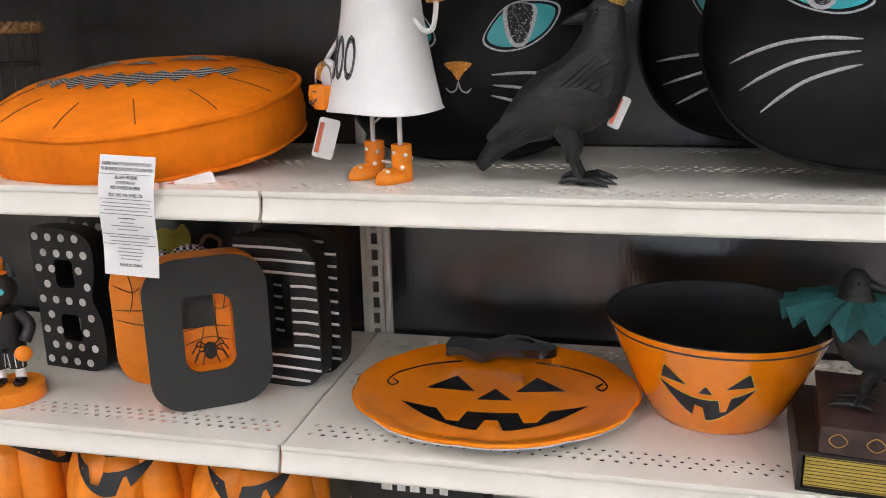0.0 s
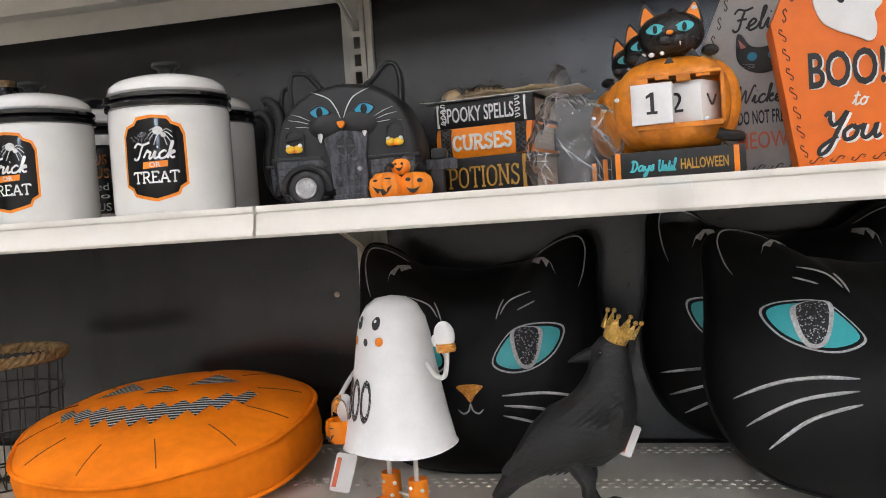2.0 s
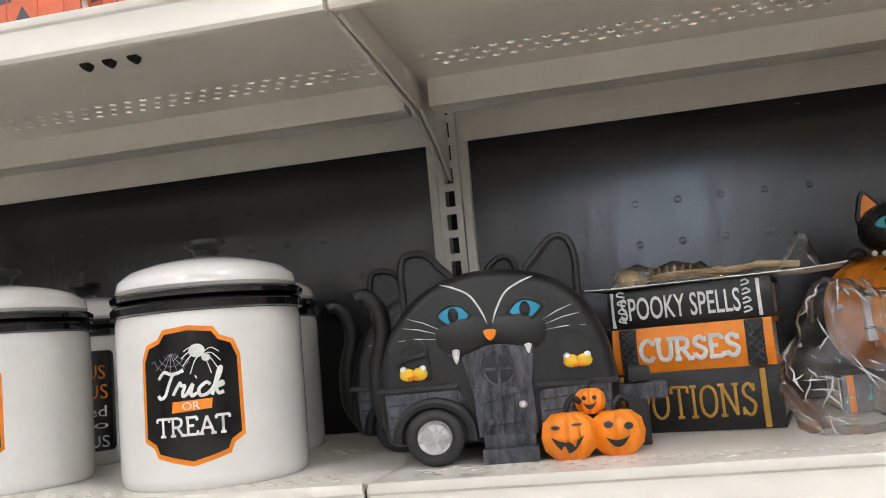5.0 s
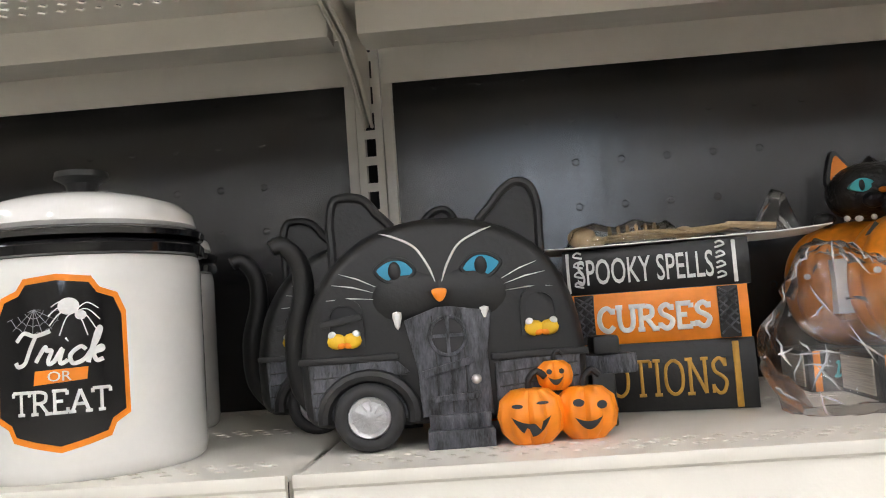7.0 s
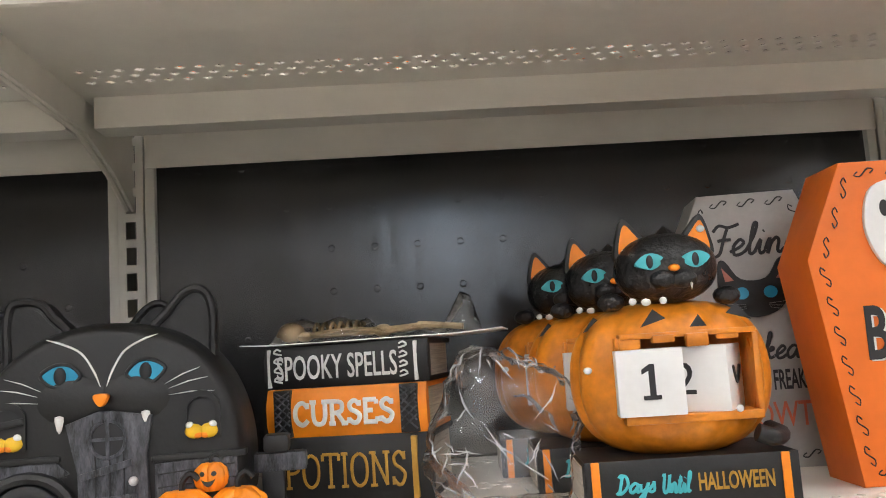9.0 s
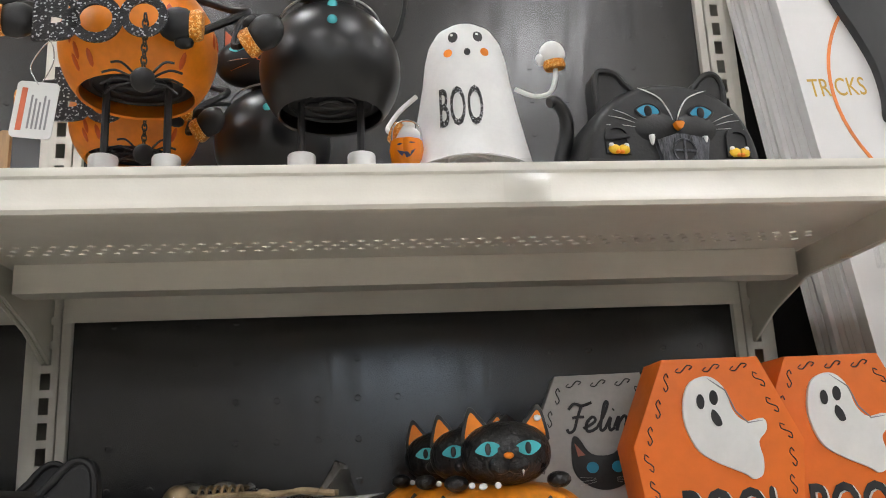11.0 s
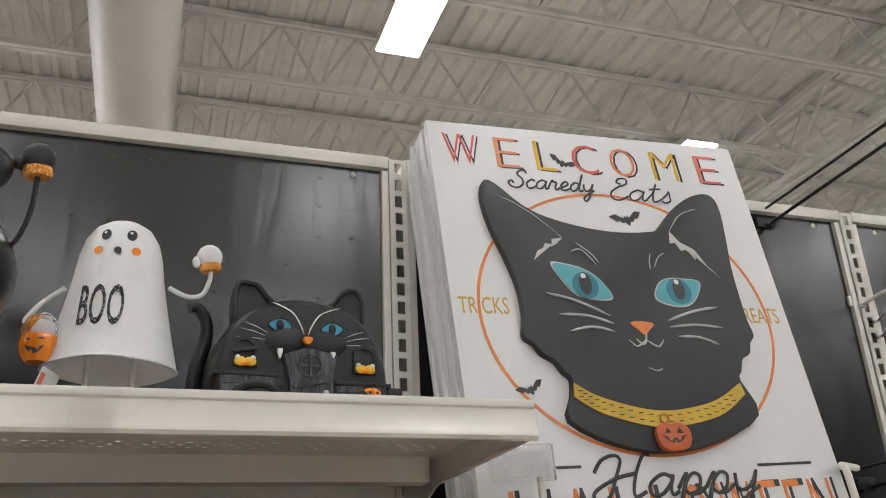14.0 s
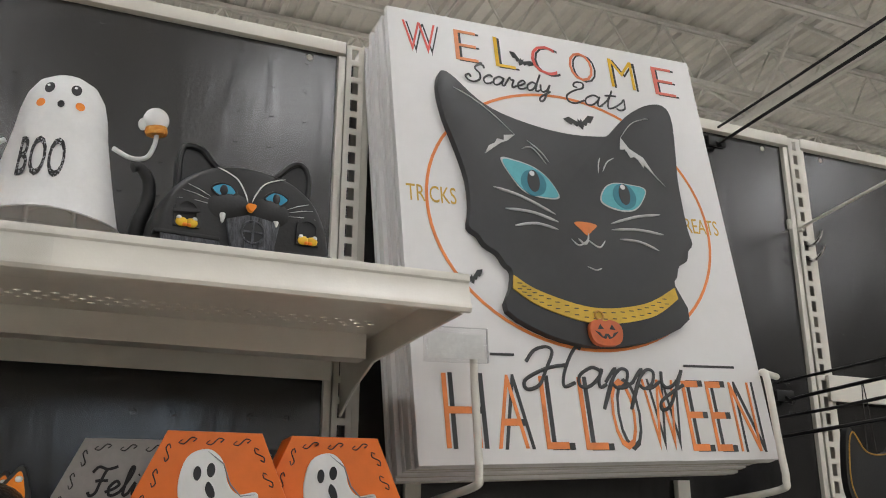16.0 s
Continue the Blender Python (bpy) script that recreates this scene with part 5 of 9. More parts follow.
    part("tail", tube(curve_pts([(0.072, 0.0, 0.047), (0.070, -0.03, 0.046), (0.058, -0.048, 0.0465), (0.047, -0.050, 0.0505)], 16), 0.0065, 10), M_BLACK, cat)
    tf = part("fur_tuft", lathe([(0, 0.0), (0.009, 0.001), (0.004, 0.006), (0, 0.009)], 9, at=(0.002, -0.02, 0.196), ribs=5, rib_depth=0.5), M_BLACK, cat)
    # stray packing beads
    rnd = random.Random(7)
    for x, y, z in ((-0.066, -0.036, 0.1), (-0.031, -0.047, 0.1475), (-0.022, -0.05, 0.1465), (-0.010, -0.051, 0.147), (-0.029, -0.0262, 0.186), (0.028, -0.0262, 0.2), (0.036, -0.053, 0.068), (-0.024, -0.0262, 0.182)):
        part("foam_bead", ball(0.0028 + rnd.random() * 0.0015, 0.0022, 0.0028, (x, y, z), 8), M_FOAM, c)
    return c


countdown(pose(0.508, -0.350, ZC, 0, 0, -5))
countdown(pose(0.489, -0.25, ZC, 0, 0, -4))
countdown(pose(0.470, -0.155, ZC, 0, 0, -4))


def scroll_border(parent, poly, material, y, inset=0.010, size=0.0078, step=0.021):
    """Little painted S scrolls along the edges of a panel."""
    cx = sum(p[0] for p in poly) / len(poly)
    cz = sum(p[1] for p in poly) / len(poly)
    q = [(cx + (x - cx) * (1 - inset / 0.07), cz + (z - cz) * (1 - inset / 0.12)) for x, z in poly]
    for i in range(len(q)):
        a, b = Vector((q[i][0], 0, q[i][1])), Vector((q[(i + 1) % len(q)][0], 0, q[(i + 1) % len(q)][1]))
        L = (b - a).length
        k = max(1, int(L / step))
        t = (b - a).normalized()
        nrm = Vector((-t.z, 0, t.x))
        for j in range(k):
            c = a + t * L * (j + 0.5) / k + Vector((0, y, 0))
            s = size
            pts = [c - t * s * 0.6 + nrm * s * 0.1, c - t * s - nrm * s * 0.25, c - t * s * 0.45 - nrm * s * 0.4, c + t * 0, c + t * s * 0.45 + nrm * s * 0.4, c + t * s + nrm * s * 0.25, c + t * s * 0.6 - nrm * s * 0.1]
            part("scroll", tube(curve_pts(pts, 14), 0.0006, 4), material, parent)


def coffin(m, body, kind):
    label = {"boo": "orange wooden coffin sign with a white ghost and black lettering", "cat": "grey wooden coffin sign with a black cat face", "black": "black wooden coffin sign with grey scrolls"}[kind]
    c = thing("coffin_sign", label, "coffin decoration", m, "coffin signs")
    H = 0.246
    poly = [(-0.052, 0.0), (0.052, 0.0), (0.0755, 0.172), (0.043, H), (-0.043, H), (-0.0755, 0.172)]
    fr = part("front", plate(poly, -0.03, 0.03, bevel=0.0015), body, c)
    ink = M_GREYINK if kind == "black" else M_INK
    scroll_border(fr, poly[::-1], ink, -0.0304)
    Y = -0.0302
    if kind == "boo":
        g = shape([(-0.030, 0.195), (-0.024, 0.222), (-0.006, 0.230), (0.008, 0.220), (0.014, 0.2), (0.024, 0.190), (0.040, 0.192), (0.042, 0.182), (0.034, 0.172), (0.036, 0.158), (0.034, 0.145), (0.026, 0.141), (0.018, 0.146), (-0.008, 0.158), (-0.022, 0.170)], 64)
        gh = part("ghost_cutout", plate(g, Y - 0.0035, Y, bevel=0.0008), M_WHITE, c, "white wooden ghost cutout")
        part("eye", plate(oval(-0.014, 0.208, 0.0035, 0.0065, 14), Y - 0.0042, Y - 0.003), M_INK, gh)
        part("eye", plate(oval(-0.002, 0.211, 0.0038, 0.0065, 14), Y - 0.0042, Y - 0.003), M_INK, gh)
        part("mouth", plate(shape([(-0.004, 0.201), (0.001, 0.196), (0.003, 0.188), (-0.002, 0.187), (-0.006, 0.194)], 20), Y - 0.0042, Y - 0.003), M_INK, gh)
        part("outline", ribbon([(-0.006, 0.228), (0.009, 0.217), (0.016, 0.199), (0.026, 0.1885), (0.039, 0.190)], 0.0014, lambda x, z: (x, Y - 0.0035, z)), M_GREYINK, gh)
        part("lettering", letters("BOO!", -0.0355, 0.045, 0.092, 0.134, Y, 0.0003, bold=0.02), M_WHITEINK, c)
        part("lettering", letters("BOO!", -0.0375, 0.043, 0.093, 0.135, Y - 0.0002, 0.0006, bold=0.02), M_INK, c)
        part("lettering", script_text("to", 0.006, 0.026, 0.070, 0.087, 0.0022, Y), M_WHITEINK, c)
        part("lettering", script_text("You", -0.031, 0.040, 0.014, 0.066, 0.0062, Y), M_WHITEINK, c)
        part("lettering", script_text("You", -0.033, 0.038, 0.0155, 0.0675, 0.0052, Y - 0.0007), M_INK, c)
    elif kind == "cat":
        part("lettering", script_text("Feline", -0.036, 0.044, 0.188, 0.220, 0.0030, Y), M_INK, c)
        hd = shape([(-0.030, 0.15), (-0.032, 0.166), (-0.030, 0.184), (-0.024, 0.184), (-0.012, 0.168), (0.010, 0.168), (0.022, 0.184), (0.028, 0.184), (0.030, 0.166), (0.028, 0.150), (0.018, 0.138), (0.0, 0.133), (-0.018, 0.138)], 60)
        k = part("cat_cutout", plate(hd, Y - 0.0035, Y, bevel=0.0008), M_BLACK, c, "black wooden cat face")
        for s in (-1, 1):
            part("ear_inner", plate([(s * 0.0285, 0.179), (s * 0.026, 0.166), (s * 0.0185, 0.167)], Y - 0.0041, Y - 0.003), mat("dusty_pink", (0.45, 0.16, 0.12), rough=0.6), k)
            part("eye", plate(oval(s * 0.0125, 0.155, 0.006, 0.0055, 14), Y - 0.0041, Y - 0.003), M_BLUE, k)
            for dz in (-0.004, 0.0, 0.004):
                part("whisker", ribbon([(s * 0.010, 0.143 + dz * 0.4), (s * 0.026, 0.142 + dz)], 0.0008, lambda x, z: (x, Y - 0.0038, z)), M_WHITEINK, k)
        part("lettering", script_text("Wicked", -0.034, 0.038, 0.094, 0.12, 0.0026, Y), M_INK, c)
        part("lettering", letters("DO NOT FREAK", -0.034, 0.036, 0.068, 0.086, Y, 0.0006, bold=0.02), M_INK, c)
        part("lettering", letters("MEOWT", -0.036, 0.038, 0.036, 0.058, Y, 0.0006, bold=0.005), M_CORAL, c)
    return c


M_COFFIN = mat("coffin_orange_paint", (0.82, 0.17, 0.012), rough=0.5, vary=0.06, scale=12, bump=0.1, bump_scale=120)
coffin(pose(0.695, -0.342, ZC, 0, 0, -3), M_COFFIN, "boo")
coffin(pose(0.812, -0.335, ZC, 0, 0, -3), M_COFFIN, "boo")
coffin(pose(0.628, -0.222, ZC, 0, 0, -8), M_GREY, "cat")
coffin(pose(0.756, -0.14, ZC, 0, 0, -4), M_BLACK, "black")


def price_clip(m):
    k = thing("price_clip", "clear plastic price-tag clip on the shelf lip", "price clip", m, "price clips")
    bm = bmesh.new()
    prof = [(-0.0012, 0.004), (-0.0034, 0.003), (-0.0036, -0.03), (-0.0105, -0.042), (-0.0115, -0.047)]
    for x0, x1 in ((-0.019, 0.019),):
        a = [bm.verts.new((x0, y, z)) for y, z in prof]
        b = [bm.verts.new((x1, y, z)) for y, z in prof]
        for i in range(len(prof) - 1):
            bm.faces.new((a[i], b[i], b[i + 1], a[i + 1]))
    part("sleeve", bm, M_CLIP, k)
    return k


clip0 = price_clip(pose(0.497, -DEPTH - 0.004, ZC))
copy_thing(clip0, pose(0.520, -DEPTH - 0.004, ZD))

# ---- shelf d: figures ----
def mitten(parent, m, body, cuff, name="hand"):
    h = part(name, ball(0.0165, 0.009, 0.0175, (0, 0, 0.014), 16), body, parent, "mitten with glitter cuff", m)
    part("thumb", ball(0.006, 0.006, 0.0085, (-0.0165, 0, 0.008), 10), body, h)
    part("cuff", lathe([(0, -0.007), (0.0125, -0.007), (0.0145, -0.003), (0.0135, 0.0035), (0, 0.0035)], 18, 1, 0.75), cuff, h, "orange glitter cuff")
    return h


def ghost(m):
    """A tin ghost with wire arms, a pail and spotted boots; it looks to -y."""
    g = thing("tin_ghost_figure", "white painted tin ghost figure lettered BOO with orange spotted boots", "figurine", m, "tin ghost figures")
    prof = [(0.079, 0.093), (0.0815, 0.0925), (0.0785, 0.097), (0.070, 0.135), (0.062, 0.175), (0.0555, 0.21), (0.0515, 0.24), (0.046, 0.262), (0.036, 0.279), (0.022, 0.2885), (0.0, 0.292)]
    inner = [(r - 0.002, z - 0.001) for r, z in prof[::-1][1:-1]]
    bm = bmesh.new()
    rows = []
    n = 48
    for k, (r, z) in enumerate([(0.0, 0.288)] + inner + prof):
        rr = [bm.verts.new((r * math.cos(2 * math.pi * i / n), r * 0.92 * math.sin(2 * math.pi * i / n), z + (0.002 * math.sin(6 * math.pi * i / n) if z < 0.1 else 0))) for i in range(n)]
        rows.append(rr)
    for a, b in zip(rows, rows[1:]):
        for i in range(n):
            bm.faces.new((a[i], a[(i + 1) % n], b[(i + 1) % n], b[i]))
    bmesh.ops.remove_doubles(bm, verts=bm.verts, dist=1e-5)
    part("body", bm, M_WHITE, g)

    def rad(z):
        for (r0, z0), (r1, z1) in zip(prof[2:], prof[3:]):
            if z0 <= z <= z1:
                return r0 + (r1 - r0) * (z - z0) / (z1 - z0)
        return 0.07

    def on(lift):
        return lambda x, y, z: ((rad(z) + lift - y) * math.sin(x / rad(z)), -0.92 * (rad(z) + lift - y) * math.cos(x / rad(z)), z)

    for s in (-1, 1):
        e = part("eye", mapped(plate(oval(s * 0.0155, 0.2595, 0.0062, 0.0085, 18), 0, None), on(0.0008), 0.006), M_INK, g)
        part("glint", mapped(plate(oval(s * 0.0155 - 0.0012, 0.2625, 0.0019, 0.0022, 10), 0, None), on(0.0014), 0.006), M_WHITEINK, e)
        part("cheek", mapped(plate(oval(s * 0.023, 0.2365, 0.0058, 0.0058, 16), 0, None), on(0.0008), 0.006), M_ORANGE, g, "orange cheek spot")
    part("mouth", mapped(plate(oval(0.001, 0.2355, 0.004, 0.005, 16), 0, None), on(0.0008), 0.006), M_INK, g)
    part("lettering", mapped(letters("BOO", -0.037, 0.016, 0.133, 0.188, bold=0.012, spacing=1.05), on(0.0008), 0.008), M_GLITTER_BLACK, g, "black glitter lettering")
    part("arm", tube(curve_pts([(0.062, 0, 0.205), (0.085, -0.006, 0.192), (0.104, -0.01, 0.194), (0.112, -0.012, 0.212), (0.113, -0.012, 0.228)], 24), 0.0032, 8), M_WHITE, g)
    mitten(g, pose(0.112, -0.012, 0.232, 0, -6, 0), M_WHITE, M_GLITTER_ORANGE)
    part("arm", tube(curve_pts([(-0.064, 0, 0.200), (-0.085, -0.008, 0.178), (-0.100, -0.018, 0.152), (-0.095, -0.026, 0.142)], 24), 0.0032, 8), M_WHITE, g)
    mitten(g, pose(-0.089, -0.03, 0.140, 0, 118, 0), M_WHITE, M_GLITTER_ORANGE)
    pail = part("pail", lathe([(0.0, 0.092), (0.013, 0.092), (0.0195, 0.100), (0.0215, 0.112), (0.0195, 0.124), (0.0175, 0.1235), (0.0185, 0.112), (0.0, 0.1)], 32, at=(-0.077, -0.04, 0), ribs=9, rib_depth=0.12), M_ORANGEGLAZE, g, "tiny orange jack-o'-lantern pail")
    part("bail", tube(curve_pts([(-0.0955, -0.04, 0.122), (-0.092, -0.04, 0.145), (-0.077, -0.04, 0.152), (-0.062, -0.04, 0.145), (-0.0585, -0.04, 0.122)], 16), 0.0012, 6), M_CHROME, pail)
    pumpkin_face(lambda x, z: (x, -0.04 - math.sqrt(max(1e-6, 0.0212 ** 2 - (x + 0.077) ** 2)), z), -0.077, 0.107, 0.0185, 0, pail)
    for s in (-1, 1):
        part("leg", tube([(s * 0.0275, 0, 0.045), (s * 0.0275, 0, 0.115)], 0.0032, 8), M_WHITE, g)
        bm = lathe([(0.0, 0.0), (0.0135, 0.0), (0.0145, 0.006), (0.0135, 0.02), (0.0135, 0.048), (0.0125, 0.049), (0.0115, 0.044), (0.0, 0.044)], 22, at=(s * 0.0275, 0.002, 0))
        boot = part("boot", joined(bm, ball(0.0155, 0.0265, 0.0165, (s * 0.0275, -0.016, 0.0035), 18)), M_ORANGE, g, "orange boot with white dots")
        for v in boot.data.vertices:
            v.co.z = max(0.0, v.co.z)
        for a, z in ((-90, 0.039), (-20, 0.036), (-140, 0.022), (-40, 0.02), (60, 0.03)):
            part("dot", ball(0.003, 0.003, 0.003, (s * 0.0275 + 0.0128 * math.cos(radians(a)), 0.002 + 0.0128 * math.sin(radians(a)), z), 8), M_WHITE, boot)
        for dx, dy in ((-0.007, -0.022), (0.006, -0.028)):
            part("dot", ball(0.0028, 0.0028, 0.0024, (s * 0.0275 + dx, dy, 0.0165), 8), M_WHITE, boot)
    part("crossbar", tube([(-0.0275, 0.004, 0.022), (0.0275, 0.004, 0.022)], 0.002, 6), M_WHITE, g)
    part("leg_bracket", tube(curve_pts([(-0.0275, 0, 0.112), (-0.012, 0, 0.119), (0.012, 0, 0.119), (0.0275, 0, 0.112)], 10), 0.003, 6), M_WHITE, g)
    tag = part("price_tag", plate(rounded(-0.014, 0.014, 0.0, 0.055, 0.004), -0.0004, 0.0004), M_PAPER, g, "white and orange paper price tag", pose(-0.071, -0.055, 0.028, 6, 16, 55))
    part("stripe", boxed(-0.012, -0.006, -0.0008, 0.0, 0.006, 0.048), M_CORAL, tag, smooth=False)
    return g


ghost(pose(0.130, -0.345, ZB, 0, 0, -33))
ghost(pose(0.515, -0.19, ZD, 0, 0, -5) @ Matrix.Scale(0.92, 4))


def round_figure(m, kind):
    """A tin figure: hollow ball body on rods, with a tilted head and wire arms."""
    pump = kind == "pumpkin"
    lab = "orange tin pumpkin-head figure holding black glitter BOO glasses" if pump else "black tin cat figure with teal buttons and raised mitten"
    f = thing("tin_pumpkin_figure" if pump else "tin_cat_figure", lab, "figurine", m, "tin pumpkin figures" if pump else "tin cat figures")
    R, zc = (0.071, 0.157) if pump else (0.0665, 0.134)
    skin = mat("spotted_orange_tin", (0.86, 0.25, 0.012), rough=0.32, vary=0.1, scale=20, bump=0.05) if pump else mat("satin_black_tin", (0.009, 0.009, 0.0095), rough=0.33, vary=0.1, scale=20)
    # hollow shell cut off at the bottom
    prof = []
    for i in range(15):
        a = -0.74 + (math.pi / 2 + 0.74) * i / 14
        prof.append((R * math.cos(a), R * math.sin(a)))
    bm = bmesh.new()
    n, rows = 48, []
    for r, z in [(q[0] * 0.965, q[1] * 0.965) for q in prof[::-1]] + prof:
        rows.append([bm.verts.new((max(r, 1e-4) * math.cos(2 * math.pi * i / n), max(r, 1e-4) * math.sin(2 * math.pi * i / n), zc + z)) for i in range(n)])
    for a, b in zip(rows, rows[1:]):
        for i in range(n):
            bm.faces.new((a[i], a[(i + 1) % n], b[(i + 1) % n], b[i]))
    part("body", bm, skin, f)
    zb = zc - R * math.sin(0.74)
    for rr in (R * 0.58, R * 0.36, R * 0.15):
        part("inner_ring", tube([(rr * math.cos(a * math.pi / 12), rr * math.sin(a * math.pi / 12), zb + 0.012) for a in range(24)], 0.0016, 6, closed=True), M_INK, f)
    part("inner_disc", lathe([(0, zb + 0.015), (R * 0.74, zb + 0.015), (R * 0.74, zb + 0.017), (0, zb + 0.017)], 32), M_INK, f)
    for s in (-1, 1):
        part("leg", tube([(s * 0.0275, 0, 0.04), (s * 0.0275, 0, zb + 0.02)], 0.0036, 8), M_INK, f)
        sh = part("foot", lathe([(0, 0.034), (0.0125, 0.034), (0.013, 0.036), (0.013, 0.050), (0.0122, 0.0515), (0, 0.0515)], 24, at=(s * 0.0275, 0, 0)), M_WHITE, f, "white topped orange foot")
        part("sole", lathe([(0, 0.0), (0.0132, 0.0), (0.0135, 0.003), (0.0128, 0.0342), (0, 0.0342)], 24, at=(s * 0.0275, -0.001, 0)), M_ORANGE, sh)
    part("leg_bar", tube([(-0.0275, 0, zb + 0.012), (0.0275, 0, zb + 0.012)], 0.003, 6), M_INK, f)
    if pump:
        rnd = random.Random(3)
        for k in range(22):
            a, t = rnd.uniform(0, 6.28), rnd.uniform(-0.6, 0.9)
            c = Vector((math.cos(t) * math.cos(a), math.cos(t) * math.sin(a), math.sin(t))) * R * 1.001 + Vector((0, 0, zc))
            part("painted_fleck", ball(0.0030, 0.0008, 0.0085, n=8), mat("red_fleck", (0.6, 0.09, 0.01), rough=0.45), f, loc=Matrix.Translation(c) @ (c - Vector((0, 0, zc))).to_track_quat("-Y", "Z").to_matrix().to_4x4())
        part("neck", lathe([(0, zc + R - 0.004), (0.034, zc + R - 0.004), (0.036, zc + R + 0.008), (0.03, zc + R + 0.018), (0, zc + R + 0.018)], 28), M_BLACK, f)
        hd = part("head", ball(0.063, 0.027, 0.0345, n=44, power=0.88), skin, f, "orange winking pumpkin head", pose(0.004, -0.018, zc + R + 0.030, 3, -3, 0))
        def hf(x, z):
            return (x, -0.027 * math.sqrt(max(0.004, max(0.0, 1 - abs(z / 0.0345) ** 2.27) ** 0.88 - (x / 0.063) ** 2)) - 0.0012, z)
        for poly in (smile(0.080, 0.026, ((-0.25, -1), (0.3, 1)), 40), ):
            part("mouth", mapped(plate([(x, z - 0.008) for x, z in poly], 0, None), lambda x, y, z: hf(x, z), 0.006), M_GLOSSBLACK, hd, "raised black grin")
        part("eye", mapped(plate(oval(0.026, 0.017, 0.0075, 0.006, 16), 0, None), lambda x, y, z: hf(x, z), 0.006), M_GLOSSBLACK, hd)
        part("wink", ribbon(shape([(-0.032, 0.021), (-0.024, 0.019), (-0.017, 0.015), (-0.024, 0.012), (-0.031, 0.0115)], 14, False), 0.003, hf), M_GLOSSBLACK, hd)
        part("nose", mapped(plate([(-0.005, 0.007), (0.004, 0.007), (0.0, 0.0135)], 0, None), lambda x, y, z: hf(x, z), 0.004), M_GLOSSBLACK, hd)
        part("stem", tube(curve_pts([(0.006, 0, 0.035), (0.008, 0, 0.048), (0.013, 0, 0.056)], 10), 0.006, 8, taper=[0.0075 - 0.003 * i / 10 for i in range(11)]), M_GLOSSBLACK, hd)
        part("tendril", tube([((-0.012 + (0.004 + 0.0011 * i) * math.cos(i * 0.7), -0.002, 0.050 + 0.55 * (0.004 + 0.0009 * i) * math.sin(i * 0.7))) for i in range(16)] + [(0.006, 0, 0.04)], 0.0016, 6), M_GLOSSBLACK, hd)
        for s in (-1, 1):
            part("arm", tube(curve_pts([(s * 0.045, 0.01, zc + 0.062), (s * 0.085, 0.0, zc + 0.045), (s * 0.1, -0.03, zc + 0.026), (0.062 if s > 0 else -0.104, -0.062, zc - 0.012)], 20), 0.0038, 8), M_BLACK, f)
            mitten(f, pose(0.060 if s > 0 else -0.098, -0.074, zc - 0.012, 0, -88 * s, 0), M_BLACK, M_GLITTER_ORANGE)
        gl = part("boo_glasses", bmesh.new(), M_GLITTER_BLACK, f, "black glitter BOO glasses")
        bm = bmesh.new()
        Y = -0.092
        for cx, r in ((0.021, 0.0195), (-0.017, 0.0215)):
            plate(oval(cx, zc + 0.001 + (0.004 if cx > 0.02 else 0.0), r, r, 28), Y, Y + 0.003, bm, holes=(oval(cx, zc + 0.001 + (0.004 if cx > 0.02 else 0), r * 0.62, r * 0.62, 24),))
        bb = letters("B", -0.066, -0.029, zc - 0.020, zc + 0.038, Y + 0.003, 0.003, bold=0.06)
        joined(bm, bb)
        bm.to_mesh(gl.data)
        bm.free()
        gl.matrix_basis = pose(0, 0, -0.018)
        gl.data.materials.clear()
        gl.data.materials.append(M_GLITTER_BLACK)
        sp = part("hanging_spider", ball(0.0105, 0.0105, 0.0105, (0.022, -0.088, zc - 0.070), 16), M_BLACK, f, "black hanging tin spider")
        for k in range(9):
            part("chain_link", tube([(0.022 + 0.0022 * math.cos(a * 0.785) * (1 if k % 2 else 0.3), -0.088 + 0.0022 * math.cos(a * 0.785) * (0.3 if k % 2 else 1), zc - 0.058 + 0.0056 * k + 0.0042 * math.sin(a * 0.785)) for a in range(8)], 0.0008, 5, closed=True), M_WIRE, sp)
        for a in (-150, -170, 165, 140, -30, -10, 15, 40):
            ca, sa = math.cos(radians(a)), math.sin(radians(a))
            part("spider_leg", tube(curve_pts([(0.022 + 0.008 * ca, -0.089, zc - 0.070 + 0.006 * sa), (0.022 + 0.022 * ca, -0.092, zc - 0.068 + 0.018 * sa), (0.022 + 0.033 * ca, -0.092, zc - 0.072 + 0.024 * sa)], 8), 0.0011, 5), M_BLACK, sp)
    else:
        part("neck", lathe([(0, zc + R - 0.004), (0.026, zc + R - 0.004), (0.024, zc + R + 0.02), (0, zc + R + 0.02)], 28), M_BLACK, f)
        part("collar", tube([(0.048 * math.cos(a * math.pi / 20), 0.044 * math.sin(a * math.pi / 20), zc + R - 0.012 - 0.004 * math.cos(a * math.pi / 10)) for a in range(40)], 0.0011, 6, closed=True), M_SILVER, f, "thin silver collar rim")
        hd = part("head", ball(0.0585, 0.027, 0.0325, n=36, power=0.93), skin, f, "black cat head with teal eyes", pose(-0.005, -0.02, zc + R + 0.033, 6, -8, 0))
        def cf(x, z):
            return (x, -0.027 * math.sqrt(max(0.004, max(0.0, 1 - abs(z / 0.0325) ** 2.15) ** 0.93 - (x / 0.0585) ** 2)) - 0.0010, z)
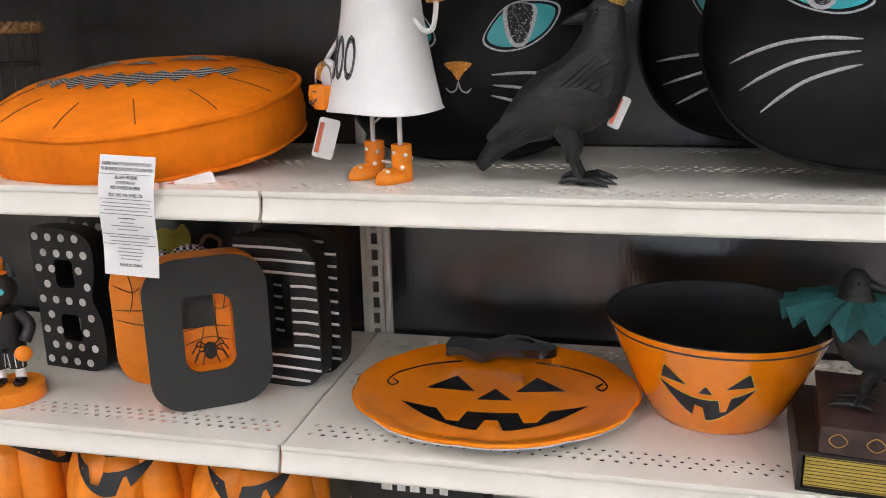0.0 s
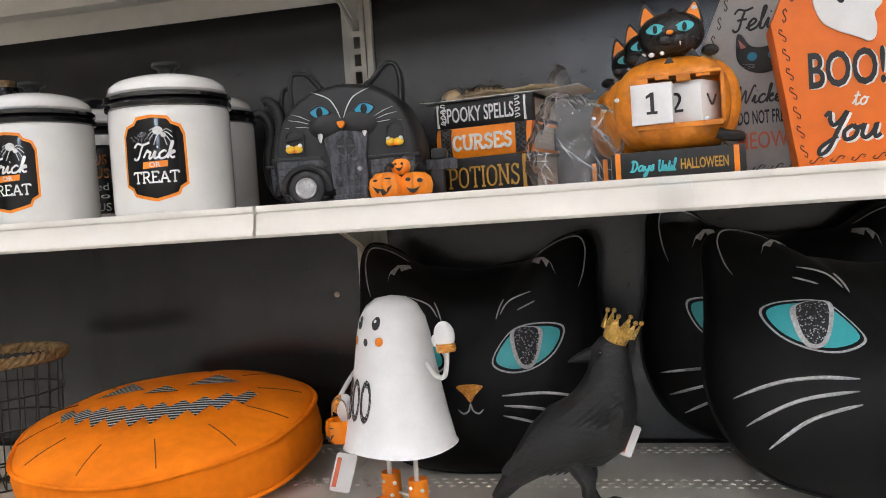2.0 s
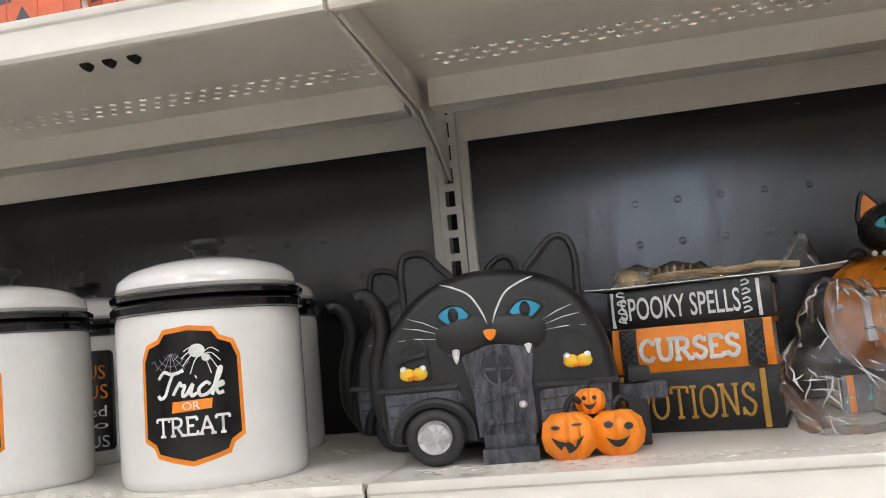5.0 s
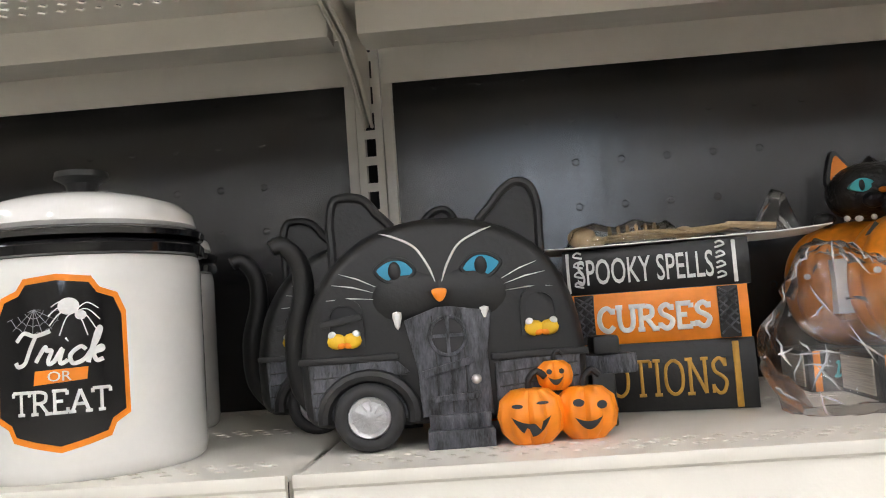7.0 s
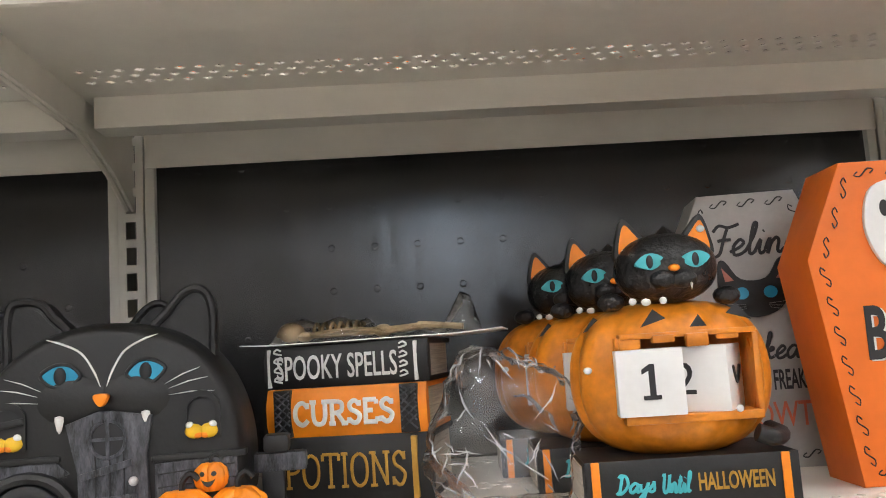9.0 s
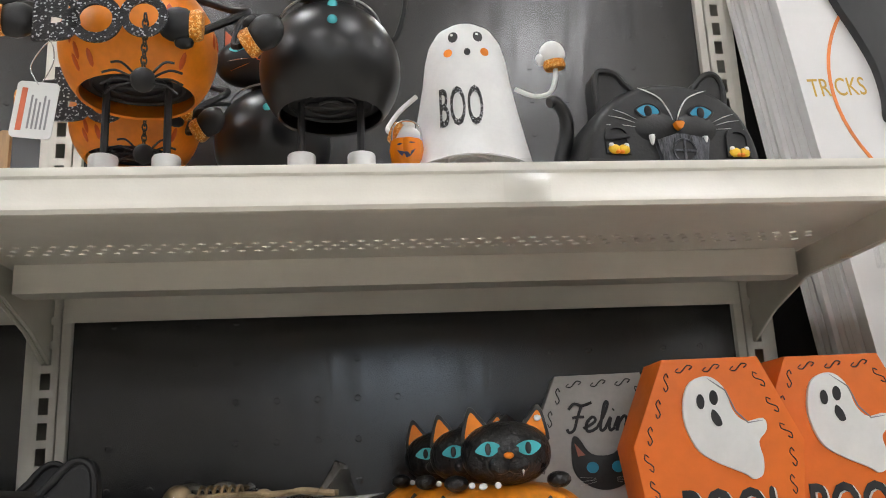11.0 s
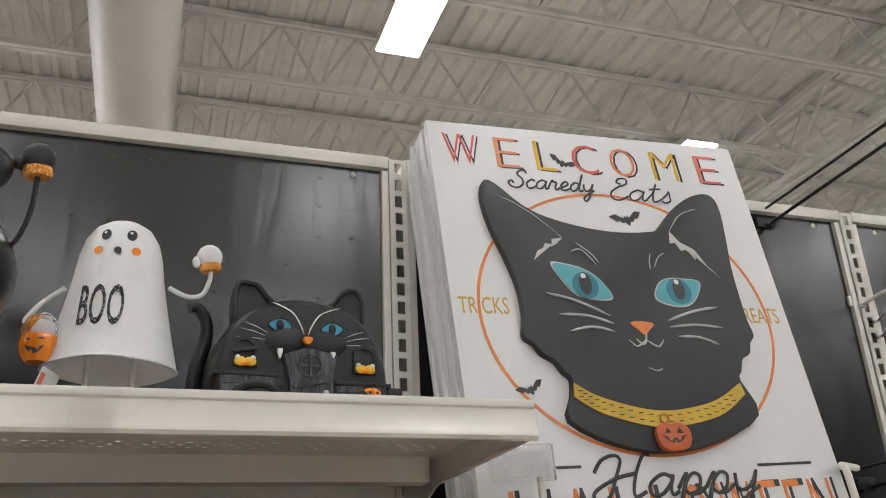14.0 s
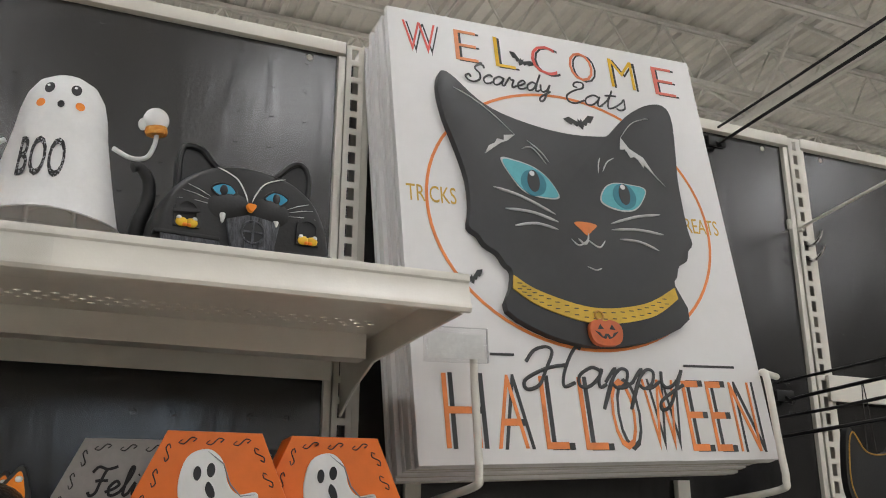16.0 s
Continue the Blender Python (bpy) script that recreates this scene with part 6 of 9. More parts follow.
        for s in (-1, 1):
            ear = part("ear", plate([(s * 0.0255, 0.028), (s * 0.0465, 0.018), (s * 0.041, 0.047)], -0.004, 0.0, bevel=0.0008), skin, hd)
            part("ear_inner", plate([(s * 0.031, 0.0285), (s * 0.0435, 0.0225), (s * 0.0402, 0.0405)], -0.0052, -0.0035), M_CORAL, ear)
            ex = s * 0.0265
            al = shape([(ex - 0.011, 0.010 - 0.002 * s), (ex - 0.003, 0.016), (ex + 0.004, 0.0155), (ex + 0.011, 0.010 + 0.002 * s), (ex + 0.003, 0.0065), (ex - 0.004, 0.006)], 24)
            e = part("eye", mapped(plate(al, 0, None), lambda x, y, z: cf(x, z), 0.005), M_TEAL, hd, "teal painted eye")
            part("pupil", mapped(plate(oval(ex, 0.011, 0.0028, 0.005, 12), 0, None), lambda x, y, z: (cf(x, z)[0], cf(x, z)[1] - 0.0007, z), 0.005), M_INK, e)
            for a, b in (((0.015, -0.006), (0.041, -0.003)), ((0.015, -0.011), (0.040, -0.015))):
                part("whisker", ribbon([(s * a[0], a[1]), (s * (a[0] + b[0]) / 2, (a[1] + b[1]) / 2), (s * b[0], b[1])], 0.0016, lambda x, z: (x, min(cf(x, z)[1], -0.0195) - 0.002, z)), M_CHROME, hd)
            part("smile", ribbon(shape([(0.0, -0.0045), (s * 0.002, -0.0085), (s * 0.006, -0.0085), (s * 0.0075, -0.0055)], 12, False), 0.0014, cf), M_CORAL, hd)
        part("nose", mapped(plate([(-0.004, -0.0005), (0.004, -0.0005), (0.0, -0.005)], 0, None), lambda x, y, z: cf(x, z), 0.004), M_CORAL, hd)
        for dz in (0.045, 0.022):
            part("button", ball(0.0047, 0.002, 0.0047, (0.004, -math.sqrt(R * R - dz * dz) - 0.0004, zc + dz), 14), M_TEAL, f, "teal button")
        part("arm", tube(curve_pts([(0.052, -0.004, zc + 0.035), (0.062, -0.012, zc + 0.030), (0.072, -0.012, zc + 0.062), (0.074, -0.012, zc + 0.104)], 20), 0.0026, 8), M_BLACK, f)
        mitten(f, pose(0.073, -0.012, zc + 0.109, 0, -3, 0), M_BLACK, M_GLITTER_ORANGE)
        part("arm", tube(curve_pts([(-0.045, -0.02, zc + 0.045), (-0.075, -0.04, zc + 0.035), (-0.082, -0.062, zc - 0.002), (-0.074, -0.074, zc - 0.010)], 20), 0.0026, 8), M_BLACK, f)
        mitten(f, pose(-0.064, -0.078, zc - 0.008, 0, 62, -20), M_BLACK, M_GLITTER_ORANGE)
    return f


round_figure(pose(0.186, -0.352, ZD, 0, 0, 3), "pumpkin")
round_figure(pose(0.140, -0.180, ZD, 0, 0, 6), "pumpkin")
round_figure(pose(0.363, -0.352, ZD, 0, 0, 0), "cat")
round_figure(pose(0.290, -0.160, ZD, 0, 0, -4), "cat")

# left bay, top shelf: black box, wooden pumpkins, stakes
bx = thing("black_slatted_crate", "black painted slatted wooden crate", "crate", pose(-0.425, -0.30, ZD))
for k in range(4):
    part("slat", box(bmesh.new(), 0.0, 0.012, -0.11 + 0.042 * k, -0.0705 + 0.042 * k, 0.0, 0.112, 0.0015), M_BLACK, bx)
part("front_board", box(bmesh.new(), -0.16, -0.001, -0.112, -0.100, 0.0, 0.118, 0.0015), M_BLACK, bx)
part("back_board", box(bmesh.new(), -0.16, -0.001, 0.048, 0.058, 0.0, 0.112, 0.0015), M_BLACK, bx)


def wood_pumpkin(m, s):
    p = thing("wooden_pumpkin_cutout", "flat coral-printed wooden jack-o'-lantern cutout", "pumpkin decoration", m, "wooden pumpkin cutouts")
    o = shape([(-0.049, 0.0), (-0.056, 0.03), (-0.047, 0.062), (-0.026, 0.074), (0.0, 0.071), (0.026, 0.074), (0.046, 0.062), (0.055, 0.03), (0.046, 0.0), (0.0, -0.002)], 50)
    o = [(x, max(0, z)) for x, z in o]
    b = part("board", plate(o, -0.006, 0.006, bevel=0.001), M_CORAL, p)
    part("edge", plate([(x * 1.012, z * 1.01) for x, z in o], -0.003, 0.0075), M_CREAMBOARD, p)
    st = part("stem", plate(shape([(-0.006, 0.07), (-0.004, 0.088), (0.010, 0.104), (0.017, 0.100), (0.008, 0.088), (0.006, 0.071)], 30), -0.006, 0.004, bevel=0.001), M_GREY, p, "grey printed stem")
    G = mat("grey_print", (0.1, 0.1, 0.11), rough=0.6)
    for tri in ([(-0.028, 0.040), (-0.010, 0.043), (-0.015, 0.062)], [(0.008, 0.047), (0.026, 0.05), (0.012, 0.064)], [(-0.008, 0.022), (0.008, 0.024), (0.0, 0.038)]):
        part("printed_eye", plate(tri, -0.0064, -0.0058), G, b)
    part("printed_mouth", plate([(x, max(0.002, z + 0.010)) for x, z in smile(0.086, 0.03, ((-0.3, -1), (0.1, 1), (0.4, -1)))], -0.0064, -0.0058), G, b)
    for k in (-0.032, -0.012, 0.012, 0.032):
        part("printed_rib", ribbon(shape([(k, 0.004), (k * 1.25, 0.035), (k * 0.9, 0.069)], 12, False), 0.001, lambda x, z: (x, -0.006, z)), mat("darker_coral_print", (0.55, 0.1, 0.04), rough=0.6), b)
    return p


wood_pumpkin(pose(-0.300, -0.413, ZD, 0, 0, 5), 1)
wood_pumpkin(pose(-0.218, -0.392, ZD, 0, 0, -4), 1)
ct = thing("wooden_cat_cutout", "black wooden cat cutout standing behind the wooden pumpkins", "cat decoration", pose(-0.255, -0.36, ZD))
for k, (x, lean) in enumerate(((-0.028, -0.01), (-0.004, 0.006), (0.022, 0.018))):
    part("leg", plate(shape([(x, 0.0), (x - 0.003, 0.06), (x + lean - 0.008, 0.14), (x + lean + 0.016, 0.15), (x + 0.010, 0.07), (x + 0.012, 0.0)], 30), -0.005, 0.005, bevel=0.001), M_BLACK, ct)
    part("painted_line", ribbon(shape([(x + 0.003, 0.08), (x + 0.006 + lean * 0.5, 0.11), (x + lean + 0.006, 0.14)], 10, False), 0.0014, lambda x, z: (x, -0.005, z)), M_WHITEINK, ct)
part("body", plate(shape([(-0.05, 0.125), (-0.06, 0.2), (-0.02, 0.25), (0.04, 0.24), (0.06, 0.19), (0.05, 0.128), (0.0, 0.14)], 40), -0.006, 0.006, bevel=0.001), M_BLACK, ct)
stk = thing("wooden_stake_set", "row of bare pine yard stakes standing upright on the shelf", "stakes", pose(0, -0.30, ZD))
for x, h, lean in ((-0.153, 0.122, 0), (-0.123, 0.20, -1), (-0.098, 0.121, -1), (-0.070, 0.097, 1), (-0.046, 0.078, 0), (-0.030, 0.060, 0), (-0.013, 0.2, -2.5), (0.011, 0.2, -1.5), (0.028, 0.22, -2.5), (0.050, 0.099, 0)):
    part("stake", plate(rounded(-0.0055, 0.0055, 0.0, h, 0.0045), -0.003, 0.003, bevel=0.0006), M_WOOD, stk, loc=pose(x, 0, 0, 0, lean, 0))
rail = part("bottom_rail", box(bmesh.new(), -0.17, 0.062, 0.0031, 0.009, 0.01, 0.025, 0.001), M_WOOD, stk)
tg = thing("price_tag", "white and orange paper price tag hanging from the glasses", "price tag", pose(0.118, -0.418, ZD + 0.045, 0, 6, 0))
part("card", plate(rounded(-0.017, 0.017, 0.0, 0.05, 0.004), -0.0005, 0.0005), M_PAPER, tg)
part("stripe", boxed(-0.0125, -0.008, -0.0009, -0.0004, 0.006, 0.044), M_CORAL, tg, smooth=False)
for k in range(5):
    part("print", boxed(-0.004 + 0.0035 * k, -0.0025 + 0.0035 * k, -0.0009, -0.0004, 0.008, 0.038 - 0.003 * (k % 3)), M_GREYINK, tg, smooth=False)
part("string", tube(curve_pts([(0.0, 0, 0.047), (-0.008, -0.004, 0.062), (0.004, -0.006, 0.085), (0.008, 0, 0.07), (0.001, 0, 0.047)], 20), 0.0005, 5), M_CHROME, tg)

# ---- shelf b: cushions, crow, basket ----
def polar_edge(poly):
    """Distance from (0, 0) to the outline in a given direction."""
    ang = sorted((math.atan2(z, x), math.hypot(x, z)) for x, z in poly)
    ang = [(ang[-1][0] - 2 * math.pi, ang[-1][1])] + ang + [(ang[0][0] + 2 * math.pi, ang[0][1])]
    A, Rr = [a for a, _ in ang], [r for _, r in ang]
    return lambda a: float(np.interp(a, A, Rr))


def cat_pillow(m, H=0.33):
    p = thing("cat_face_pillow", "black velvet cat-face throw pillow with teal embroidered eyes", "pillow", m, "cat pillows")
    half = [(0.0, 0.142), (0.055, 0.148), (0.092, 0.155), (0.125, 0.180), (0.155, 0.192), (0.176, 0.190), (0.187, 0.165), (0.188, 0.12), (0.190, 0.06), (0.198, 0.0), (0.192, -0.06), (0.165, -0.115), (0.12, -0.15), (0.06, -0.165), (0.0, -0.168)]
    out = shape(half + [(-x, z) for x, z in half[::-1][1:-1]], 112)
    edge = polar_edge(out)
    T = 0.085

    def front(x, z, lift=0.0):
        d = math.hypot(x, z)
        s = min(1.0, d / edge(math.atan2(z, x))) if d > 1e-6 else 0.0
        y = -T * (1 - s ** 2.6) ** 0.62
        y += (0.010 * noise.noise(Vector((x * 11, z * 11, 3.0))) + 0.004 * noise.noise(Vector((x * 30, z * 22, 7.0)))) * (1 - s * s)
        return (x, y - lift, z)

    bm = bmesh.new()
    n, rings = 96, 14
    for sgn in (1, -1):
        rows = []
        for j in range(1, rings + 1):
            s = math.sin(math.pi / 2 * j / rings)
            row = []
            for i in range(n):
                a = -math.pi + 2 * math.pi * i / n
                r = edge(a) * s
                x, y, z = front(r * math.cos(a), r * math.sin(a))
                row.append(bm.verts.new((x, y * sgn, z)))
            rows.append(row)
        c = bm.verts.new((0, -T * sgn, 0))
        for i in range(n):
            bm.faces.new((c, rows[0][i], rows[0][(i + 1) % n]))
        for a, b in zip(rows, rows[1:]):
            for i in range(n):
                bm.faces.new((a[i], a[(i + 1) % n], b[(i + 1) % n], b[i]))
    bmesh.ops.remove_doubles(bm, verts=bm.verts, dist=1e-5)
    part("cover", bm, M_VELVET, p)
    part("piping", tube([(x, 0, z) for x, z in out], 0.0028, 6, closed=True), M_VELVET, p)

    def lay(poly, lift):
        return mapped(plate(poly, 0, None), lambda x, y, z: front(x, z, lift), 0.009)

    for s in (-1, 1):
        ex, ez = s * 0.082, 0.012
        eye = shape([(ex - s * 0.045, ez - 0.020), (ex - s * 0.022, ez + 0.017), (ex + s * 0.010, ez + 0.029), (ex + s * 0.050, ez + 0.026), (ex + s * 0.040, ez - 0.006), (ex + s * 0.012, ez - 0.028), (ex - s * 0.022, ez - 0.034)], 48)
        cx, cz = ex + s * 0.002, ez - 0.002
        part("eye_border", lay([(cx + (x - cx) * 1.10, cz + (z - cz) * 1.13) for x, z in eye], 0.0012), M_THREAD, p, "silver stitched eye border")
        part("eye_line", lay([(cx + (x - cx) * 1.045, cz + (z - cz) * 1.06) for x, z in eye], 0.0019), M_VELVET, p)
        part("eye", lay([(cx + (x - cx) * 0.96, cz + (z - cz) * 0.94) for x, z in eye], 0.0026), M_TEALCLOTH, p, "teal satin eye")
        part("iris_border", lay(shape([(cx - 0.020, cz + 0.026), (cx + 0.020, cz + 0.028), (cx + 0.020, cz + 0.0), (cx + 0.008, cz - 0.027), (cx - 0.010, cz - 0.028), (cx - 0.021, cz - 0.004)], 36), 0.0033), M_THREAD, p)
        part("iris", lay(shape([(cx - 0.015, cz + 0.0255), (cx + 0.015, cz + 0.027), (cx + 0.0155, cz + 0.001), (cx + 0.006, cz - 0.022), (cx - 0.007, cz - 0.023), (cx - 0.0155, cz - 0.003)], 36), 0.0040), M_GLITTER_BLACK, p, "black glitter iris")
        for k, pts in enumerate((((0.046, -0.058), (0.11, -0.055), (0.172, -0.064)), ((0.048, -0.072), (0.105, -0.078), (0.160, -0.096)), ((0.046, -0.086), (0.095, -0.098), (0.138, -0.122)))):
            part("whisker", ribbon([(s * q.x, q.z) for q in curve_pts([(a, 0, b) for a, b in pts], 16)], 0.0042, lambda x, z: front(x, z, 0.001)), M_THREAD, p, "silver stitched whisker")
        for pts in (((0.046, 0.058), (0.060, 0.078), (0.092, 0.092)), ((0.040, 0.052), (0.046, 0.070), (0.052, 0.082)), ((0.072, 0.064), (0.085, 0.071), (0.098, 0.078))):
            part("brow", ribbon([(s * q.x, q.z) for q in curve_pts([(a, 0, b) for a, b in pts], 12)], 0.0022, lambda x, z: front(x, z, 0.001)), M_THREAD, p)
        part("ear_line", ribbon([(s * q.x, q.z) for q in curve_pts([(0.088, 0, 0.146), (0.13, 0, 0.172), (0.162, 0, 0.180), (0.172, 0, 0.160), (0.168, 0, 0.125), (0.160, 0, 0.100)], 40)], 0.0020, lambda x, z: front(x, z, 0.001)), M_THREAD, p)
        tuft = [(0.085, 0.143), (0.105, 0.134), (0.108, 0.143), (0.116, 0.128), (0.120, 0.138), (0.128, 0.118), (0.124, 0.132), (0.112, 0.145), (0.098, 0.146)]
        part("ear_tuft", lay([(s * x, z) for x, z in tuft][:: (1 if s > 0 else -1)], 0.0016), M_THREAD, p)
        part("smile", ribbon([(s * q.x, q.z) for q in curve_pts([(0.0, 0, -0.066), (0.003, 0, -0.078), (0.011, 0, -0.082), (0.018, 0, -0.076)], 12)], 0.0026, lambda x, z: front(x, z, 0.001)), M_THREAD, p)
    part("nose", lay(shape([(-0.019, -0.044), (0.0, -0.041), (0.019, -0.044), (0.008, -0.056), (0.0, -0.066), (-0.008, -0.056)], 30), 0.003), M_GLITTER_ORANGE, p, "orange glitter nose")
    return p


cat_pillow(pose(0.203, -0.142, ZB + 0.166, -14, 0, 2))
cat_pillow(pose(0.734, -0.268, ZB + 0.166, -37, 4, 4) @ Matrix.Scale(1.05, 4))
cat_pillow(pose(0.648, -0.092, ZB + 0.190, -8, 3, 3))


def pumpkin_cushion(m):
    c = thing("pumpkin_cushion", "round orange velvet box cushion with appliqued jack-o'-lantern face", "cushion", m)
    R, h = 0.246, 0.082
    def top(x, y):
        d = min(1.0, math.hypot(x, y) / R)
        return h + 0.045 * (1 - d ** 2.3) ** 0.8 + 0.004 * noise.noise(Vector((x * 9, y * 9, 1)))
    bm = bmesh.new()
    n, rows = 88, []
    def wob(a):
        return 1 + 0.018 * math.sin(3 * a + 1) + 0.012 * math.sin(7 * a)
    spec = [(0.02, None, 1)] + [(k / 12, None, 1) for k in range(1, 12)] + [(0.975, h + 0.004, 0), (1.0, h - 0.006, 0), (1.012, h * 0.72, 0), (1.016, h * 0.45, 0), (1.006, h * 0.2, 0), (0.985, 0.006, 0), (0.94, 0.0, 0), (0.5, 0.0, 0), (0.02, 0.0, 0)]
    for s, z, up in spec:
        row = []
        for i in range(n):
            a = 2 * math.pi * i / n
            r = R * s * wob(a)
            x, y = r * math.cos(a), r * math.sin(a)
            zz = top(x, y) if up else z + (0.004 * noise.noise(Vector((3 * math.cos(a), 3 * math.sin(a), s * 3))) if s > 0.9 and z > 0.002 else 0)
            if not up and s > 1.0:
                q = 1 + 0.012 * noise.noise(Vector((5 * math.cos(a), 5 * math.sin(a), z * 40)))
                x, y = x * q, y * q
            row.append(bm.verts.new((x, y, zz)))
        rows.append(row)
    for a, b in zip(rows, rows[1:]):
        for i in range(n):
            bm.faces.new((a[i], a[(i + 1) % n], b[(i + 1) % n], b[i]))
    bm.faces.new(rows[0])
    bm.faces.new(rows[-1])
    part("cover", bm, M_VELVET_ORANGE, c)
    for z, k in ((h - 0.001, 1.003), (0.008, 0.995)):
        part("piping", tube([(R * k * wob(2 * math.pi * i / n) * math.cos(2 * math.pi * i / n), R * k * wob(2 * math.pi * i / n) * math.sin(2 * math.pi * i / n), z) for i in range(n)], 0.0042, 8, closed=True), M_VELVET_ORANGE, c)
    strip = bpy.data.materials.new("striped_applique")
    strip.use_nodes = True
    nn, kk = strip.node_tree.nodes, strip.node_tree.links
    co = nn.new("ShaderNodeTexCoord")
    sep = nn.new("ShaderNodeSeparateXYZ")
    kk.new(co.outputs["Object"], sep.inputs[0])
    mm = nn.new("ShaderNodeMath")
    mm.operation = "MULTIPLY"
    mm.inputs[1].default_value = 105
    kk.new(sep.outputs[1], mm.inputs[0])
    fr = nn.new("ShaderNodeMath")
    fr.operation = "FRACT"
    kk.new(mm.outputs[0], fr.inputs[0])
    rp = nn.new("ShaderNodeValToRGB")
    rp.color_ramp.elements[0].position, rp.color_ramp.elements[1].position = 0.66, 0.72
    rp.color_ramp.elements[0].color, rp.color_ramp.elements[1].color = (0.012, 0.012, 0.018, 1), (0.62, 0.6, 0.58, 1)
    kk.new(fr.outputs[0], rp.inputs[0])
    kk.new(rp.outputs[0], nn["Principled BSDF"].inputs["Base Color"])
    nn["Principled BSDF"].inputs["Roughness"].default_value = 0.8

    def lay(poly, lift=0.0016):
        return mapped(plate(poly, 0, None), lambda x, y, z: (x, z, top(x, z) + lift), 0.014)
    part("eye_patch", lay([(0.035, 0.048), (0.125, 0.060), (0.075, 0.115)]), strip, c, "black and white striped patch")
    part("eye_patch", lay([(-0.035, 0.048), (-0.125, 0.060), (-0.075, 0.115)]), strip, c, "black and white striped patch")
    part("nose_patch", lay([(-0.03, 0.02), (0.03, 0.02), (0.0, 0.06)]), strip, c, "black and white striped patch")
    mouth = []
    for i in range(21):
        u = -1 + i / 10
        mouth.append((0.165 * u, -0.045 + 0.055 * u * u + (0.014 if i % 2 else -0.012)))
    low = []
    for i in range(19):
        u = -0.9 + i * 0.1
        low.append((0.165 * u, -0.105 + 0.085 * u * u + (0.020 if i % 2 else -0.012)))
    part("mouth_patch", lay(mouth + low[::-1]), strip, c, "black and white striped patch")
    ST = mat("dark_stitch", (0.16, 0.05, 0.01), rough=0.8)
    for a in range(0, 360, 30):
        ca, sa = math.cos(radians(a + 12)), math.sin(radians(a + 12))
        pts = [(ca * R * t * (1 + 0.02 * math.sin(9 * t)), sa * R * t) for t in (0.66, 0.75, 0.84, 0.93)]
        part("stitch_line", tube([(x, y, top(x, y) + 0.0005) for x, y in pts], 0.0009, 5), ST, c)
    # maker's tag and care label hang at the front edge
    tag = part("price_tag", plate(rounded(-0.037, 0.037, -0.013, 0.013, 0.003), -0.0004, 0.0004), M_PAPER, c, "white and orange paper price tag", pose(0.115, -0.252, 0.006, -52, -4, 24))
    part("stripe", boxed(-0.033, -0.020, -0.0008, -0.0004, -0.011, 0.011), M_CORAL, tag, smooth=False)
    return c


pumpkin_cushion(pose(-0.272, -0.245, ZB + 0.027, 12, -3, 12) @ Matrix.Diagonal((0.925, 0.76, 0.95, 1)))

lb = thing("care_label", "long white printed cloth care label hanging over the shelf edge", "label", pose(-0.181, -DEPTH - 0.0095, ZB, 0, 2.2, 0) @ Matrix.Scale(0.95, 4))
part("cloth", mapped(plate(rounded(-0.0415, 0.0415, -0.118, 0.047, 0.001), -0.0004, 0.0004), lambda x, y, z: (x, y + 0.0015 * math.sin(z * 60) - (0.012 * max(0, z - 0.01) / 0.04 * -1 if z > 0.01 else 0), z), 0.012), M_PAPER, lb)
for k, (s, z, hh, w) in enumerate((("UNDER PENALTY OF LAW THIS TAG NOT", 0.034, 0.0045, 0.074), ("TO BE REMOVED EXCEPT BY THE CONSUMER", 0.027, 0.0045, 0.078), ("ALL NEW MATERIAL", 0.0165, 0.0045, 0.034), ("CONSISTING OF", 0.010, 0.004, 0.028), ("100% POLYESTER FIBER", 0.003, 0.0045, 0.044), ("REG. NO. PA-29402 CN", -0.007, 0.0045, 0.05), ("MADE IN CHINA", -0.105, 0.0042, 0.034))):
    b = letters(s, -w / 2, w / 2, z, z + hh, -0.0008, 0.0003)
    part("print_line", mapped(b, lambda x, y, z: (x, y + 0.0015 * math.sin(z * 60) + (0.012 * (z - 0.01) / 0.04 if z > 0.01 else 0), z)), M_INK, lb)
for z, w, mm in ((-0.016, 0.07, M_GREYINK), (-0.021, 0.074, M_GREYINK), (-0.026, 0.066, M_GREYINK), (-0.037, 0.026, M_INK), (-0.043, 0.02, M_GREYINK), (-0.048, 0.05, M_GREYINK), (-0.053, 0.03, M_GREYINK), (-0.064, 0.06, M_GREYINK), (-0.070, 0.056, M_GREYINK), (-0.080, 0.036, M_GREYINK), (-0.085, 0.04, M_GREYINK), (-0.09, 0.034, M_GREYINK), (-0.095, 0.03, M_GREYINK)):
    part("print_line", boxed(-w / 2, w / 2, -0.0021 + 0.0015 * math.sin(z * 60), -0.0017 + 0.0015 * math.sin(z * 60), z, z + 0.0011), mm, lb, smooth=False)
for z in (0.0235, -0.0105, -0.031, -0.06, -0.074):
    part("rule", boxed(-0.039, 0.039, -0.0021 + 0.0015 * math.sin(z * 60), -0.0017 + 0.0015 * math.sin(z * 60), z, z + 0.0006), M_INK, lb, smooth=False)


M_FEATHER = mat("black_feather_resin", (0.009, 0.009, 0.0095), rough=0.55, vary=0.35, scale=60, bump=1.0, bump_scale=150, stretch=(0.5, 1, 1.2))


